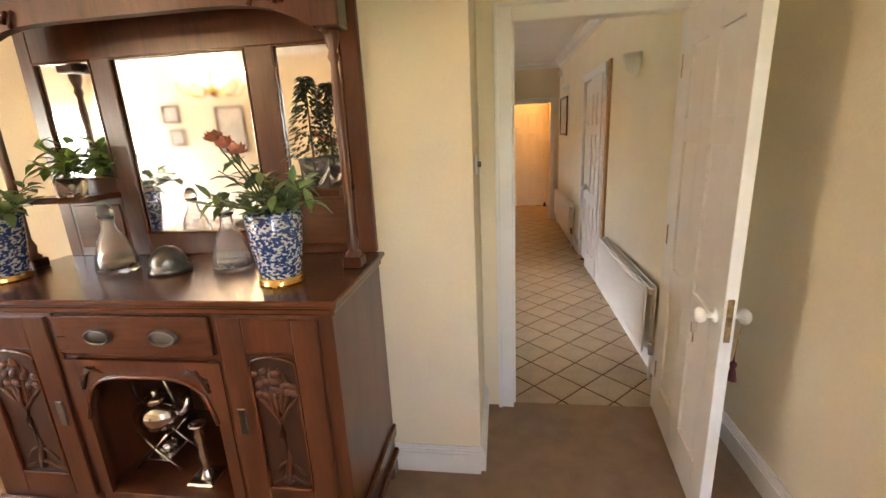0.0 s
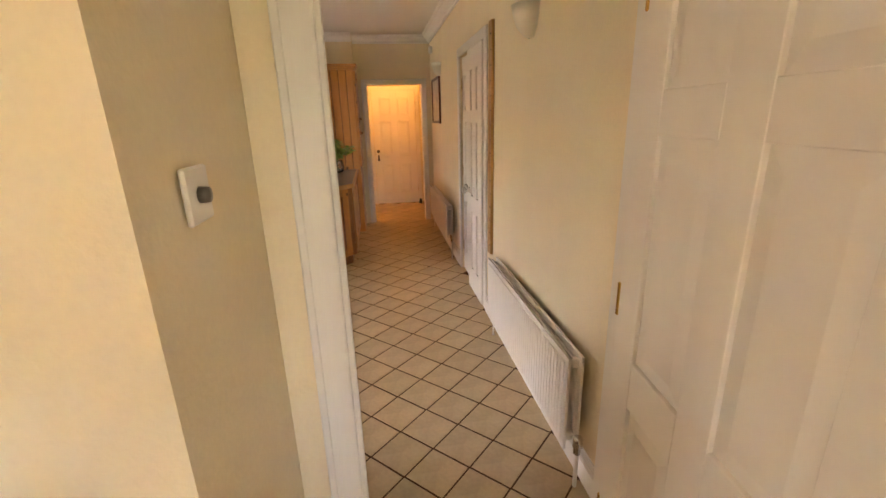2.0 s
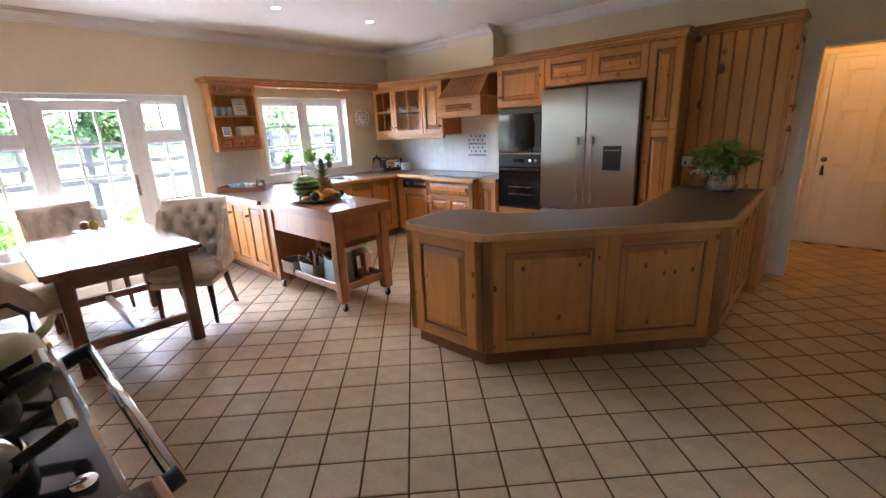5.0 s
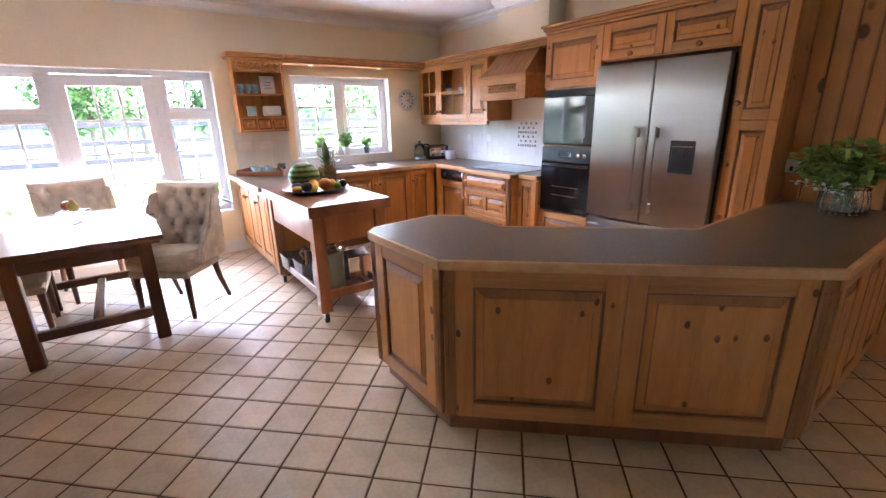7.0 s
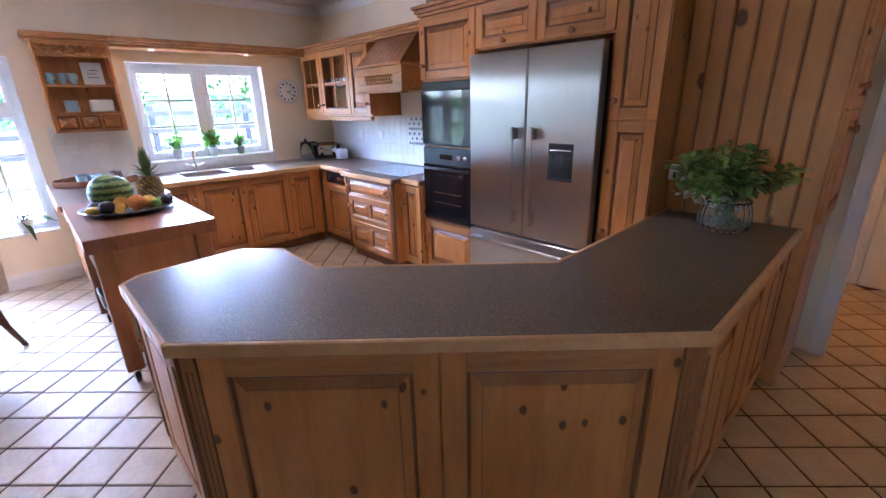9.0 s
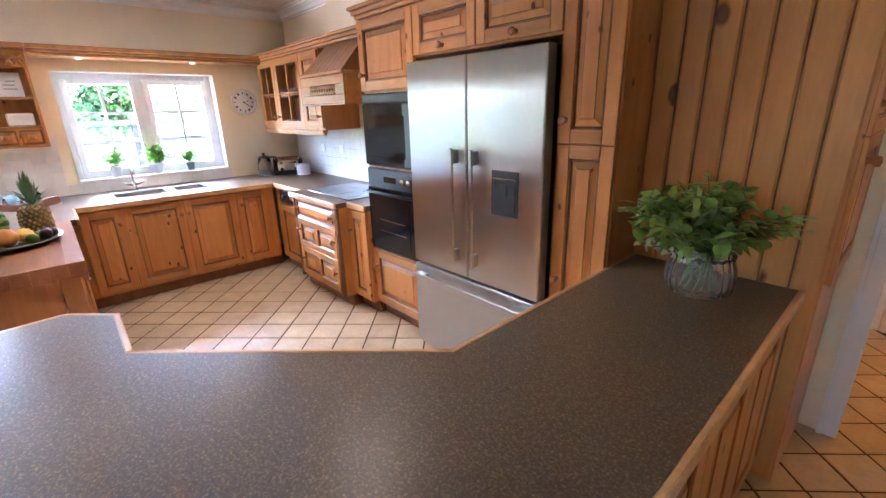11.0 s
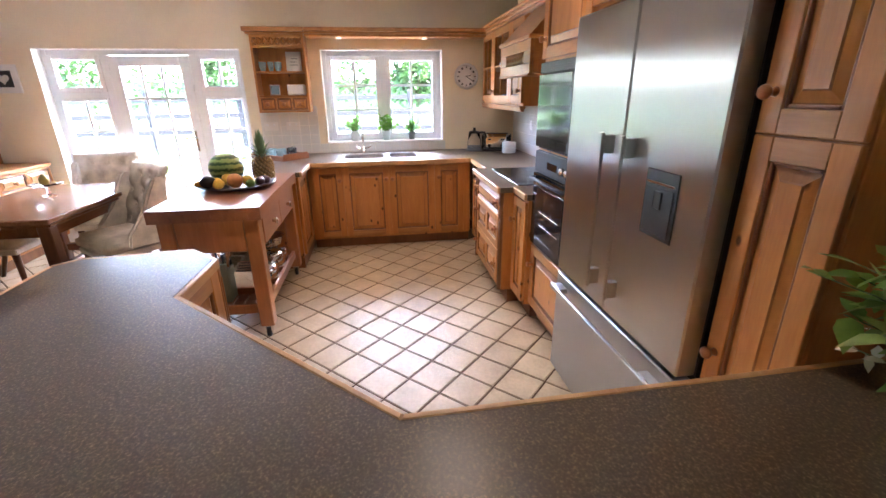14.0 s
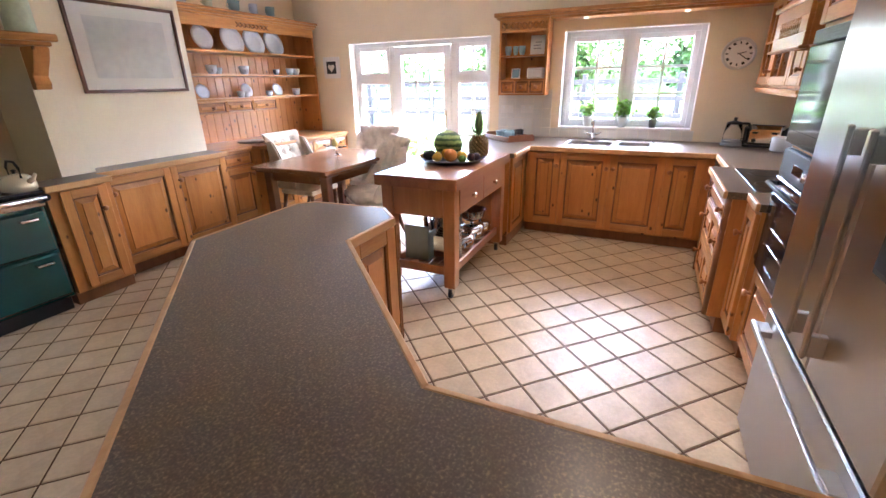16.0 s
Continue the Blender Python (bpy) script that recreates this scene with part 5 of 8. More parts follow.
for x0 in (0.06, DWID - 0.05):
    part("side", box(x0, 0.27, 0.869, x0 + 0.03, 0.585, 2.12, 0.003), PINE, dr)
for k in range(18):
    a = 0.09 + (DWID - 0.14) * k / 18
    part("back_board", box(a + 0.001, 0.565, 0.869, a + (DWID - 0.14) / 18 - 0.001, 0.583, 2.12, 0.003), PINE, dr)
for z in (1.32, 1.56, 1.79):
    part("shelf", box(0.09, 0.28, z, DWID - 0.05, 0.564, z + 0.022, 0.004), PINE_H, dr)
    part("plate_rail", box(0.09, 0.40, z + 0.022, DWID - 0.05, 0.408, z + 0.030, 0), PINE_H, dr)
for k in range(3):
    front(dr, "small_drawer", 0.10 + 0.36 * k, 1.19, 0.10 + 0.36 * (k + 1), 1.315, knob_at=(0.28 + 0.36 * k, 1.25), stile=0.012, y=0.30)
part("drawer_box", box(0.10, 0.301, 1.185, 1.18, 0.564, 1.318, 0.001), PINE, dr)
part("frieze", boxes([(0.06, 0.265, 2.02, DWID - 0.02, 0.285, 2.12)], 0.002), PINE_H, dr)
bm = bmesh.new()
for k in range(4):
    cx = 0.80 + 0.11 * k
    for s in (-1, 1):
        for t0, t1 in ((-0.055, 0), (0, 0.055)):
            u = -0.022 if t0 < 0 else 0.022
            add_tube(bm, [(cx + t0, 0.263, 2.07 + s * u), (cx + (t0 + t1) / 2, 0.263, 2.07), (cx + t1, 0.263, 2.07 - s * u)], 0.006, 5)
part("fretwork", bm, PINE_DARK, dr)
part("cornice", boxes([(0.03, 0.245, 2.12, DWID + 0.01, 0.585, 2.14), (0.01, 0.22, 2.14, DWID + 0.01, 0.585, 2.165), (-0.01, 0.195, 2.165, DWID + 0.01, 0.585, 2.19)], 0.005), PINE_H, dr)


def dresser_at(x, y, z):
    return pose(-2.68 - x, 2.70 - y, z)


PLATE = [(0.0, 0.0), (0.055, 0.0), (0.06, 0.004), (0.095, 0.014), (0.097, 0.016), (0.06, 0.009), (0.0, 0.006)]
plate = single("plate", lathe(PLATE, seg=24), CHINA, "blue and white china plate propped on a dresser shelf", "plate", group="dresser china")
BIG = Matrix.Scale(1.25, 4)
plate.matrix_basis = dresser_at(0.445, 0.46, 1.929) @ pose(0, 0, 0, -75, 0, 0) @ BIG
for x in (0.815, 1.115, 1.42):
    copy_thing(plate, dresser_at(x, 0.46, 1.929) @ pose(0, 0, 0, -75, 0, 0) @ BIG)
for x, z in ((0.34, 1.41), (0.92, 1.41), (1.40, 1.41)):
    s = copy_thing(plate, dresser_at(x, 0.47, z - 0.002) @ pose(0, 0, 0, -72, 0, 0))
    s.scale = (0.8, 0.8, 0.8)


def cup(m, mat, name="cup", label="small blue and white china cup on a dresser shelf", r=0.038, h=0.06, group="dresser china", jug=False):
    c = thing(name, label, name, m, group)
    part("bowl", lathe([(0.0, 0.0), (r * 0.6, 0.0), (r * 0.62, 0.006), (r * 0.9, h * 0.4), (r, h), (r * 0.92, h), (r * 0.82, h * 0.45), (0, 0.012)], seg=16), mat, c)
    part("handle", tube([(r * 0.95, 0, h * 0.85), (r * 1.45, 0, h * 0.8), (r * 1.5, 0, h * 0.5), (r * 0.9, 0, h * 0.3)], 0.005, 6), mat, c)
    if jug:
        part("spout", tube([(-r * 0.85, 0, h * 0.8), (-r * 1.3, 0, h * 1.05)], 0.012, 6, 0.006), mat, c)
    return c


for x, z, k in ((0.42, 1.582, 1.4), (0.50, 1.582, 1.0), (0.84, 1.582, 1.4), (1.32, 1.582, 1.0), (1.55, 1.582, 1.2), (1.66, 1.582, 1.2), (0.74, 1.342, 1.1), (0.82, 1.342, 1.0), (1.16, 1.342, 1.0), (1.62, 1.342, 1.3)):
    cup(dresser_at(x, 0.36, z) @ pose(0, 0, 0, 0, 0, 40 * k), CHINA, r=0.04 * k, h=0.062 * k)
CHINABLUE = material("pale_blue_china", (0.30, 0.48, 0.56), 0.2, vary=0.1, bump=0)
for x, mt_, r in ((0.25, CHINA, 0.06), (0.55, JAR, 0.05), (0.88, CHINABLUE, 0.06), (1.15, CHINA, 0.045), (1.4, CHINABLUE, 0.05)):
    cup(dresser_at(x, 0.40, 2.19), mt_, "jug", "old china jug standing on the dresser cornice", r, 0.13, "jugs on the dresser", True)
single("serving_board", lathe([(0, 0), (0.16, 0), (0.165, 0.008), (0.16, 0.016), (0, 0.016)], seg=28), PEWTER, "dark oval tray lying on the dresser", "tray", dresser_at(0.65, 0.2, 0.869))

# ---- dining table and chairs in the kitchen ----
tb = thing("kitchen_table", "dark polished oak table with square legs and stretchers", "table", pose(0, 0, 0))
TX0, TX1, TY0, TY1 = -3.97, -2.65, 3.16, 4.05
part("tabletop", box(TX0, TY0, 0.715, TX1, TY1, 0.75, 0.006), TABLEWOOD, tb)
part("leaf", box(TX0 + 0.04, TY0 + 0.02, 0.69, TX1 - 0.04, TY1 - 0.02, 0.714, 0.003), TABLEWOOD, tb, "draw leaf under the tabletop")
part("apron", boxes([(TX0 + 0.15, TY0 + 0.09, 0.60, TX1 - 0.15, TY0 + 0.115, 0.689), (TX0 + 0.15, TY1 - 0.115, 0.60, TX1 - 0.15, TY1 - 0.09, 0.689), (TX0 + 0.12, TY0 + 0.115, 0.60, TX0 + 0.145, TY1 - 0.115, 0.689), (TX1 - 0.145, TY0 + 0.115, 0.60, TX1 - 0.12, TY1 - 0.115, 0.689)], 0.003), TABLEWOOD, tb)
LEGW = wood("dark_oak_leg", (0.085, 0.03, 0.013), (0.19, 0.075, 0.03), 0.3, grain=9, coat=0.3)
for x in (TX0 + 0.09, TX1 - 0.17):
    for y in (TY0 + 0.07, TY1 - 0.15):
        part("leg", box(x, y, 0, x + 0.08, y + 0.08, 0.689, 0.006), LEGW, tb)
    part("stretcher", box(x + 0.015, TY0 + 0.15, 0.17, x + 0.065, TY1 - 0.15, 0.23, 0.005), LEGW, tb)
part("stretcher", box(TX0 + 0.155, (TY0 + TY1) / 2 - 0.03, 0.18, TX1 - 0.155, (TY0 + TY1) / 2 + 0.03, 0.22, 0.005), TABLEWOOD, tb)


def quilted_back(w, h, t):
    """A gently bowed buttoned back, local x across, z up, front towards +y."""
    bm = bmesh.new()
    nx, nz = 40, 40
    tufts = []
    for r in range(4):
        for c in range(4 - r % 2):
            tufts.append((-w / 2 + w * (c + 0.5 + 0.5 * (r % 2)) / 4, h * (0.18 + 0.21 * r)))
    grids = []
    for side in (0, 1):
        g_ = []
        for i in range(nx + 1):
            col = []
            for j in range(nz + 1):
                u, v = i / nx - 0.5, j / nz
                flare = 1.0 + 0.10 * v
                x, z = u * w * flare, v * h
                edge = min(1.0, 5 * min(0.5 - abs(u), 1 - v) + 0.0)
                puff = t / 2 * math.sqrt(max(0.0, 1 - (1 - max(0, edge)) ** 2))
                bow = 0.22 * u * u - 0.10 * v * v
                y = bow + (puff if side == 0 else -puff * 0.6)
                if side == 0:
                    for tx, tz in tufts:
                        q = ((x / flare - tx) ** 2 + (z - tz) ** 2) / 0.0012
                        y -= 0.026 * math.exp(-q)
                    for s in (-1, 1):
                        k = x / flare / (w / 4) - 0.5 + s * (z - h * 0.18) / (h * 0.42)
                        y -= 0.011 * math.exp(-((k - round(k)) / 0.11) ** 2) * (1 if 0.1 < v < 0.9 else 0)
                col.append(bm.verts.new((x, y, z)))
            g_.append(col)
        grids.append(g_)
        for i in range(nx):
            for j in range(nz):
                f = bm.faces.new((g_[i][j], g_[i + 1][j], g_[i + 1][j + 1], g_[i][j + 1]) if side else (g_[i][j], g_[i][j + 1], g_[i + 1][j + 1], g_[i + 1][j]))
                f.smooth = True
    a, b = grids
    for j in range(nz):
        for i in (0, nx):
            bm.faces.new((a[i][j], b[i][j], b[i][j + 1], a[i][j + 1]))
    for i in range(nx):
        for j in (0, nz):
            bm.faces.new((a[i][j], a[i + 1][j], b[i + 1][j], b[i][j]))
    bmesh.ops.remove_doubles(bm, verts=bm.verts, dist=1e-4)
    return bm, tufts


def chair(m):
    c = thing("dining_chair", "buttoned beige linen dining chair with dark legs at the table", "chair", m, "chairs round the table")
    seat = prism([(-0.25, 0.24), (0.25, 0.24), (0.24, -0.22), (-0.24, -0.22)], 0.37, 0.49, 0.035)
    for f in seat.faces:
        f.smooth = True
    part("seat", seat, FABRIC, c)
    part("seat_frame", prism([(-0.235, 0.225), (0.235, 0.225), (0.225, -0.21), (-0.225, -0.21)], 0.33, 0.375, 0.006), FABRIC, c)
    bm, tufts = quilted_back(0.50, 0.56, 0.09)
    bk = part("backrest", bm, FABRIC, c, m=pose(0, -0.20, 0.43, 8, 0, 0))
    for tx, tz in tufts:
        part("button", ball(0.011, (tx, 0.022 + 0.22 * (tx / 0.5) ** 2 - 0.10 * (tz / 0.56) ** 2 + 0.002, tz), (1, 0.6, 1), 8), FABRIC, bk)
    for s in (-1, 1):
        wing = bmesh.new()
        ring = [(-0.25, 0.40), (0.07, 0.40), (0.06, 0.50), (0.0, 0.57), (-0.08, 0.67), (-0.14, 0.80), (-0.20, 0.90), (-0.29, 0.90)]
        lo, hi = [[wing.verts.new((s * q, y, z)) for y, z in ring] for q in (0.225, 0.275)]
        wing.faces.new(lo)
        wing.faces.new(hi[::-1])
        for i in range(len(ring)):
            j = (i + 1) % len(ring)
            wing.faces.new((lo[i], hi[i], hi[j], lo[j]))
        bmesh.ops.recalc_face_normals(wing, faces=wing.faces)
        bmesh.ops.bevel(wing, geom=list(wing.edges), offset=0.014, segments=2, affect="EDGES")
        part("wing", wing, FABRIC, c, "sloping side wing of the back")
        part("leg", tube([(s * 0.20, 0.19, 0.34), (s * 0.205, 0.195, 0.0)], 0.026, 8, 0.016), LEGW, c)
        part("leg", tube([(s * 0.20, -0.17, 0.34), (s * 0.21, -0.20, 0.18), (s * 0.22, -0.27, 0.0)], 0.026, 8, 0.016), LEGW, c)
    return c


ch1 = chair(pose(-3.25, 4.12, 0, 0, 0, 230))
copy_thing(ch1, pose(-4.14, 3.56, 0, 0, 0, 282))
copy_thing(ch1, pose(-3.48, 3.10, 0, 0, 0, 2))

# ---- butcher's trolley ----
ct = thing("kitchen_trolley", "hardwood chopping block trolley on castors with drawers", "trolley", pose(0, 0, 0))
X0, X1, Y0, Y1 = -3.38, -2.19, 4.86, 5.48
n = 9
for k in range(n):
    a = Y0 + (Y1 - Y0) * k / n
    part("block_plank", box(X0, a + 0.0002, 0.805, X1, a + (Y1 - Y0) / n - 0.0002, 0.88, 0.0), CARTWOOD_H, ct)
part("apron", boxes([(X0 + 0.11, Y0 + 0.045, 0.60, X1 - 0.11, Y0 + 0.07, 0.804), (X1 - 0.07, Y0 + 0.12, 0.60, X1 - 0.045, Y1 - 0.12, 0.804), (X0 + 0.045, Y0 + 0.12, 0.60, X0 + 0.07, Y1 - 0.12, 0.804)], 0.003), CARTWOOD, ct)
for x in (X0 + 0.035, X1 - 0.12):
    for y in (Y0 + 0.03, Y1 - 0.115):
        lg = part("leg", box(x, y, 0.085, x + 0.085, y + 0.085, 0.804, 0.005), CARTWOOD, ct)
        cx, cy = x + 0.0425, y + 0.0425
        cs = part("castor", lathe([(0.0, -0.012), (0.03, -0.012), (0.033, -0.008), (0.033, 0.008), (0.03, 0.012), (0.0, 0.012)], (cx + 0.012, cy, 0.033), 18, Matrix.Rotation(radians(90), 3, "X")), BLACKPLASTIC, lg, "black rubber castor")
        part("castor_fork", boxes([(cx - 0.012, cy - 0.02, 0.03, cx + 0.028, cy - 0.014, 0.084), (cx - 0.012, cy + 0.014, 0.03, cx + 0.028, cy + 0.02, 0.084), (cx - 0.018, cy - 0.02, 0.076, cx + 0.03, cy + 0.02, 0.084)], 0.001), CHROME, lg)
xm = (X0 + X1) / 2
for a, b in ((X0 + 0.122, xm - 0.002), (xm + 0.002, X1 - 0.122)):
    d = part("drawer", box(a, Y1 - 0.05, 0.615, b, Y1 - 0.025, 0.797, 0.004), CARTWOOD_H, ct)
    part("knob", lathe([(0.0, 0), (0.012, 0), (0.008, 0.012), (0.02, 0.02), (0.022, 0.03), (0.0, 0.036)], ((a + b) / 2, Y1 - 0.025, 0.70), 14, Matrix.Rotation(radians(-90), 3, "X")), CHROME, d, "round chrome knob")
part("shelf_rail", box(X0 + 0.122, Y1 - 0.085, 0.17, X1 - 0.122, Y1 - 0.06, 0.235, 0.004), CARTWOOD_H, ct)
part("shelf_rail", box(X0 + 0.122, Y0 + 0.06, 0.17, X1 - 0.122, Y0 + 0.085, 0.235, 0.004), CARTWOOD_H, ct)
for x in (X0 + 0.065, X1 - 0.09):
    part("shelf_rail", box(x, Y0 + 0.117, 0.17, x + 0.025, Y1 - 0.117, 0.235, 0.004), CARTWOOD, ct)
for k in range(6):
    y = Y0 + 0.095 + 0.073 * k
    part("slat", box(X0 + 0.092, y, 0.175, X1 - 0.092, y + 0.058, 0.192, 0.003), CARTWOOD_H, ct)

# ---- dining room sideboard ----
sb = thing("sideboard", "carved dark mahogany mirror-backed sideboard with tree panels", "sideboard", pose(0, 0, 0))
SX0, SX1, SY0, SY1, SZ = -1.56, -0.115, 1.375, 1.90, 1.045
part("top", boxes([(SX0 - 0.03, SY0 - 0.035, SZ + 0.025, SX1 + 0.03, SY1, SZ + 0.045), (SX0 - 0.02, SY0 - 0.022, SZ + 0.012, SX1 + 0.02, SY1, SZ + 0.025), (SX0 - 0.012, SY0 - 0.012, SZ - 0.01, SX1 + 0.012, SY1, SZ + 0.012)], 0.005), MAHOGANY_H, sb, "polished moulded top")
XA, XB = -1.11, -0.52
parts("carcass_panel", [(SX0, SY0, 0.12, XA, SY1, SZ - 0.01), (XB, SY0, 0.12, SX1, SY1, SZ - 0.01), (XA, SY0 + 0.01, 0.86, XB, SY1, SZ - 0.01), (XA, SY0, 0.27, XB, SY1, 0.30), (XA, SY1 - 0.02, 0.30, XB, SY1, 0.86), (XA, SY0, 0.12, XB, SY0 + 0.02, 0.27)], MAHOGANY, sb, 0.002)
parts("base_moulding", [(SX0 - 0.015, SY0 - 0.02, 0.20, SX1 + 0.015, SY0, 0.26), (SX1, SY0, 0.20, SX1 + 0.015, SY1, 0.26), (SX0 - 0.02, SY0 - 0.03, 0.10, SX1 + 0.02, SY1, 0.13)], MAHOGANY_H, sb, 0.006)
for x in (SX0, SX1 - 0.07):
    for y in (SY0 - 0.02, SY1 - 0.08):
        part("foot", box(x, y, 0.0, x + 0.08, y + 0.08, 0.10, 0.012), MAHOGANY, sb)
bm = bmesh.new()
N = 16
arch = [(XA + 0.045 + (XB - XA - 0.09) * k / N, 0.63 + 0.17 * math.sqrt(max(0, 1 - (2 * k / N - 1) ** 4))) for k in range(N + 1)]
for (ax, az), (bx, bz) in zip(arch, arch[1:]):
    f = [bm.verts.new(p) for p in ((ax, SY0 - 0.004, az), (bx, SY0 - 0.004, bz), (bx, SY0 - 0.004, 0.86), (ax, SY0 - 0.004, 0.86))]
    g_ = [bm.verts.new(v.co + Vector((0, 0.02, 0))) for v in f]
    bm.faces.new(f)
    bm.faces.new(g_[::-1])
    bm.faces.new((f[1], f[0], g_[0], g_[1]))
add_box(bm, XA, SY0 - 0.004, 0.30, XA + 0.045, SY0 + 0.016, 0.86, 0)
add_box(bm, XB - 0.045, SY0 - 0.004, 0.30, XB, SY0 + 0.016, 0.86, 0)
part("arch", bm, MAHOGANY, sb)
for s in (-1, 1):
    sx = (XA + XB) / 2 + s * 0.205
    spray_bm = bmesh.new()
    for q in range(3):
        add_tube(spray_bm, [(sx + s * 0.035, SY0 - 0.006, 0.79 - 0.05 * q * 0.4), (sx, SY0 - 0.008, 0.815 + 0.008 * q), (sx - s * (0.03 + 0.014 * q), SY0 - 0.006, 0.835 - 0.012 * q)], 0.008, 6, 0.003)
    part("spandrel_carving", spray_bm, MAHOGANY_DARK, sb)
part("arch_rim", tube([(x, SY0 - 0.006, z) for x, z in arch], 0.008, 6), MAHOGANY_H, sb)
dw_ = part("drawer", box(XA + 0.01, SY0 - 0.012, 0.885, XB - 0.01, SY0 + 0.008, 1.025, 0.004), MAHOGANY_H, sb)
for x in (-0.93, -0.69):
    ph = part("pull", lathe([(0.0, 0), (0.052, 0), (0.054, 0.004), (0.03, 0.009), (0.0, 0.006)], (x, SY0 - 0.012, 0.955), 20, Matrix.Rotation(radians(90), 3, "X") @ Matrix.Diagonal((1, 0.55, 1))), PEWTER, dw_, "oval pewter drop pull")
    part("bail", tube([(x + 0.045 * math.cos(a), SY0 - 0.024, 0.955 + 0.024 * math.sin(a)) for a in [2 * math.pi * k / 20 for k in range(21)]], 0.004, 6), PEWTER, ph)
rnd = random.Random(11)
for x0, x1 in ((SX0 + 0.05, XA - 0.02), (XB + 0.02, SX1 - 0.05)):
    dd_ = part("door", boxes([(x0, SY0 - 0.012, 0.29, x0 + 0.085, SY0 + 0.004, 1.02), (x1 - 0.085, SY0 - 0.012, 0.29, x1, SY0 + 0.004, 1.02), (x0 + 0.085, SY0 - 0.012, 0.29, x1 - 0.085, SY0 + 0.004, 0.38), (x0 + 0.085, SY0 - 0.012, 0.90, x1 - 0.085, SY0 + 0.004, 1.02)], 0.003), MAHOGANY, sb)
    cx, w = (x0 + x1) / 2, (x1 - x0) / 2 - 0.085
    yy = SY0 - 0.004
    # the panel ground is a darker mahogany than the door frame
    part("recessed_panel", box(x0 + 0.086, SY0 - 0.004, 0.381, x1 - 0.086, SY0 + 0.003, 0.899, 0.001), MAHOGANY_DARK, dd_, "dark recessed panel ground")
    part("panel_bead", boxes([(x0 + 0.085, SY0 - 0.016, 0.38, x0 + 0.093, SY0 - 0.004, 0.86), (x1 - 0.093, SY0 - 0.016, 0.38, x1 - 0.085, SY0 - 0.004, 0.86), (x0 + 0.093, SY0 - 0.016, 0.38, x1 - 0.093, SY0 - 0.004, 0.388)], 0.002), MAHOGANY_H, dd_)
    part("panel_bead", tube([(x0 + 0.089, SY0 - 0.01, 0.86), (x0 + 0.10, SY0 - 0.01, 0.875), (cx - w * 0.5, SY0 - 0.01, 0.886), (cx, SY0 - 0.01, 0.893), (cx + w * 0.5, SY0 - 0.01, 0.886), (x1 - 0.10, SY0 - 0.01, 0.875), (x1 - 0.089, SY0 - 0.01, 0.86)], 0.005, 6), MAHOGANY_H, dd_)
    tree = bmesh.new()
    add_tube(tree, [(cx - 0.006, yy, 0.41), (cx + 0.008, yy, 0.50), (cx - 0.005, yy, 0.60), (cx + 0.004, yy, 0.68), (cx, yy, 0.75)], 0.016, 7, 0.009)
    for s in (-1, 1):
        for q, top_z in ((0.25, 0.85), (0.55, 0.83), (0.9, 0.77)):
            add_tube(tree, [(cx, yy, 0.64 + 0.02 * q), (cx + s * w * q * 0.45, yy, 0.70 + 0.02 * (1 - q)), (cx + s * w * q * 0.85, yy, (0.70 + top_z) / 2), (cx + s * w * q * 0.92, yy, top_z - 0.02), (cx + s * w * q * 0.70, yy, top_z)], 0.009, 6, 0.004)
        add_tube(tree, [(cx, yy, 0.44), (cx + s * w * 0.35, yy, 0.415), (cx + s * w * 0.85, yy, 0.40)], 0.012, 6, 0.005)
        add_tube(tree, [(cx, yy, 0.50), (cx + s * w * 0.4, yy, 0.47), (cx + s * w * 0.65, yy, 0.44)], 0.008, 6, 0.004)
    part("carved_tree", tree, MAHOGANY, dd_, "carved stylised tree")
    for k in range(13):
        q = (k % 5 - 2) / 2.4
        px, pz = cx + q * w * 0.92 + rnd.uniform(-0.008, 0.008), 0.765 + 0.036 * (k // 5) + rnd.uniform(-0.008, 0.008) - 0.012 * abs(q)
        part("carved_leaf", ball(0.019, (px, yy - 0.003, pz), (1, 0.4, 0.72), 8, Matrix.Rotation(rnd.uniform(-0.9, 0.9), 3, "Y")), MAHOGANY, dd_)
    part("escutcheon", boxes([((x1 - 0.05 if x0 < -1 else x0 + 0.02), SY0 - 0.018, 0.60, (x1 - 0.02 if x0 < -1 else x0 + 0.05), SY0 - 0.012, 0.70)], 0.003), PEWTER, dd_, "pewter escutcheon with drop handle")
# superstructure with mirrors
BY = 1.885
bp = part("back_frame", boxes([(SX0, BY, 1.09, SX0 + 0.06, SY1 + 0.015, 2.06), (-1.235, BY, 1.09, -1.15, SY1 + 0.015, 1.905), (-0.565, BY, 1.09, -0.455, SY1 + 0.015, 1.905), (-0.185, BY, 1.09, SX1, SY1 + 0.015, 2.06),
    (SX0 + 0.06, BY, 1.905, -0.185, SY1 + 0.015, 2.06), (-1.15, BY, 1.09, -0.565, SY1 + 0.015, 1.185), (SX0 + 0.06, BY, 1.09, -1.235, SY1 + 0.015, 1.43), (-0.455, BY, 1.09, -0.185, SY1 + 0.015, 1.36)], 0.003), MAHOGANY, sb)
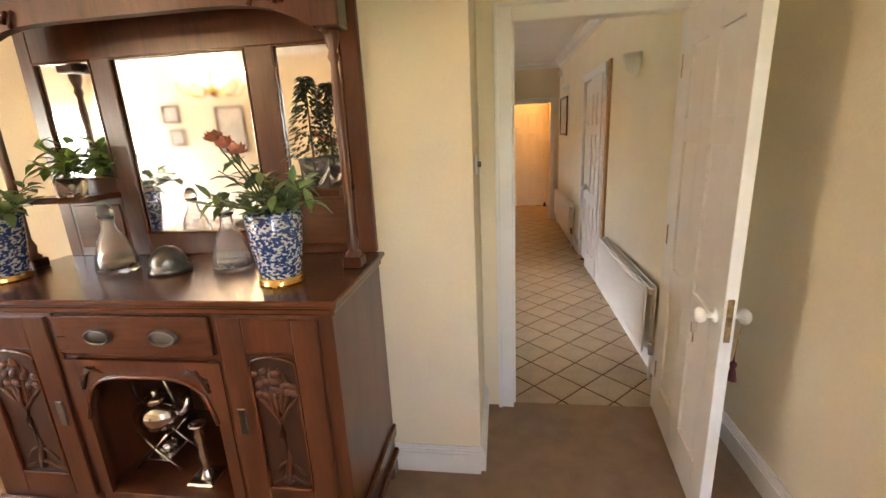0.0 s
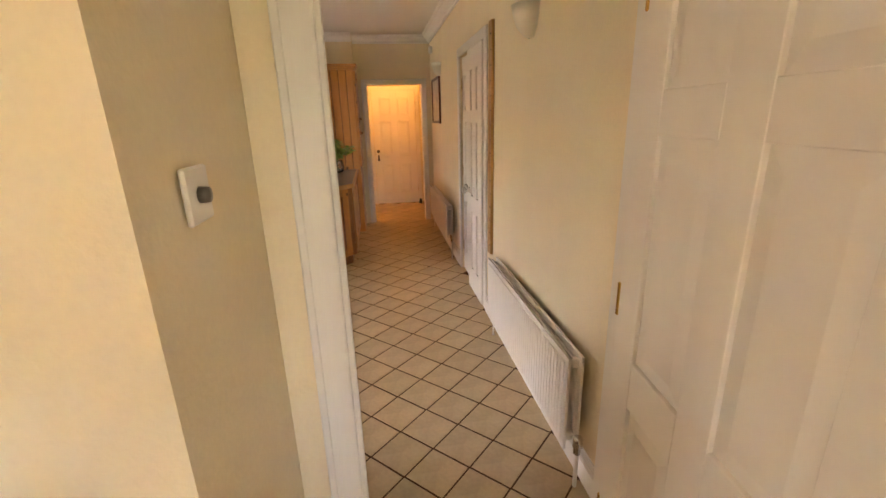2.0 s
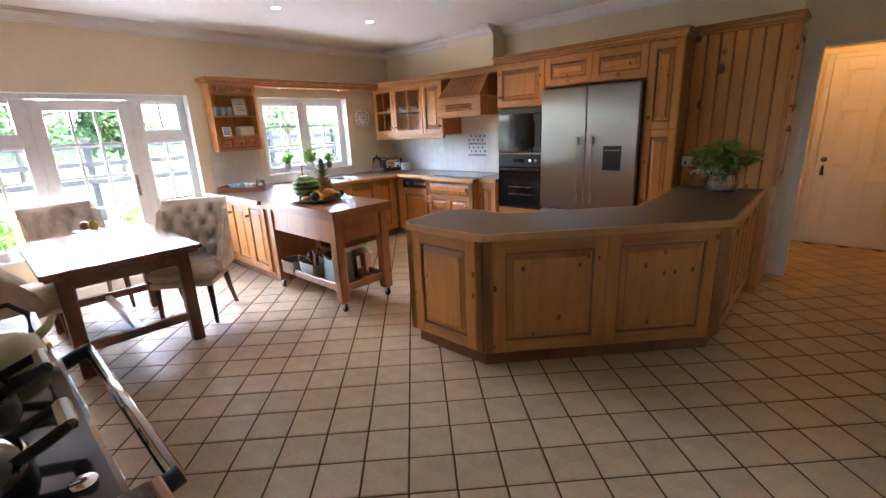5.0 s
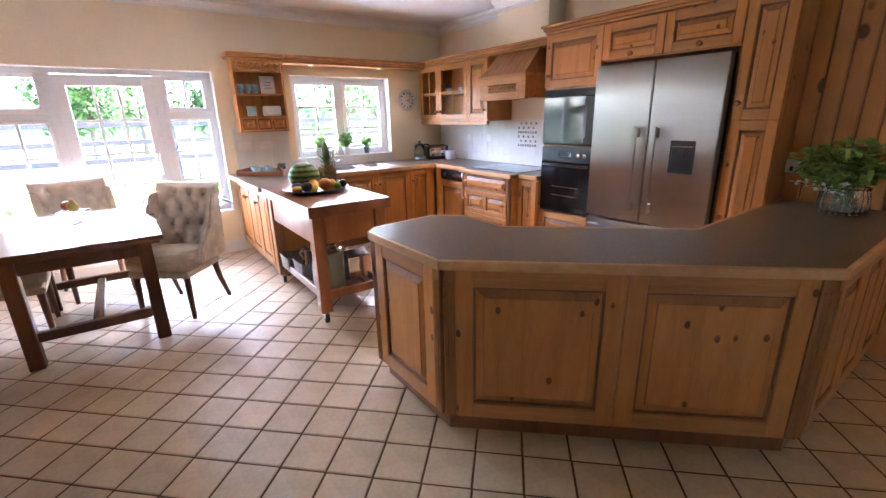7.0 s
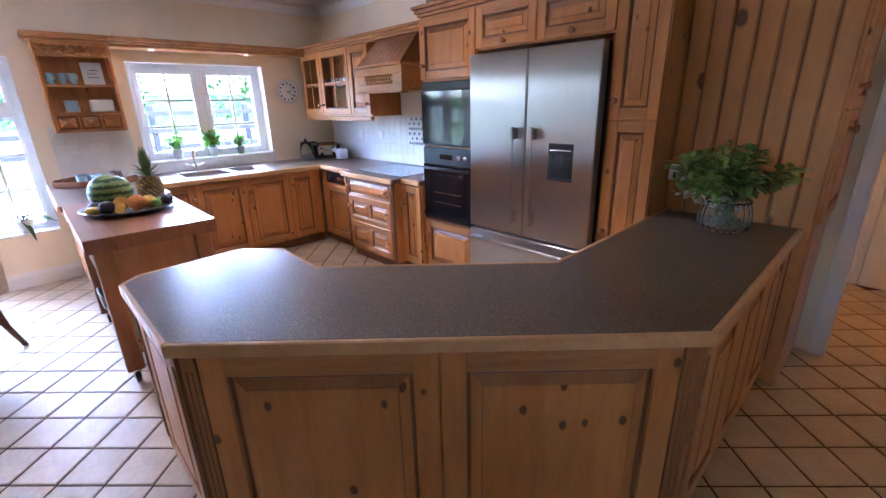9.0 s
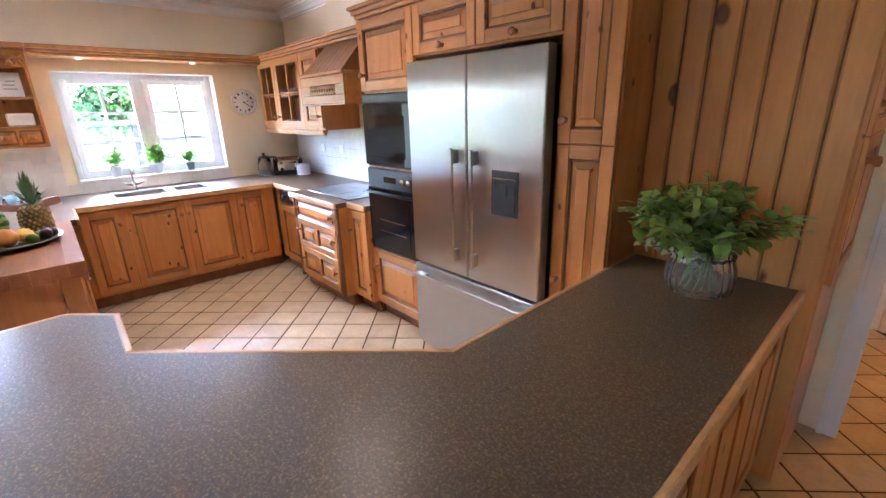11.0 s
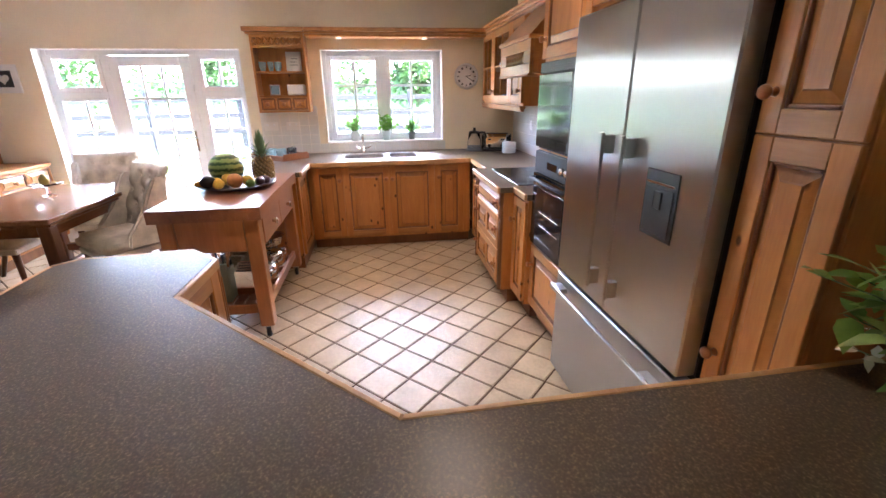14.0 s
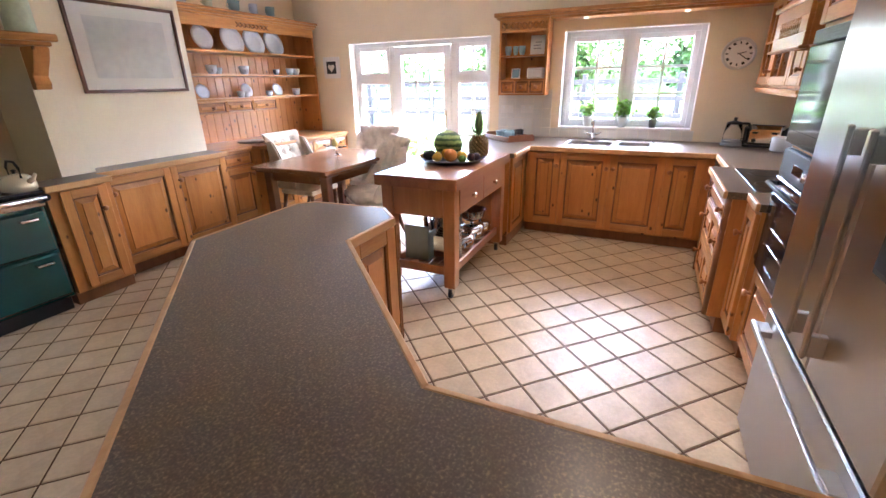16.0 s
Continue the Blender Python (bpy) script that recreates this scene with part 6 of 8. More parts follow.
for a, b, z0, z1 in ((-1.15, -0.565, 1.185, 1.905), (SX0 + 0.06, -1.235, 1.43, 1.905), (-0.455, -0.185, 1.36, 1.905)):
    part("mirror", box(a, BY + 0.012, z0, b, BY + 0.02, z1, 0), MIRROR, sb, "bevelled mirror glass")
    part("mirror_bead", boxes([(a, BY - 0.004, z0, a + 0.008, BY + 0.008, z1), (b - 0.008, BY - 0.004, z0, b, BY + 0.008, z1), (a + 0.008, BY - 0.004, z0, b - 0.008, BY + 0.008, z0 + 0.008), (a + 0.008, BY - 0.004, z1 - 0.008, b - 0.008, BY + 0.008, z1)], 0.002), MAHOGANY_H, sb)
for a, b in ((SX0 + 0.08, -1.25), (-0.445, -0.20)):
    part("small_panel", box(a, BY - 0.008, 1.13, b, BY, 1.32, 0.003), MAHOGANY_H, sb)
    part("bracket_shelf", box(a - 0.02, 1.72, 1.35, b + 0.02, BY, 1.375, 0.004), MAHOGANY_H, sb)
POST = [(0.030, 0), (0.030, 0.05), (0.018, 0.06), (0.022, 0.09), (0.012, 0.12), (0.015, 0.3), (0.017, 0.62), (0.012, 0.70), (0.02, 0.72), (0.014, 0.74), (0.026, 0.78), (0.026, 0.80)]
for x in (SX0 + 0.03, SX1 - 0.03):
    part("column", lathe(POST, (x, 1.70, SZ + 0.046), 14), MAHOGANY, sb, "turned mahogany column")
    part("column_base", box(x - 0.035, 1.665, SZ + 0.0455, x + 0.035, 1.735, SZ + 0.085, 0.005), MAHOGANY, sb)
part("canopy", boxes([(SX0 - 0.03, 1.62, 2.06, SX1 + 0.03, SY1 + 0.015, 2.12), (SX0 - 0.06, 1.58, 2.12, SX1 + 0.06, SY1 + 0.015, 2.16), (SX0 - 0.015, 1.655, 1.895, SX0 + 0.075, 1.745, 2.06), (SX1 - 0.075, 1.655, 1.895, SX1 + 0.015, 1.745, 2.06)], 0.006), MAHOGANY, sb)
bm = bmesh.new()
beam = [(SX0 + 0.075 + (SX1 - SX0 - 0.15) * k / 20, 1.985 - 0.09 * abs(2 * k / 20 - 1) ** 6) for k in range(21)]
for (ax, az), (bx, bz) in zip(beam, beam[1:]):
    f = [bm.verts.new(p) for p in ((ax, 1.66, az), (bx, 1.66, bz), (bx, 1.66, 2.06), (ax, 1.66, 2.06))]
    g_ = [bm.verts.new(v.co + Vector((0, 0.04, 0))) for v in f]
    bm.faces.new(f)
    bm.faces.new(g_[::-1])
    bm.faces.new((f[1], f[0], g_[0], g_[1]))
part("arched_frieze", bm, MAHOGANY, sb)
bm = bmesh.new()
for s in (0, 1):
    for k in range(9):
        x = (SX0 + 0.10 + 0.022 * k) if s == 0 else (SX1 - 0.10 - 0.022 * k)
        add_tube(bm, [(x, 1.655, 1.985 + 0.012 * math.sin(k * 1.3)), (x + 0.012, 1.65, 2.01 + 0.012 * math.sin(k * 2.1)), (x + 0.02, 1.655, 2.03)], 0.008, 5, 0.004)
part("carving", bm, MAHOGANY_H, sb)
# ---- plants and leaves ----
LEAF = material("green_leaf", (0.20, 0.33, 0.07), 0.34, vary=0.45, scale=9, fine=40, bump=0.2)
LEAF_LIGHT = material("bright_herb_leaf", (0.20, 0.40, 0.06), 0.5, vary=0.35, scale=12, bump=0.2)
LEAF_DARK = material("dark_fir_leaf", (0.018, 0.055, 0.02), 0.5, vary=0.4, scale=12, bump=0.2)
TREE_LEAF = material("tree_leaf", (0.045, 0.09, 0.022), 0.6, vary=0.45, scale=1.5, fine=9, bump=0)
BARK = material("grey_brown_bark", (0.13, 0.10, 0.07), 0.9, vary=0.3, scale=8, bump=0.5)
STEM = material("green_stem", (0.10, 0.15, 0.05), 0.6, vary=0.3)
TERRA = material("white_glazed_pot", (0.62, 0.62, 0.60), 0.35, vary=0.05)


def let_light_through(m, amount):
    """Thin leaves pass part of the light that falls on their far side."""
    nt = m.node_tree
    b, out = nt.nodes["Principled BSDF"], nt.nodes["Material Output"]
    tr_, mx = nt.nodes.new("ShaderNodeBsdfTranslucent"), nt.nodes.new("ShaderNodeMixShader")
    nt.links.new(b.inputs["Base Color"].links[0].from_socket, tr_.inputs["Color"])
    mx.inputs[0].default_value = amount
    nt.links.new(b.outputs[0], mx.inputs[1])
    nt.links.new(tr_.outputs[0], mx.inputs[2])
    nt.links.new(mx.outputs[0], out.inputs["Surface"])


LEAF_YOUNG = material("young_yellow_green_leaf", (0.34, 0.44, 0.10), 0.36, vary=0.35, scale=10, fine=40, bump=0.2)
for m_, k_ in ((LEAF, 0.3), (LEAF_YOUNG, 0.35), (LEAF_LIGHT, 0.5), (TREE_LEAF, 0.4)):
    let_light_through(m_, k_)


def add_leaf(bm, at, d, up, length, width, curl=0.25):
    d = d.normalized()
    side = d.cross(up)
    if side.length < 1e-3:
        side = d.cross(Vector((1, 0, 0)))
    side.normalize()
    nrm = side.cross(d)
    pts = []
    for t, w in ((0, 0.0), (0.3, 0.85), (0.6, 1.0), (1.0, 0.0)):
        c = at + d * (length * t) - nrm * (curl * length * t * t)
        pts.append((c + side * (w * width / 2) + nrm * (0.12 * w * width), c, c - side * (w * width / 2) + nrm * (0.12 * w * width)))
    v = [[bm.verts.new(p) for p in row] for row in pts[1:3]]
    a, b = bm.verts.new(pts[0][1]), bm.verts.new(pts[3][1])
    for f in ((a, v[0][0], v[0][1]), (a, v[0][1], v[0][2]), (v[0][0], v[1][0], v[1][1], v[0][1]), (v[0][1], v[1][1], v[1][2], v[0][2]), (v[1][0], b, v[1][1]), (v[1][1], b, v[1][2])):
        bm.faces.new(f).smooth = True


def spray(parent, seed, stems, base, spread, height, leaf, width, per, mat, droop=0.3, r=0.0025):
    """Stems fanning from base, set with leaves."""
    rnd = random.Random(seed)
    sb_, lb = bmesh.new(), bmesh.new()
    for _ in range(stems):
        a, s = rnd.uniform(0, 2 * math.pi), spread * math.sqrt(rnd.uniform(0.02, 1))
        tip = Vector((math.cos(a) * s, math.sin(a) * s, height * rnd.uniform(0.6, 1.0) * (1 - 0.35 * (s / spread) ** 2)))
        b = Vector((rnd.uniform(-0.02, 0.02), rnd.uniform(-0.02, 0.02), 0))
        pts = [base + b + Vector((tip.x * t ** 1.4, tip.y * t ** 1.4, tip.z * (t - droop * (t - t * t) * -0.6) - droop * 0.35 * s * t * t)) for t in (0, 0.3, 0.55, 0.78, 1)]
        add_tube(sb_, pts, r, 5, r * 0.5)
        for k in range(per):
            t = 0.25 + 0.75 * (k + rnd.random() * 0.6) / per
            i = min(3, int(t * 4))
            p = pts[i].lerp(pts[i + 1], min(1, t * 4 - i))
            out = Vector((rnd.uniform(-1, 1), rnd.uniform(-1, 1), rnd.uniform(-0.35, 0.75))) + Vector((tip.x, tip.y, 0)) * 1.2
            add_leaf(lb, p, out, Vector((rnd.uniform(-0.3, 0.3), rnd.uniform(-0.3, 0.3), 1)), leaf * rnd.uniform(0.6, 1.2), width * rnd.uniform(0.7, 1.2), rnd.uniform(0, 0.5))
    part("stems", sb_, STEM, parent)
    part("leaves", lb, mat, parent)


# glass vase of foliage on the island
gv = thing("vase", "squat ribbed glass vase of green foliage on the island", "vase", pose(-0.005, 7.12, WT + 0.001))
prof = [(0.0, 0.0), (0.085, 0.0), (0.103, 0.012), (0.112, 0.05), (0.108, 0.10), (0.098, 0.135), (0.102, 0.15), (0.096, 0.15), (0.091, 0.135), (0.100, 0.10), (0.104, 0.05), (0.095, 0.02), (0.0, 0.014)]
bm = lathe(prof, seg=80)
for v in bm.verts:
    a = math.atan2(v.co.y, v.co.x)
    k = 1 + 0.03 * math.cos(a * 20)
    v.co.x, v.co.y = v.co.x * k, v.co.y * k
VASE_GLASS = glass("vase_glass", (1, 1, 1), 0.0, 1.28)
VASE_GLASS.node_tree.nodes["Principled BSDF"].inputs["Transmission Weight"].default_value = 0.97
part("bowl", bm, VASE_GLASS, gv, "clear ribbed glass").visible_shadow = False
spray(gv, 3, 44, Vector((0, 0, 0.10)), 0.27, 0.35, 0.072, 0.036, 16, LEAF, 0.45)
spray(gv, 14, 26, Vector((0, 0, 0.11)), 0.29, 0.36, 0.066, 0.030, 13, LEAF_YOUNG, 0.6)
bm = bmesh.new()
for k in range(14):
    a = 2.4 * k
    add_tube(bm, [(0.06 * math.cos(a), 0.06 * math.sin(a), 0.02), (0.03 * math.cos(a + 1), 0.03 * math.sin(a + 1), 0.14)], 0.003, 5)
part("cut_stems", bm, STEM, gv)
spray(gv, 8, 9, Vector((0, 0, 0.05)), 0.31, 0.26, 0.032, 0.022, 16, material("cream_blossom", (0.74, 0.70, 0.55), 0.7, vary=0.15), 0.6)

# herbs on the window sill
for y, s, mt_ in ((5.93, 1.0, TERRA), (6.28, 0.95, TERRA), (6.57, 0.8, PEWTER)):
    p = thing("potted_herb", "bright green herb in a small pot on the window sill", "pot plant", pose(XW - 0.05, y, KW[2] + 0.025), "herbs on the window sill")
    part("pot", lathe([(0, 0), (0.036 * s, 0), (0.05 * s, 0.09 * s), (0.054 * s, 0.092 * s), (0.054 * s, 0.105 * s), (0.047 * s, 0.105 * s), (0.045 * s, 0.09 * s), (0, 0.088 * s)], seg=20), mt_, p)
    spray(p, int(y * 100), 22, Vector((0, 0, 0.08 * s)), 0.13 * s, 0.25 * s, 0.055 * s, 0.042 * s, 8, LEAF_LIGHT, 0.3, 0.0018)
p = thing("potted_orchid", "drooping green orchid in a pale pot on the low sill", "pot plant", pose(XW - 0.04, 4.62, 0.486))
part("pot", lathe([(0, 0), (0.045, 0), (0.06, 0.10), (0.063, 0.11), (0.055, 0.11), (0.052, 0.095), (0, 0.09)], seg=20), TERRA, p)
spray(p, 77, 9, Vector((0, 0, 0.09)), 0.10, 0.17, 0.21, 0.070, 1, material("dark_orchid_leaf", (0.045, 0.10, 0.03), 0.35, vary=0.3, scale=10), 0.8, 0.004)
p = thing("potted_herb", "small green plant in a pale pot on the low sill", "pot plant", pose(XW - 0.04, 3.1, 0.486), "herbs on the window sill")
part("pot", lathe([(0, 0), (0.04, 0), (0.055, 0.09), (0.05, 0.09), (0, 0.08)], seg=20), TERRA, p)
spray(p, 78, 12, Vector((0, 0, 0.07)), 0.10, 0.2, 0.08, 0.02, 3, LEAF_LIGHT, 0.4, 0.002)

# ---- fruit on the trolley ----
ft = thing("fruit_platter", "wide pewter platter lying on the chopping block", "platter", pose(-2.86, 5.17, 0.881))
part("dish", lathe([(0, 0), (0.17, 0), (0.19, 0.006), (0.245, 0.022), (0.262, 0.026), (0.262, 0.03), (0.24, 0.028), (0.185, 0.012), (0, 0.01)], seg=40), PEWTER, ft)


def fruit(name, label, x, y, z, r, color, scale=(1, 1, 1), rough=0.45, rz=0):
    m = material(name + "_skin", color, rough, vary=0.18, scale=30, fine=220, bump=0.2, dist=0.001)
    return single(name, ball(r, (0, 0, 0), scale, 18), m, label, "fruit", pose(-2.86 + x, 5.17 + y, 0.881 + z, 0, 0, rz), "fruit on the platter")


def striped(name, c1, c2):
    m = bpy.data.materials.new(name)
    m.use_nodes = True
    nt = m.node_tree
    b = nt.nodes["Principled BSDF"]
    co, w, r = nt.nodes.new("ShaderNodeTexCoord"), nt.nodes.new("ShaderNodeTexWave"), nt.nodes.new("ShaderNodeValToRGB")
    w.bands_direction = "Z"
    w.inputs["Scale"].default_value, w.inputs["Distortion"].default_value, w.inputs["Detail"].default_value, w.inputs["Detail Scale"].default_value = 7.5, 3.0, 3, 6
    nt.links.new(co.outputs["Object"], w.inputs["Vector"])
    nt.links.new(w.outputs["Fac"], r.inputs[0])
    r.color_ramp.elements[0].color, r.color_ramp.elements[1].color = (*c1, 1), (*c2, 1)
    r.color_ramp.elements[0].position, r.color_ramp.elements[1].position = 0.25, 0.6
    nt.links.new(r.outputs[0], b.inputs["Base Color"])
    b.inputs["Roughness"].default_value = 0.35
    return m


single("watermelon", ball(0.108, (0, 0, 0), (1.15, 1, 1), 26), striped("watermelon_rind", (0.025, 0.085, 0.02), (0.28, 0.40, 0.12)), "striped green watermelon on the fruit platter", "fruit", pose(-2.92, 5.10, 0.881 + 0.120, 0, 0, 68), "fruit on the platter")
pa = thing("pineapple", "ripe pineapple with a leafy crown on the platter", "fruit", pose(-3.00, 5.33, 0.89), "fruit on the platter")
bm = bmesh.new()
for k in range(150):
    t = (k + 0.5) / 150
    a, z = k * 2.39996, 0.005 + 0.17 * t
    r = 0.072 * math.sqrt(max(0.05, 1 - (2 * t - 0.95) ** 4 * 0.75))
    c = Vector((r * math.cos(a), r * math.sin(a), z))
    o = Vector((math.cos(a), math.sin(a), 0))
    s_ = o.cross(Vector((0, 0, 1)))
    q = 0.0125
    vs = [bm.verts.new(c + s_ * q), bm.verts.new(c + Vector((0, 0, q))), bm.verts.new(c - s_ * q), bm.verts.new(c - Vector((0, 0, q)))]
    tip = bm.verts.new(c + o * 0.011)
    for i in range(4):
        bm.faces.new((vs[i], vs[(i + 1) % 4], tip))
part("skin", bm, material("pineapple_skin", (0.42, 0.25, 0.07), 0.6, vary=0.35, scale=40), pa)
part("core", ball(0.07, (0, 0, 0.09), (1, 1, 1.25), 16), material("pineapple_core", (0.22, 0.14, 0.04), 0.7), pa)
bm = bmesh.new()
rnd = random.Random(5)
for k in range(46):
    a, t = k * 2.39996, k / 46
    d = Vector((math.cos(a) * (1.0 - 0.85 * t), math.sin(a) * (1.0 - 0.85 * t), 0.55 + 1.4 * t))
    add_leaf(bm, Vector((math.cos(a) * 0.015, math.sin(a) * 0.015, 0.165 + 0.05 * t)), d, Vector((0, 0, 1)), 0.06 + 0.11 * t, 0.024, -0.12 if t > 0.5 else 0.3)
part("crown", bm, material("pineapple_leaf", (0.14, 0.22, 0.08), 0.5, vary=0.3), pa)
OR, YE = (0.72, 0.26, 0.05), (0.78, 0.46, 0.06)
for nm, lb, x, y, r, c, s in (("orange", "ripe orange grapefruit on the platter", 0.12, 0.03, 0.052, OR, (1, 1, 0.95)), ("orange", "yellow orange on the platter", 0.03, -0.04, 0.045, YE, (1, 1, 1)), ("orange", "yellow orange on the platter", 0.07, 0.10, 0.04, YE, (1.1, 1, 1)),
                              ("lemon", "yellow lemon on the platter", 0.15, -0.07, 0.033, YE, (1.25, 1, 1)), ("lemon", "yellow lemon on the platter", 0.09, -0.10, 0.034, YE, (1.2, 1, 1)), ("avocado", "dark ripe avocado on the platter", 0.16, -0.13, 0.042, (0.02, 0.018, 0.02), (1.3, 1, 0.95)), ("avocado", "dark ripe avocado on the platter", 0.06, -0.17, 0.04, (0.025, 0.03, 0.02), (1.3, 1, 0.95)),
                              ("lime", "green lime on the platter", 0.13, 0.13, 0.028, (0.16, 0.26, 0.03), (1.1, 1, 1)), ("lime", "green lime on the platter", 0.06, 0.17, 0.028, (0.14, 0.24, 0.03), (1.1, 1, 1)), ("plum", "dark purple plum on the platter", 0.00, 0.19, 0.03, (0.035, 0.008, 0.015), (1, 1, 1)), ("plum", "dark purple plum on the platter", 0.10, 0.19, 0.03, (0.035, 0.008, 0.015), (1, 1, 1)), ("plum", "dark purple plum on the platter", 0.05, 0.215, 0.028, (0.04, 0.01, 0.015), (1, 1, 1)), ("banana", "yellow banana end on the platter", 0.11, -0.19, 0.026, YE, (1.9, 0.9, 0.9))):
    fruit(nm, lb, x, y, r * s[2] + 0.012 + (0.01 if math.hypot(x, y) > 0.19 else 0), r, c, s, rz=x * 900)

# ---- things on the trolley's shelf ----
SH = 0.193
BASKET = material("grey_wicker", (0.28, 0.22, 0.16), 0.8, vary=0.3, scale=30)


def basket(label, x, y, w, d, h):
    b = thing("basket", label, "basket", pose(x, y, SH), "baskets on the trolley")
    bm = bmesh.new()
    rows = int(h / 0.014)
    for k in range(rows):
        f = 1 + 0.1 * k / rows
        pts = []
        for i in range(41):
            a = 2 * math.pi * i / 40
            sx, sy = math.cos(a), math.sin(a)
            q = 1 / max(abs(sx), abs(sy)) ** 0.75
            wob = 0.004 * math.sin(i * math.pi + k * math.pi) if i % 2 else 0
            pts.append((sx * q * (w / 2) * f * 0.9 + wob, sy * q * (d / 2) * f * 0.9 + wob, 0.008 + 0.014 * k))
        add_tube(bm, pts, 0.0075, 5)
    part("weave", bm, BASKET, b)
    part("floor", box(-w * 0.42, -d * 0.42, 0.001, w * 0.42, d * 0.42, 0.01, 0.002), BASKET, b)
    return b


basket("low wicker basket of oddments on the trolley shelf", -3.12, 5.0, 0.24, 0.2, 0.12)
basket("wicker basket holding utensils on the trolley shelf", -2.80, 5.02, 0.26, 0.2, 0.15)
for k in range(10):
    rn = random.Random(k)
    single("kitchen_utensil", tube([(-2.87 + 0.016 * k, 5.0 + rn.uniform(-0.05, 0.05), SH + 0.012), (-2.90 + 0.02 * k + rn.uniform(-0.04, 0.04), 5.02 + rn.uniform(-0.06, 0.06), SH + rn.uniform(0.2, 0.27))], 0.008, 6, 0.014), [BLACKPLASTIC, CHROME, CARTWOOD][k % 3], "long handled kitchen utensil standing in the basket", "utensil", group="utensils in the basket")
single("storage_box", boxes([(-2.42, 4.96, SH, -2.40, 5.16, SH + 0.27), (-2.54, 4.96, SH, -2.42, 4.975, SH + 0.22), (-2.54, 5.145, SH, -2.42, 5.16, SH + 0.22), (-2.56, 4.96, SH, -2.54, 5.16, SH + 0.18), (-2.54, 4.975, SH, -2.42, 5.145, SH + 0.01)], 0.003), material("sage_green_card", (0.27, 0.33, 0.29), 0.7, vary=0.05), "sage green magazine box on the trolley shelf", "box")
for k in range(5):
    single("book", box(-2.535 + 0.022 * k, 4.99, SH + 0.011, -2.517 + 0.022 * k, 5.13, SH + 0.2 + 0.01 * (k % 3), 0.003), [WHITE, BLACKPLASTIC, FABRIC][k % 3], "thin book standing in the magazine box", "book", group="books in the box")
for x, y, r, h in ((-2.72, 5.3, 0.095, 0.12), (-2.94, 5.3, 0.1, 0.14), (-3.14, 5.3, 0.085, 0.11)):
    p = thing("saucepan", "stainless steel saucepan with lid on the trolley shelf", "saucepan", pose(x, y, SH), "pans on the trolley")
    part("body", lathe([(0, 0), (r, 0), (r + 0.003, 0.006), (r + 0.003, h), (r - 0.002, h), (r - 0.004, 0.01), (0, 0.006)], seg=28), CHROME, p)
    part("lid", lathe([(0, h + 0.025), (0.012, h + 0.025), (0.02, h + 0.045), (0, h + 0.05)], seg=14), CHROME, p)
    part("lid_plate", lathe([(r + 0.005, h), (r + 0.005, h + 0.004), (r * 0.6, h + 0.02), (0, h + 0.025)], seg=28), CHROME, p)
    part("handle", tube([(r, 0, h * 0.7), (r + 0.05, 0, h * 0.75), (r + 0.05, 0.05, h * 0.75), (r * 0.9, 0.055, h * 0.7)], 0.005, 6), CHROME, p)
single("colander", lathe([(0, 0.0), (0.06, 0), (0.1, 0.03), (0.115, 0.09), (0.125, 0.092), (0.112, 0.088), (0.096, 0.032), (0, 0.006)], (-2.94, 5.3, SH + 0.195), 28), CHROME, "shiny steel colander stacked on a saucepan", "colander")
for k in range(5):
    single("baking_tray", box(-2.50 + 0.022 * k, 5.20, SH, -2.492 + 0.022 * k, 5.39, SH + 0.25 - 0.01 * k, 0.002), CHROME, "steel baking tray standing on edge on the trolley", "baking tray", group="baking trays on the trolley")

# ---- on the worktops ----
kt = thing("electric_kettle", "clear glass electric kettle with black handle on the worktop", "kettle", pose(-4.50, 7.25, WT + 0.001))
part("base", lathe([(0, 0), (0.085, 0), (0.085, 0.02), (0.075, 0.026), (0, 0.026)], seg=24), STEEL, kt)
part("jug", lathe([(0.0, 0.027), (0.078, 0.027), (0.075, 0.10), (0.062, 0.19), (0.058, 0.19), (0.071, 0.10), (0.074, 0.032), (0, 0.032)], seg=28), GLASS, kt)
part("band", lathe([(0.078, 0.026), (0.079, 0.05), (0.077, 0.05), (0.076, 0.026)], seg=28, ring=True), STEEL, kt)
part("lid", lathe([(0, 0.19), (0.063, 0.19), (0.062, 0.205), (0.03, 0.215), (0.012, 0.22), (0.016, 0.245), (0, 0.25)], seg=24), BLACKPLASTIC, kt)
part("handle", tube([(0.03, 0.055, 0.20), (0.06, 0.10, 0.20), (0.07, 0.12, 0.15), (0.065, 0.11, 0.06), (0.05, 0.075, 0.04)], 0.012, 8), BLACKPLASTIC, kt)
ts = thing("toaster", "polished steel four-slot toaster with black ends on the worktop", "toaster", pose(-4.47, 7.50, WT + 0.001, 0, 0, 70))
part("body", box(-0.14, -0.09, 0.012, 0.14, 0.09, 0.185, 0.03), CHROME, ts)
part("foot_frame", box(-0.15, -0.095, 0.0, 0.15, 0.095, 0.02, 0.006), BLACKPLASTIC, ts)
for s in (-1, 1):
    part("end_cap", box(s * 0.138, -0.088, 0.012, s * 0.158, 0.088, 0.178, 0.012), BLACKPLASTIC, ts)
for y in (-0.045, 0.015):
    part("slot", box(-0.12, y, 0.182, 0.12, y + 0.028, 0.1865, 0), BLACKPLASTIC, ts)
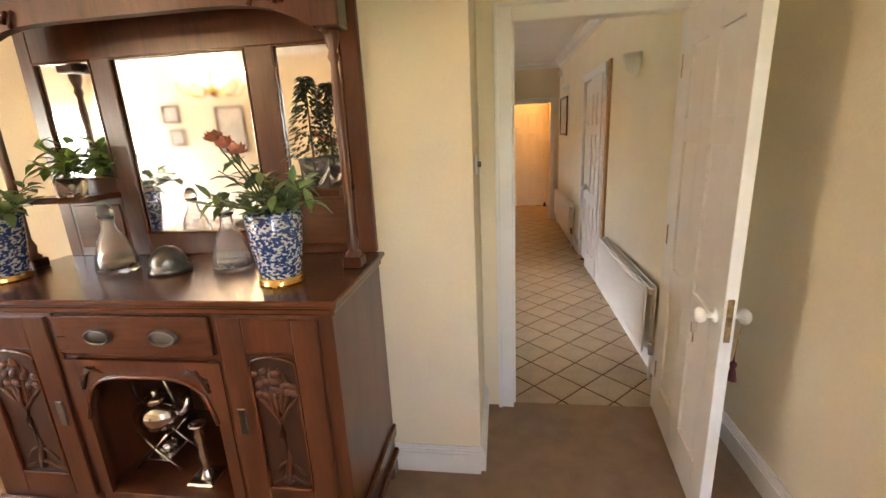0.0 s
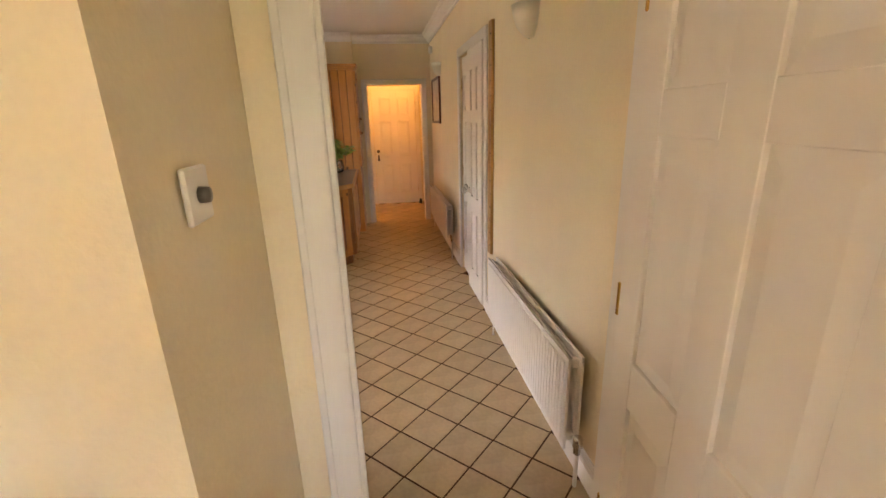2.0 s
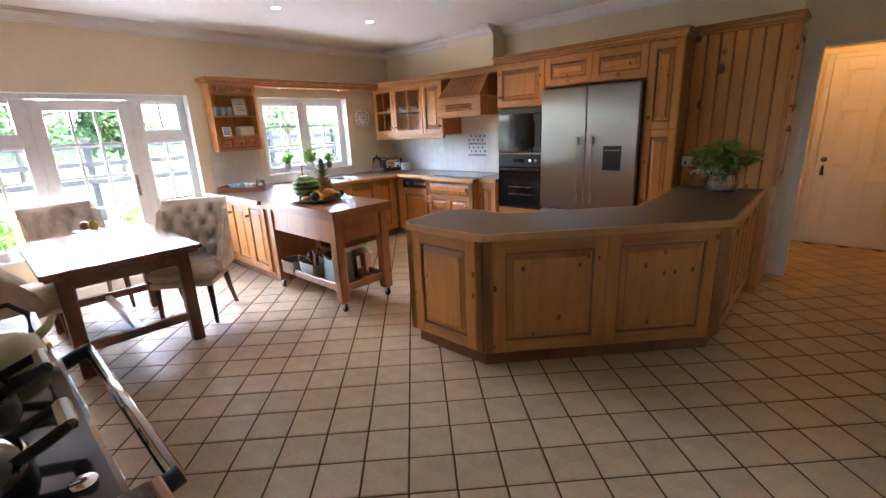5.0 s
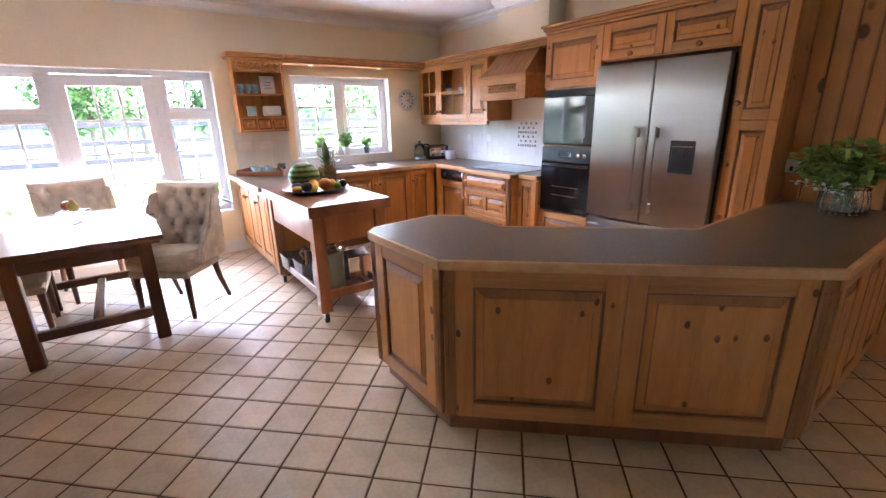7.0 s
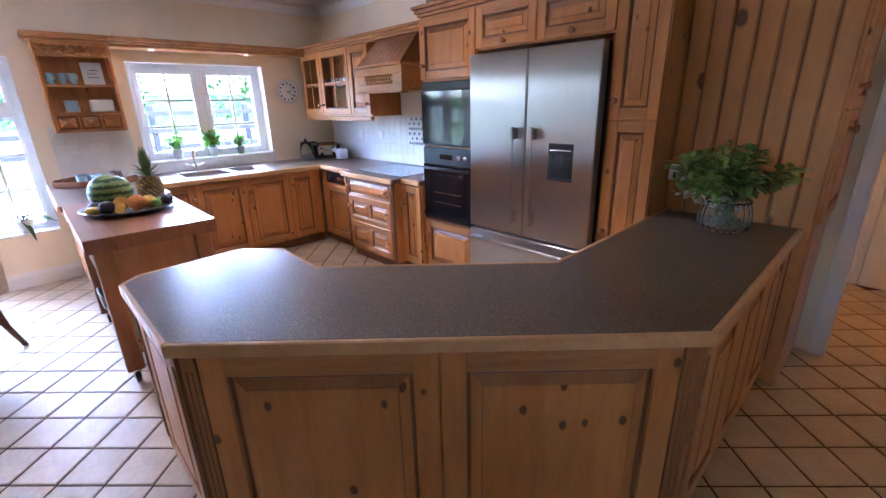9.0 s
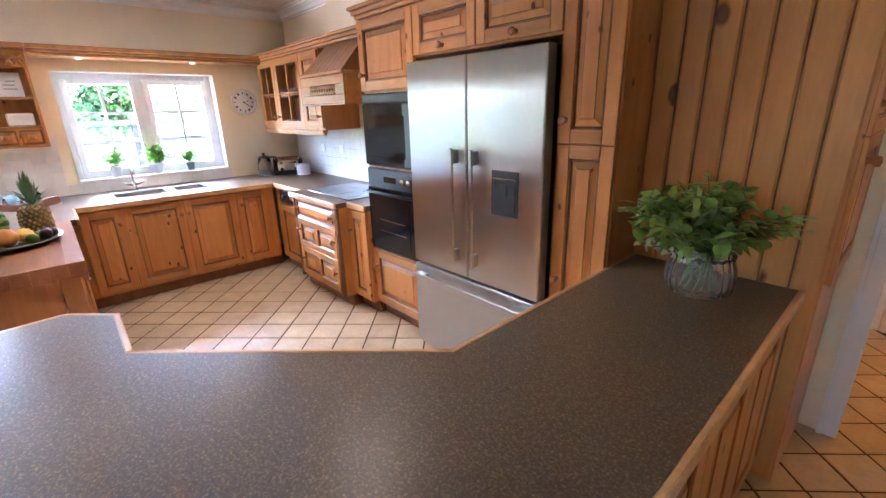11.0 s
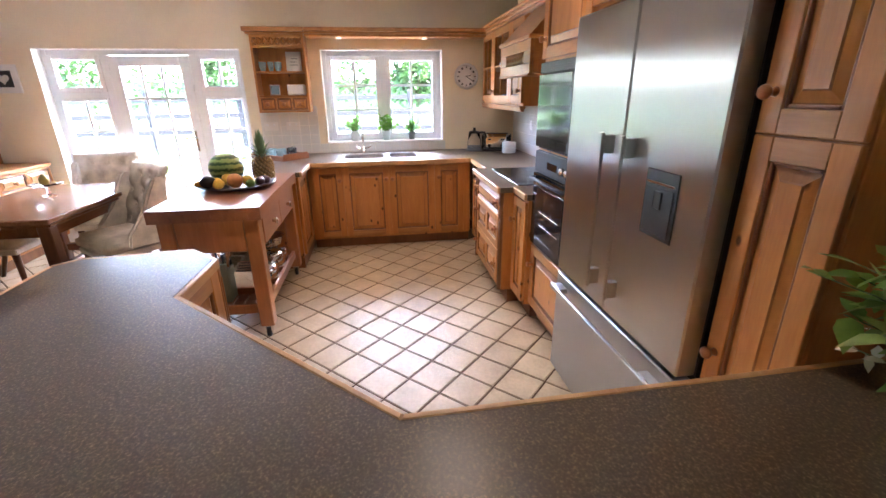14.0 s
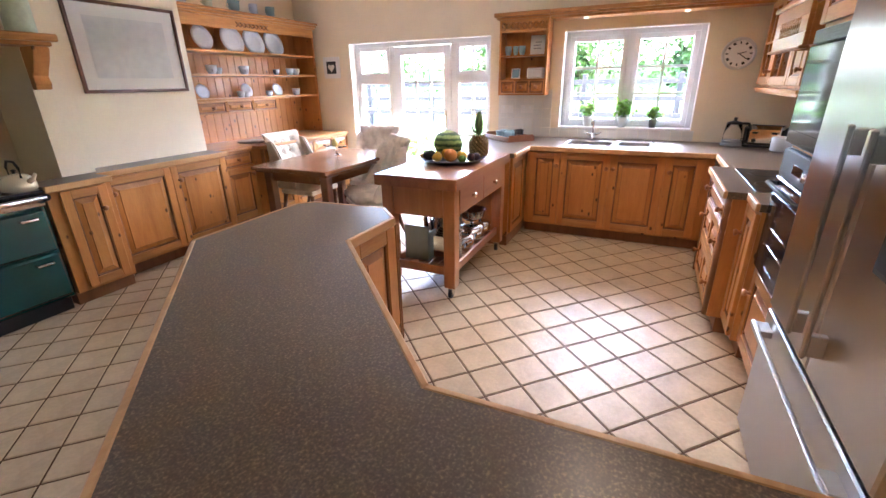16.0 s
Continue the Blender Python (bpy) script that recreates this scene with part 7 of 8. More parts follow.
for x in (-0.07, 0.07):
    part("lever", box(x - 0.02, -0.105, 0.12, x + 0.02, -0.088, 0.135, 0.004), BLACKPLASTIC, ts)
    part("dial", lathe([(0, 0), (0.018, 0), (0.016, 0.012), (0, 0.014)], (x, -0.09, 0.06), 14, Matrix.Rotation(radians(90), 3, "X")), BLACKPLASTIC, ts)
single("jar", lathe([(0, 0), (0.07, 0), (0.075, 0.006), (0.075, 0.11), (0.07, 0.115), (0.064, 0.11), (0.062, 0.012), (0, 0.01)], (-4.22, 7.57, WT + 0.001), 26), CHINA, "plain white china jar on the worktop", "jar")
ho = thing("hob", "black ceramic glass hob set in the worktop", "hob", pose(0, 0, 0))
part("glass", box(-3.22, 7.12, WT + 0.0005, -2.50, 7.62, WT + 0.006, 0.002), BLACK, ho)
for x, y, r in ((-3.05, 7.25, 0.08), (-3.05, 7.48, 0.1), (-2.70, 7.25, 0.1), (-2.70, 7.48, 0.08)):
    part("ring", lathe([(r, WT + 0.0065), (r + 0.003, WT + 0.0068), (r + 0.003, WT + 0.006), (r, WT + 0.006)], (x, y, 0), 30, ring=True), PEWTER, ho)
sk = thing("sink", "inset stainless steel bowl and a half sink", "sink", pose(0, 0, 0))


def bowl(x0, y0, x1, y1, d):
    bm = bmesh.new()
    def loop(i, z):
        r = 0.05
        pts = []
        for cx, cy, a0 in ((x1 - r, y1 - r, 0), (x0 + r, y1 - r, 90), (x0 + r, y0 + r, 180), (x1 - r, y0 + r, 270)):
            for k in range(5):
                a = radians(a0 + 22.5 * k)
                pts.append(bm.verts.new((cx + (r - i) * math.cos(a), cy + (r - i) * math.sin(a), z)))
        return pts
    ls = [loop(-0.02, WT + 0.001), loop(-0.018, WT + 0.005), loop(0.0, WT + 0.004), loop(0.006, WT - 0.01), loop(0.02, WT - d), loop(0.045, WT - d - 0.005)]
    for a, b in zip(ls, ls[1:]):
        for k in range(len(a)):
            bm.faces.new((a[k], a[(k + 1) % len(a)], b[(k + 1) % len(a)], b[k])).smooth = True
    bm.faces.new(ls[-1])
    return bm


part("bowl", bowl(SINK[0] + 0.02, SINK[1] + 0.02, SINK[2] - 0.02, SINK[1] + 0.44, 0.16), STEEL, sk)
part("half_bowl", bowl(SINK[0] + 0.02, SINK[1] + 0.49, SINK[2] - 0.02, SINK[3] - 0.02, 0.12), STEEL, sk)
part("drainer", boxes([(SINK[0] - 0.02, SINK[1] - 0.02, WT + 0.0005, SINK[0] + 0.0, SINK[3] + 0.02, WT + 0.003), (SINK[2] - 0.0, SINK[1] - 0.02, WT + 0.0005, SINK[2] + 0.02, SINK[3] + 0.02, WT + 0.003), (SINK[0], SINK[1] + 0.44, WT - 0.02, SINK[2], SINK[1] + 0.49, WT + 0.0025)], 0), STEEL, sk)
tp = thing("mixer_tap", "chrome swan-neck mixer tap behind the sink", "tap", pose(-4.56, 6.02, WT + 0.001))
part("base", lathe([(0, 0), (0.028, 0), (0.026, 0.01), (0.018, 0.02), (0.018, 0.07), (0, 0.075)], seg=18), CHROME, tp)
part("spout", tube([(0, 0, 0.06), (0, 0, 0.16), (0.02, 0, 0.205), (0.07, 0, 0.225), (0.13, 0, 0.20), (0.145, 0, 0.165)], 0.011, 10), CHROME, tp)
for s in (-1, 1):
    part("lever", tube([(0, s * 0.015, 0.05), (0, s * 0.05, 0.06), (0.01, s * 0.085, 0.08)], 0.009, 8), CHROME, tp)
tr = thing("tea_tray", "reddish wooden tray on the peninsula", "tray", pose(-4.36, 5.17, WT + 0.001, 0, 0, 48))
part("bottom", box(-0.26, -0.16, 0, 0.26, 0.16, 0.010, 0.002), CARTWOOD_H, tr)
part("rim", boxes([(-0.26, -0.16, 0.010, 0.26, -0.148, 0.05), (-0.26, 0.148, 0.010, 0.26, 0.16, 0.05), (-0.26, -0.148, 0.010, -0.248, 0.148, 0.065), (0.248, -0.148, 0.010, 0.26, 0.148, 0.065)], 0.003), CARTWOOD_H, tr)
for dx, dy in ((-0.15, 0.03), (-0.04, 0.06), (-0.08, -0.06), (0.05, -0.03)):
    q = tr.matrix_basis @ Vector((dx, dy, 0.0105))
    cup(pose(*q, 0, 0, 60 * dx * 30), CHINABLUE, "cup", "pale blue china mug on the tea tray", 0.042, 0.075, "cups on the tray")
q = tr.matrix_basis @ Vector((0.16, 0.03, 0.0105))
cup(pose(*q), CRYSTAL, "jug", "small clear glass jug on the tea tray", 0.05, 0.10, "cups on the tray", True)
for y, nm in ((5.05, "socket"), (5.28, "switch_panel")):
    s_ = thing(nm, "white double wall socket plate above the peninsula", "socket", pose(XW + 0.001, y, 1.17, 0, 0, 90), "wall sockets")
    part("plate", box(-0.073, -0.009, -0.043, 0.073, 0, 0.043, 0.003), WHITE, s_)
    for x in (-0.035, 0.035):
        part("rocker", box(x - 0.01, -0.012, 0.008, x + 0.01, -0.009, 0.028, 0.001), UPVC, s_)
s_ = thing("socket", "white double wall socket on the boarded panel", "socket", pose(-0.305, 7.399, 1.09), "wall sockets")
part("plate", box(-0.073, -0.009, -0.043, 0.073, 0, 0.043, 0.003), WHITE, s_)
for x in (-0.04, 0.03):
    part("pin_hole", box(x - 0.008, -0.0105, -0.03, x + 0.008, -0.009, 0.0, 0), BLACKPLASTIC, s_)
for x in (-4.02, -3.62):
    s_ = thing("socket", "white wall socket on the tiled splashback", "socket", pose(x, YN - 0.009, 1.17), "wall sockets")
    part("plate", box(-0.04, -0.009, -0.043, 0.04, 0, 0.043, 0.003), WHITE, s_)

# clock
ck = thing("wall_clock", "round white wall clock with grey rim and roman numerals", "clock", pose(XW + 0.001, 7.19, 1.66, 0, 0, 90))
part("rim", lathe([(0.105, 0), (0.132, 0), (0.136, 0.012), (0.128, 0.028), (0.116, 0.03), (0.110, 0.02)], (0, 0, 0), 40, Matrix.Rotation(radians(90), 3, "X"), ring=True), material("brushed_clock_rim", (0.66, 0.64, 0.61), 0.4, 0.0, vary=0.05, bump=0), ck)
part("face", lathe([(0.0, 0.004), (0.114, 0.004), (0.114, 0.012), (0.0, 0.012)], (0, 0, 0), 40, Matrix.Rotation(radians(90), 3, "X")), WHITE, ck)
for k in range(12):
    a = radians(30 * k)
    part("numeral", box(-0.005 - 0.003 * (k % 3), -0.0135, 0.082, 0.005 + 0.003 * (k % 3), -0.0122, 0.102, 0), MARKS, ck, m=Matrix.Rotation(a, 4, "Y"))
for a, l in ((75, 0.055), (125, 0.085)):
    part("clock_hand", box(-0.003, -0.016, -0.012, 0.003, -0.014, l, 0), MARKS, ck, m=Matrix.Rotation(radians(a), 4, "Y"))

# on the open shelf
bx = thing("note_card", "white printed card leaning on the wall shelf", "card", pose(XW + 0.06, 5.37, 1.716, 0, -8, 0))
part("card", box(-0.004, -0.075, 0, 0.004, 0.075, 0.19, 0.001), WHITE, bx)
part("print", boxes([(0.004, -0.04, 0.06, 0.0052, 0.04, 0.066), (0.004, -0.04, 0.09, 0.0052, 0.03, 0.096), (0.004, -0.02, 0.12, 0.0052, 0.04, 0.126)], 0), PEWTER, bx)
single("bread_tin", box(XW + 0.02, 5.29, 1.486, XW + 0.15, 5.46, 1.59, 0.012), WHITE, "small white storage tin on the wall shelf", "tin")
fj = thing("photo_frame", "small silver photo frame on the wall shelf", "photo frame", pose(XW + 0.10, 5.16, 1.486, 0, -10, 0))
part("frame", boxes([(0, -0.05, 0, 0.01, -0.038, 0.105), (0, 0.038, 0, 0.01, 0.05, 0.105), (0, -0.038, 0, 0.01, 0.038, 0.012), (0, -0.038, 0.093, 0.01, 0.038, 0.105)], 0.002), CHROME, fj)
part("picture", box(0.001, -0.038, 0.012, 0.005, 0.038, 0.093, 0), CHINABLUE, fj)
for y, r in ((5.07, 0.036), (5.15, 0.03), (5.22, 0.036)):
    cup(pose(XW + 0.10, y, 1.716, 0, 0, 30), CHINABLUE, "cup", "pale blue china mug on the wall shelf", r, 0.09, "mugs on the wall shelf")

# heart picture by the french window
hp = thing("picture_frame", "small white box frame with a pale heart on black", "picture", pose(XW + 0.001, 2.65, 1.665, 0, 0, 90), "framed pictures")
part("frame", boxes([(-0.13, -0.02, -0.13, 0.13, 0, 0.13)], 0.004), WHITE, hp)
part("mat", box(-0.075, -0.023, -0.075, 0.075, -0.0205, 0.075, 0), BLACKPLASTIC, hp)
hpts = [(0.0032 * 16 * math.sin(t) ** 3, 0.0032 * (13 * math.cos(t) - 5 * math.cos(2 * t) - 2 * math.cos(3 * t) - math.cos(4 * t))) for t in [2 * math.pi * k / 28 for k in range(28)]]
bm = prism(hpts, 0.0235, 0.028)
for v in bm.verts:
    v.co = Vector((v.co.x, -v.co.z, v.co.y))
part("heart", bm, PAPER, hp)

# glass stand with fruit on the kitchen table
gs = thing("cake_stand", "small footed glass dish holding two fruits on the table", "glass dish", pose(-3.45, 3.56, 0.751))
part("foot", lathe([(0, 0), (0.05, 0), (0.045, 0.008), (0.012, 0.02), (0.01, 0.07), (0.03, 0.085), (0.11, 0.09), (0.112, 0.098), (0.02, 0.094), (0, 0.092)], seg=28), GLASS, gs)
single("apple", ball(0.035, (-3.48, 3.54, 0.751 + 0.131), (1, 1, 0.95), 16), material("red_apple_skin", (0.30, 0.08, 0.04), 0.35, vary=0.3, scale=20), "red apple on the glass dish", "fruit")
single("pear", lathe([(0, 0.0), (0.025, 0.004), (0.035, 0.03), (0.03, 0.055), (0.016, 0.075), (0.012, 0.085), (0, 0.088)], (-3.41, 3.58, 0.751 + 0.0945), 18), material("yellow_pear_skin", (0.55, 0.42, 0.10), 0.4, vary=0.2, scale=20), "yellow pear on the glass dish", "fruit")

# crockery behind the glass doors
for k in range(7):
    cup(pose(-4.45 + 0.13 * k, 7.55, 1.401 if k % 2 else 1.716), CHINA, "bowl", "white china bowl inside the glazed wall cabinet", 0.05, 0.07, "bowls in the wall cabinet")

# ---- on the sideboard ----
SBZ = SZ + 0.0455


def blue_white():
    m = bpy.data.materials.new("blue_and_white_glaze")
    m.use_nodes = True
    nt = m.node_tree
    b = nt.nodes["Principled BSDF"]
    co, v, r = nt.nodes.new("ShaderNodeTexCoord"), nt.nodes.new("ShaderNodeTexNoise"), nt.nodes.new("ShaderNodeValToRGB")
    mp = nt.nodes.new("ShaderNodeMapping")
    mp.inputs["Scale"].default_value = (1, 1, 1.6)
    v.inputs["Scale"].default_value, v.inputs["Detail"].default_value = 75, 3
    nt.links.new(co.outputs["Object"], mp.inputs[0])
    nt.links.new(mp.outputs[0], v.inputs["Vector"])
    nt.links.new(v.outputs["Fac"], r.inputs[0])
    e = r.color_ramp.elements
    e[0].position, e[1].position = 0.50, 0.57
    e[0].color, e[1].color = (0.025, 0.06, 0.22, 1), (0.62, 0.66, 0.72, 1)
    nt.links.new(r.outputs[0], b.inputs["Base Color"])
    b.inputs["Roughness"].default_value, b.inputs["Coat Weight"].default_value = 0.2, 0.4
    return m


BW = blue_white()
ROSE = material("dusty_pink_petal", (0.62, 0.24, 0.15), 0.7, vary=0.3, scale=30)
PINKLEAF = material("pale_green_leaf", (0.16, 0.24, 0.09), 0.45, vary=0.35, scale=14, bump=0.2)


def china_vase(label, x, y, seed, blooms):
    v = thing("china_vase", label, "vase", pose(x, y, SBZ), "blue and white vases")
    part("stand", lathe([(0, 0), (0.075, 0), (0.078, 0.006), (0.07, 0.014), (0.074, 0.022), (0, 0.022)], seg=28), BRASS, v, "gilt wooden stand")
    part("body", lathe([(0, 0.022), (0.062, 0.022), (0.068, 0.03), (0.085, 0.14), (0.092, 0.235), (0.086, 0.245), (0.084, 0.235), (0.06, 0.04), (0, 0.035)], seg=32), BW, v, "blue and white glazed body")
    spray(v, seed, 20, Vector((0, 0, 0.19)), 0.22, 0.26, 0.075, 0.034, 9, PINKLEAF, 0.4)
    for k in range(blooms):
        px, pz = -0.14 + 0.035 * k, 0.47 - 0.02 * k
        part("bloom_stem", tube([(0, 0, 0.2), (px * 0.5, -0.02, 0.36), (px, -0.03, pz)], 0.0025, 5), STEM, v)
        bm = bmesh.new()
        rr = random.Random(seed + k)
        for i in range(26):
            a = i * 2.4
            d = Vector((math.cos(a), math.sin(a), rr.uniform(-0.2, 0.9)))
            add_leaf(bm, Vector((px, -0.03, pz)) + d * 0.004, d, Vector((0, 0, 1)), 0.033, 0.026, -0.5)
        part("bloom", bm, ROSE, v, "dusty pink bloom")
    return v


china_vase("blue and white china vase of pink flowers on the sideboard", -0.345, 1.53, 21, 3)
china_vase("blue and white china vase of leafy stems on the sideboard", -1.475, 1.55, 33, 1)
for x, y in ((-1.10, 1.66), (-0.62, 1.68)):
    d = thing("decanter", "cut crystal ship's decanter with stopper on the sideboard", "decanter", pose(x, y, SBZ), "crystal decanters")
    bm = lathe([(0, 0), (0.07, 0.0), (0.074, 0.01), (0.066, 0.06), (0.048, 0.12), (0.026, 0.165), (0.021, 0.2), (0.03, 0.215), (0.022, 0.216), (0.016, 0.2), (0.02, 0.165), (0.042, 0.12), (0.06, 0.06), (0.066, 0.016), (0, 0.012)], seg=36)
    for v in bm.verts:
        k = 1 + 0.05 * math.cos(math.atan2(v.co.y, v.co.x) * 12) * math.cos(v.co.z * 160)
        v.co.x, v.co.y = v.co.x * k, v.co.y * k
    part("body", bm, CRYSTAL, d)
    part("stopper", lathe([(0, 0.2), (0.014, 0.2), (0.016, 0.217), (0.03, 0.225), (0.03, 0.232), (0.018, 0.26), (0, 0.27)], seg=14), CRYSTAL, d)
ln = single("ornament", lathe([(0, 0), (0.075, 0.0), (0.075, 0.02), (0.06, 0.03), (0.065, 0.045), (0.05, 0.075), (0.03, 0.095), (0.012, 0.10), (0, 0.105)], (-0.86, 1.64, SBZ), 20), PEWTER, "small domed metal ornament on the sideboard", "ornament")
fir = thing("potted_tree", "small dark green conifer in a glass on the bracket shelf", "pot plant", pose(-0.30, 1.80, 1.376))
part("pot", lathe([(0, 0), (0.05, 0), (0.055, 0.09), (0.06, 0.11), (0.055, 0.11), (0.05, 0.09), (0, 0.02)], seg=20), CRYSTAL, fir)
bm = bmesh.new()
rnd = random.Random(9)
for k in range(420):
    t = rnd.random() ** 0.8
    a, r = rnd.uniform(0, 6.283), 0.09 * (1 - t) * rnd.uniform(0.6, 1.1) + 0.004
    p_ = Vector((r * math.cos(a), r * math.sin(a), 0.13 + 0.27 * t - r * 0.3))
    add_leaf(bm, p_, Vector((math.cos(a), math.sin(a), -0.1)), Vector((0, 0, 1)), 0.035, 0.013, 0.3)
part("needles", bm, LEAF_DARK, fir)
part("trunk", tube([(0, 0, 0.02), (0, 0, 0.38)], 0.006, 6, 0.002), BARK, fir)
fir2 = thing("potted_plant", "leafy green plant in a glass on the bracket shelf", "pot plant", pose(-1.37, 1.80, 1.376))
part("pot", lathe([(0, 0), (0.05, 0), (0.055, 0.07), (0.05, 0.07), (0, 0.02)], seg=20), CRYSTAL, fir2)
spray(fir2, 55, 16, Vector((0, 0, 0.05)), 0.16, 0.2, 0.075, 0.035, 7, LEAF, 0.5)
# silver in the arch
ur = thing("spirit_kettle", "silver spirit kettle on a crossed stand in the sideboard arch", "kettle", pose(-0.97, 1.55, 0.3005) @ Matrix.Scale(1.12, 4))
part("body", ball(0.075, (0, 0, 0.20), (1.15, 0.9, 0.85), 22), SILVER, ur)
part("lid", lathe([(0.04, 0.255), (0.03, 0.27), (0.01, 0.275), (0.014, 0.29), (0, 0.3)], seg=16), SILVER, ur)
part("handle", tube([(-0.07, 0, 0.24), (-0.08, 0, 0.32), (-0.03, 0, 0.37), (0.04, 0, 0.36), (0.075, 0, 0.25)], 0.006, 6), SILVER, ur)
part("spout", tube([(0.07, 0, 0.19), (0.11, 0, 0.22), (0.13, 0, 0.27)], 0.014, 8, 0.008), SILVER, ur)
for s in (-1, 1):
    for q in (-1, 1):
        part("leg", tube([(-0.09 * s, 0.05 * q, 0.0), (0.0, 0.05 * q, 0.09), (0.06 * s, 0.045 * q, 0.15)], 0.006, 6), SILVER, ur)
part("burner", lathe([(0, 0.05), (0.03, 0.05), (0.035, 0.07), (0.02, 0.085), (0, 0.085)], seg=16), SILVER, ur)
part("burner_rest", box(-0.05, -0.056, 0.040, 0.05, 0.056, 0.049, 0.002), SILVER, ur)
for x, y in ((-0.74, 1.47), (-0.68, 1.70)):
    cs = thing("candlestick", "silver candlestick with square foot in the sideboard arch", "candlestick", pose(x, y, 0.3005), "silver candlesticks")
    part("foot", box(-0.055, -0.055, 0, 0.055, 0.055, 0.018, 0.006), SILVER, cs)
    part("stem", lathe([(0.03, 0.018), (0.02, 0.03), (0.012, 0.05), (0.017, 0.12), (0.011, 0.16), (0.02, 0.2), (0.014, 0.22), (0.03, 0.24), (0.03, 0.246), (0.0, 0.246)], seg=14), SILVER, cs)

# ---- seen in the mirrors: chandelier, pictures, dining table ----
cl = thing("chandelier", "brass six-armed chandelier with lit candle bulbs", "chandelier", pose(-2.14, -0.20, 1.98))
part("stem", lathe([(0.0, -0.02), (0.03, 0.0), (0.05, 0.05), (0.02, 0.1), (0.035, 0.16), (0.012, 0.22), (0.012, 0.60), (0.05, 0.61), (0.05, 0.618), (0, 0.618)], seg=18), BRASS, cl)
BULB = glowing("lit_candle_bulb", (1.0, 0.72, 0.38), 5)
for k in range(6):
    a = radians(60 * k + 10)
    c, s = math.cos(a), math.sin(a)
    arm = part("arm", tube([(0.03 * c, 0.03 * s, 0.06), (0.12 * c, 0.12 * s, -0.01), (0.22 * c, 0.22 * s, 0.0), (0.27 * c, 0.27 * s, 0.05), (0.28 * c, 0.28 * s, 0.10)], 0.007, 6), BRASS, cl)
    part("candle", lathe([(0, 0.10), (0.028, 0.10), (0.03, 0.107), (0.011, 0.11), (0.011, 0.18), (0, 0.18)], (0.28 * c, 0.28 * s, 0), 12), WHITE, arm)
    part("bulb", lathe([(0, 0.18), (0.012, 0.185), (0.016, 0.20), (0.009, 0.225), (0, 0.24)], (0.28 * c, 0.28 * s, 0), 12), BULB, arm)
for x0, x1, z0, z1 in ((-4.14, -3.89, 1.86, 2.09), (-4.08, -3.86, 1.56, 1.78), (-3.37, -2.96, 1.44, 2.04), (-2.8, -2.5, 1.5, 1.95)):
    p = thing("picture_frame", "dark framed print on the dining room wall", "picture", pose(0, 0, 0), "framed pictures")
    part("frame", boxes([(x0, -1.999, z0, x0 + 0.025, -1.975, z1), (x1 - 0.025, -1.999, z0, x1, -1.975, z1), (x0 + 0.025, -1.999, z0, x1 - 0.025, -1.975, z0 + 0.025), (x0 + 0.025, -1.999, z1 - 0.025, x1 - 0.025, -1.975, z1)], 0.003), MAHOGANY, p)
    part("print", box(x0 + 0.025, -1.998, z0 + 0.025, x1 - 0.025, -1.99, z1 - 0.025, 0), PAPER, p)
dt = thing("dining_table", "polished mahogany dining table seen in the mirror", "table", pose(-2.2, -0.3, 0))
part("tabletop", box(-0.85, -0.5, 0.72, 0.85, 0.5, 0.75, 0.008), MAHOGANY_H, dt)
for x in (-0.75, 0.67):
    for y in (-0.4, 0.32):
        part("leg", box(x, y, 0, x + 0.08, y + 0.08, 0.719, 0.008), MAHOGANY, dt)

# ---- ceiling spots ----
SPOT = glowing("lit_spot_lamp", (1.0, 0.8, 0.55), 4)
DOWN = glowing("lit_pelmet_lamp", (1.0, 0.8, 0.55), 0.04)
SPOTS = ((-3.36, 5.28), (-3.26, 6.29), (-1.52, 6.53))
for x, y in SPOTS:
    s = thing("ceiling_spot", "small recessed ceiling spot with a chrome rim", "ceiling light", pose(x, y, CZ), "ceiling spots")
    part("rim", lathe([(0.034, 0.0), (0.045, -0.001), (0.045, -0.006), (0.038, -0.01), (0.034, -0.006)], seg=22, ring=True), CHROME, s)
    part("lamp", lathe([(0, -0.003), (0.033, -0.003), (0.033, -0.0005), (0, -0.0005)], seg=18), SPOT, s)
for y in (5.85, 6.72):
    part("downlight", lathe([(0.0, 0), (0.024, 0), (0.026, -0.010), (0.016, -0.013), (0, -0.013)], (XW + 0.14, y, 2.029), 16), DOWN, pl, "small lit downlight")

# ---- splashback tiles ----
sp = thing("splashback", "white square wall tiles behind the worktops", "wall tiles", pose(0, 0, 0))
me = bpy.data.meshes.new("wall_tile")
src = box(0.001, -0.006, 0.001, 0.099, 0, 0.099, 0.0015)
src.to_mesh(me)
src.free()
me.materials.append(SPLASH)
for i in range(23):
    for j in range(5):
        ob = new("wall_tile", me)
        ob.parent, ob.matrix_basis = sp, pose(-4.66 + 0.1 * i, YN - 0.002, WT + 0.002 + 0.1 * j)
for i in range(20):
    for j in range(5):
        y = 4.95 + 0.1 * i
        if (KW[0] - 0.1 < y + 0.0 < KW[1]) and j > 0:
            continue
        ob = new("wall_tile", me)
        ob.parent, ob.matrix_basis = sp, pose(XW + 0.002, y, WT + 0.002 + 0.1 * j, 0, 0, 90)
MOSAIC = material("dark_mosaic_tile", (0.16, 0.15, 0.14), 0.3, vary=0.4, scale=20, random_piece=0.5)
mo = thing("mosaic_panel", "small mosaic feature panel on the splashback", "wall tiles", pose(0, 0, 0))
mm = bpy.data.meshes.new("mosaic_tile")
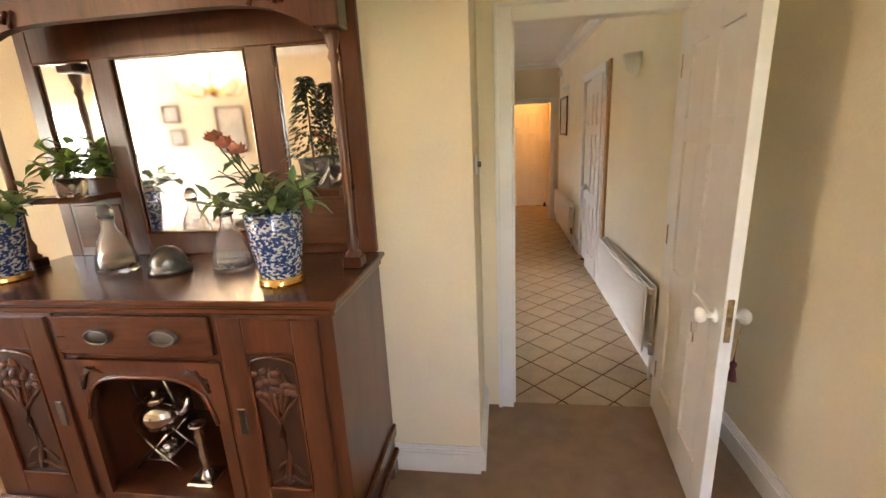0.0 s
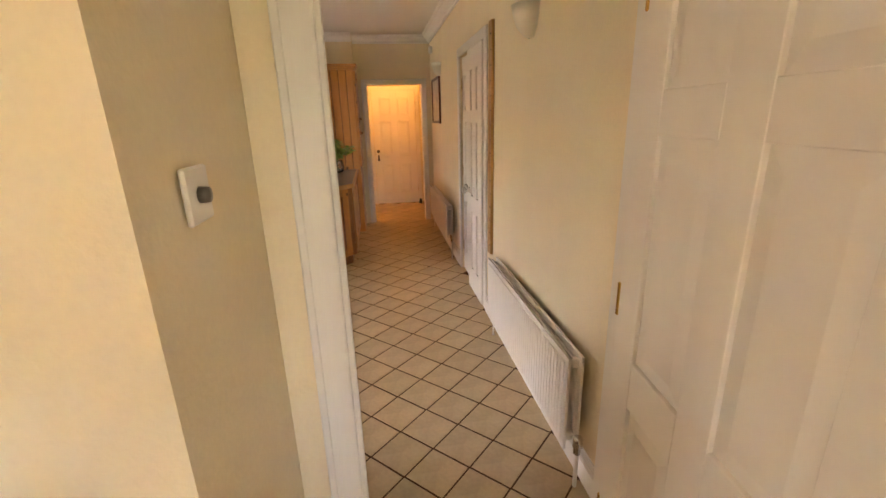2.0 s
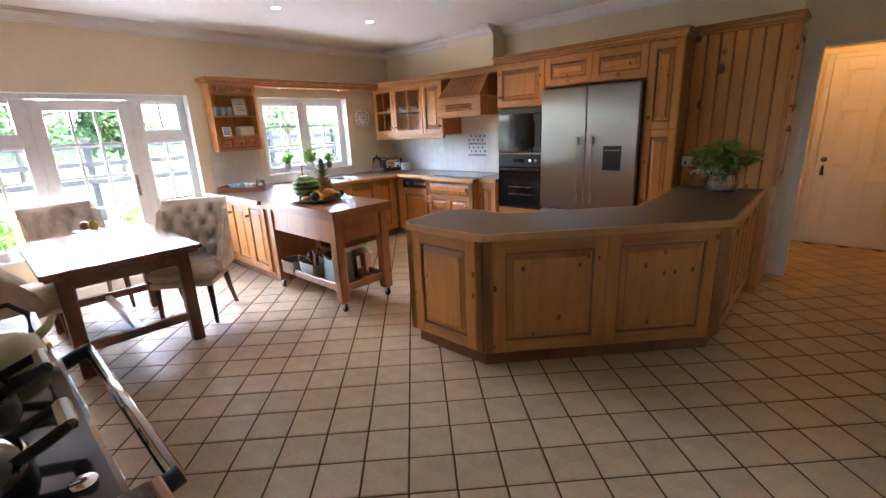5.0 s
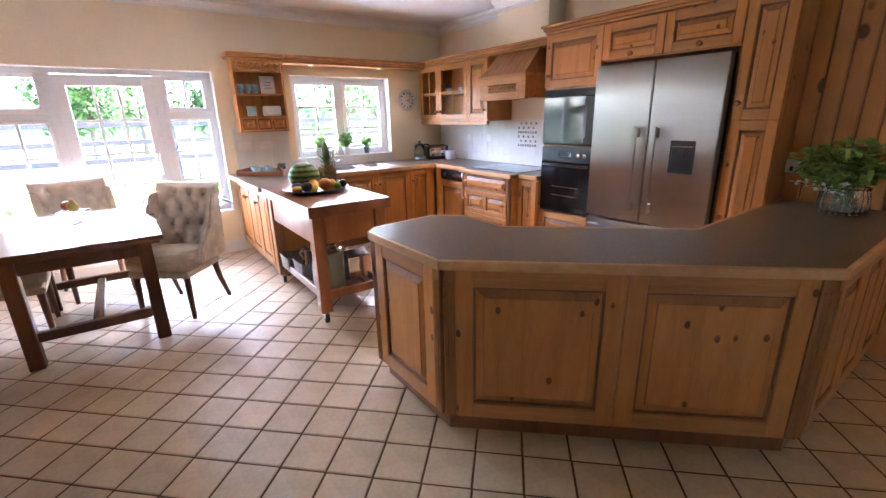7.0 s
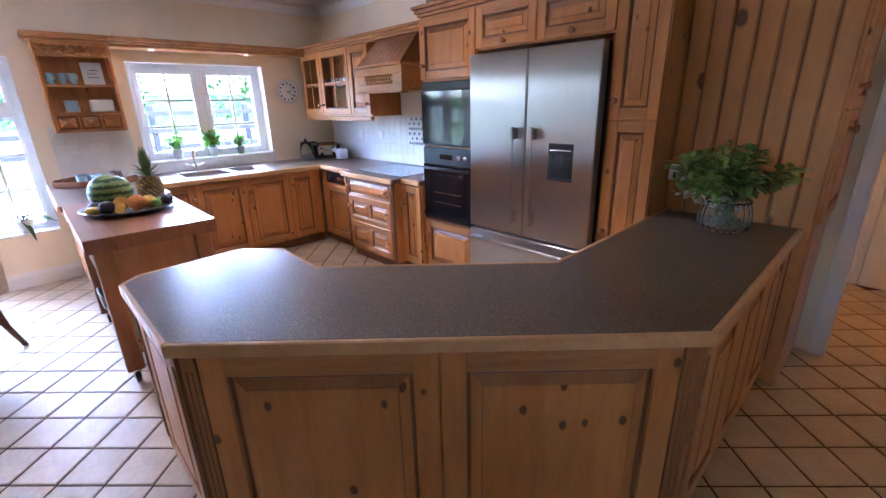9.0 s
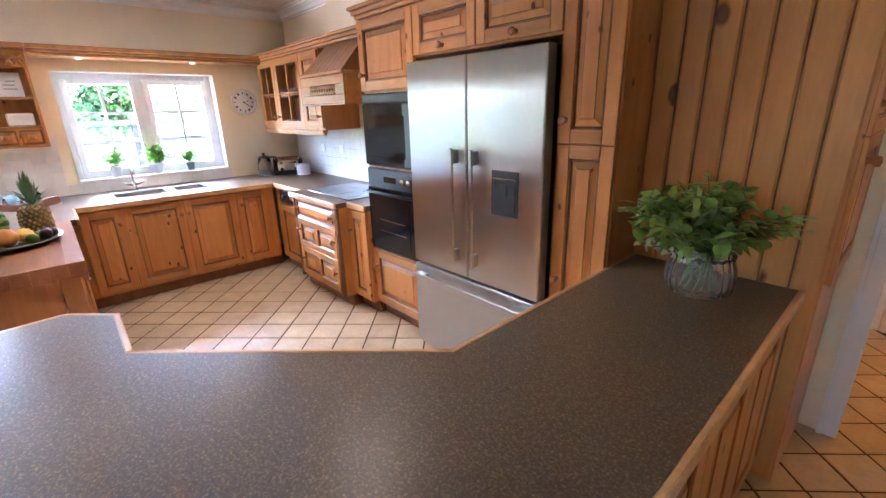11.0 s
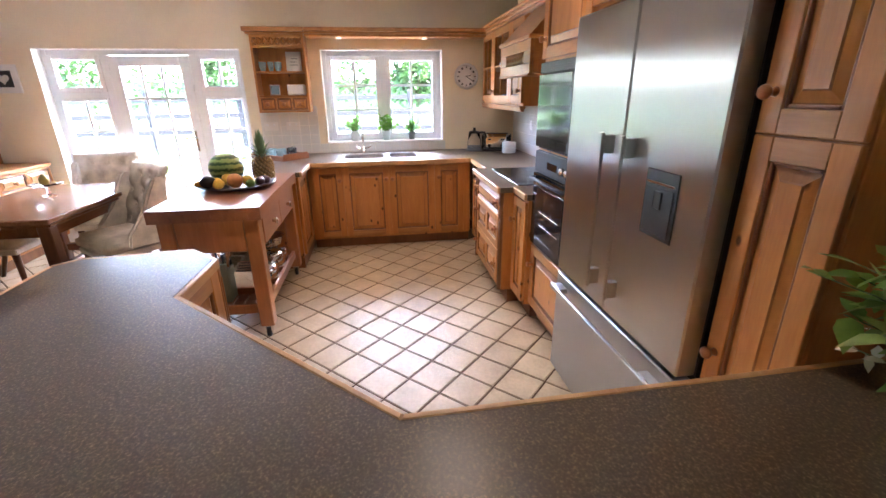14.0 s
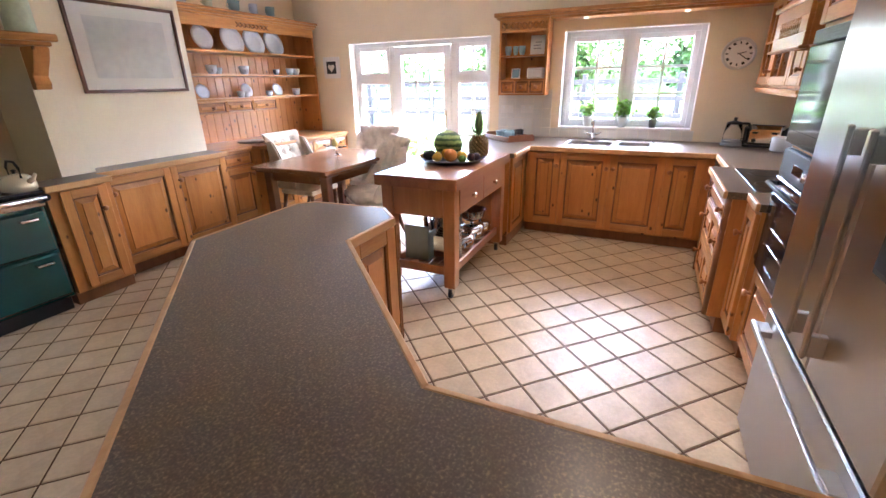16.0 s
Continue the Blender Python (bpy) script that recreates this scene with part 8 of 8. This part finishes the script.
src = box(0, -0.003, 0, 0.026, 0, 0.026, 0.001)
src.to_mesh(mm)
src.free()
mm.materials.append(MOSAIC)
for i in range(8):
    for j in range(6):
        if (i + j) % 2 == 0 or j % 3 == 0:
            ob = new("mosaic_tile", mm)
            ob.parent, ob.matrix_basis = mo, pose(-3.12 + 0.0375 * i, YN - 0.0085, 1.085 + 0.049 * j)
# ---- garden beyond the windows ----
GRASS = material("mown_grass", (0.07, 0.115, 0.028), 0.9, vary=0.3, scale=0.6, fine=12, bump=0.3)
PAVE = material("pale_gravel_drive", (0.47, 0.45, 0.42), 0.9, vary=0.15, scale=1.2, fine=60, bump=0.4)
structure("ground", box(-900, -900, -0.5, 900, 900, -0.22, 0), GRASS, "mown green lawn and fields", "ground")
structure("pavement", box(-10.8, -14, -0.22, XW - T, 24, -0.20, 0), PAVE, "pale sunlit gravel yard outside the windows", "yard")
FENCE = material("dark_weathered_rail", (0.014, 0.012, 0.011), 0.85, vary=0.3, scale=6, bump=0.4)
fc = thing("fence", "dark post and rail fence across the garden", "fence", pose(0, 0, 0))
for k in range(19):
    y = -14 + 2.1 * k
    part("post", box(-11.56, y, -0.22, -11.44, y + 0.12, 1.60, 0.01), FENCE, fc)
    if k < 18:
        for z in (0.60, 0.98, 1.36):
            part("rail", box(-11.44, y + 0.002, z, -11.40, y + 2.098, z + 0.11, 0.005), FENCE, fc)


def crown_mesh(seed, r, h, count, size):
    rnd = random.Random(seed)
    bm = bmesh.new()
    lobes = [(Vector((rnd.uniform(-0.55, 0.55) * r, rnd.uniform(-0.55, 0.55) * r, rnd.uniform(-0.4, 0.45) * h)), rnd.uniform(0.35, 0.6) * r) for _ in range(11)]
    for _ in range(count):
        c, q = lobes[rnd.randrange(len(lobes))]
        d = Vector((rnd.gauss(0, 1), rnd.gauss(0, 1), rnd.gauss(0, 0.8))).normalized()
        p = c + d * q * rnd.uniform(0.55, 1.05)
        add_leaf(bm, p, Vector((rnd.uniform(-1, 1), rnd.uniform(-1, 1), rnd.uniform(-0.8, 0.5))), Vector((rnd.uniform(-1, 1), rnd.uniform(-1, 1), 1)), size * rnd.uniform(0.6, 1.3), size * rnd.uniform(0.5, 0.9), 0.2)
    return bm


def tree(seed, x, y, trunk, r, h):
    t = thing("tree", "leafy green deciduous tree beyond the fence", "tree", pose(x, y, -0.22), "garden trees")
    rnd = random.Random(seed)
    part("trunk", tube([(0, 0, -0.2), (0.05, 0.03, trunk * 0.5), (0.0, 0.08, trunk), (0.05, 0.05, trunk + h * 0.35)], 0.17, 9, 0.05), BARK, t)
    lb = bmesh.new()
    for k in range(7):
        a = 0.9 * k
        add_tube(lb, [(0, 0.05, trunk * rnd.uniform(0.7, 1.0)), (math.cos(a) * r * 0.35, math.sin(a) * r * 0.35, trunk + h * 0.15), (math.cos(a) * r * 0.7, math.sin(a) * r * 0.7, trunk + h * rnd.uniform(0.2, 0.55))], 0.06, 6, 0.015)
    part("limbs", lb, BARK, t)
    part("crown", crown_mesh(seed, r, h, 2600, 0.26), TREE_LEAF, t, m=pose(0, 0, trunk + h * 0.42))


for k, (x, y, tr_, r, h) in enumerate(((-24, 3.0, 1.8, 2.0, 3.0), (-26, 8.6, 1.9, 2.1, 3.2), (-26, -2.5, 2.0, 3.0, 4.2), (-23, 14.5, 2.0, 3.2, 4.6), (-28, 5.0, 2.2, 3.6, 4.4), (-30, 20, 2.2, 4, 5), (-27, -9, 2.0, 3.6, 5))):
    tree(100 + k, x, y, tr_, r, h)
for k, (x, y, r) in enumerate(((-9.0, 1.6, 0.5), (-9.8, 3.3, 0.45), (-8.6, 5.1, 0.42), (-9.8, 9.6, 0.5))):
    s = thing("shrub", "rounded light green garden shrub on the gravel", "shrub", pose(x, y, -0.2), "garden shrubs")
    part("foliage", crown_mesh(200 + k, r, r * 1.1, 900, 0.09), LEAF_LIGHT, s, m=pose(0, 0, r * 0.62))
    part("stem", tube([(0, 0, -0.05), (0, 0, r * 0.6)], 0.03, 6, 0.015), BARK, s)
structure("backdrop_hedge", boxes([(-62, -70, -0.3, -60, 80, 3.2)], 0), material("far_hedge_green", (0.06, 0.11, 0.035), 0.95, vary=0.5, scale=0.8, fine=3, bump=0.6, dist=0.3), "far green hedge line", "hedge")
# ---- floor tiles, laid diagonally ----
PITCH = 0.2075
TU, TV = 2.4669, 3.5327
def tile_bm(h, g):
    bm = bmesh.new()
    c = 0.004
    lo = [bm.verts.new((x * h, y * h, -0.014)) for x, y in ((-1, -1), (1, -1), (1, 1), (-1, 1))]
    mi = [bm.verts.new((x * h, y * h, -g)) for x, y in ((-1, -1), (1, -1), (1, 1), (-1, 1))]
    hi = [bm.verts.new((x * (h - c), y * (h - c), 0)) for x, y in ((-1, -1), (1, -1), (1, 1), (-1, 1))]
    for a, b in ((lo, mi), (mi, hi)):
        for k in range(4):
            bm.faces.new((a[k], a[(k + 1) % 4], b[(k + 1) % 4], b[k]))
    bm.faces.new(hi)
    return bm


def floor_tiles():
    root = structure("floor_tiles", box(XW + 0.02, 2.12, -0.0125, XR - 0.02, 2.13, -0.0115, 0), GROUT, "buff ceramic floor tiles laid diagonally with dark joints", "floor")
    src = tile_bm(PITCH / 2 - 0.0042, 0.003)
    me = bpy.data.meshes.new("floor_tile")
    src.to_mesh(me)
    src.free()
    me.materials.append(TILE)
    rnd = random.Random(4)
    rest_v, rest_f, n = [], [], 0
    base = [v.co.copy() for v in me.vertices]
    polys = [tuple(p.vertices) for p in me.polygons]
    cells = []
    for i in range(-60, 61):
        for j in range(-60, 61):
            u, v = TU + 0.20873 * (i + 0.5) - 0.00332 * (j + 0.5), TV + 0.20717 * (j + 0.5)
            x, y = (u - v) / math.sqrt(2), (u + v) / math.sqrt(2)
            if not (XW - 0.1 < x < XR + 0.1 and y < 9.5) or y < (YD - 0.14 if x > -0.1 else 2.02) or (x < 0.25 and y > 7.72):
                continue
            near = abs(x + 0.2) < 1.6 and 3.0 < y < 6.0
            cells.append((0 if near else 1, (x + 0.2) ** 2 + (y - 4.3) ** 2, x, y))
    cells.sort()
    for k, (_, _, x, y) in enumerate(cells):
        m = pose(x, y, rnd.uniform(-0.0008, 0.0004), rnd.uniform(-0.15, 0.15), rnd.uniform(-0.15, 0.15), 45.4)
        if k < 300:
            ob = new("floor_tile", me)
            ob.parent, ob.matrix_basis = root, m
        else:
            o = len(rest_v)
            rest_v += [tuple(m @ c) for c in base]
            rest_f += [tuple(a + o for a in p) for p in polys]
    rm = bpy.data.meshes.new("far_floor_tiles")
    rm.from_pydata(rest_v, [], rest_f)
    rm.materials.append(TILE_FAR)
    ob = new("far_floor_tiles", rm)
    ob.parent = root
    ob["kind"] = "stuff"


TILE_FAR = material("buff_floor_tile_joined", (0.49, 0.372, 0.232), 0.40, spec=0.34, vary=0.2, scale=7, fine=45, bump=0.25, dist=0.003, random_piece=0.07, island=True)
floor_tiles()
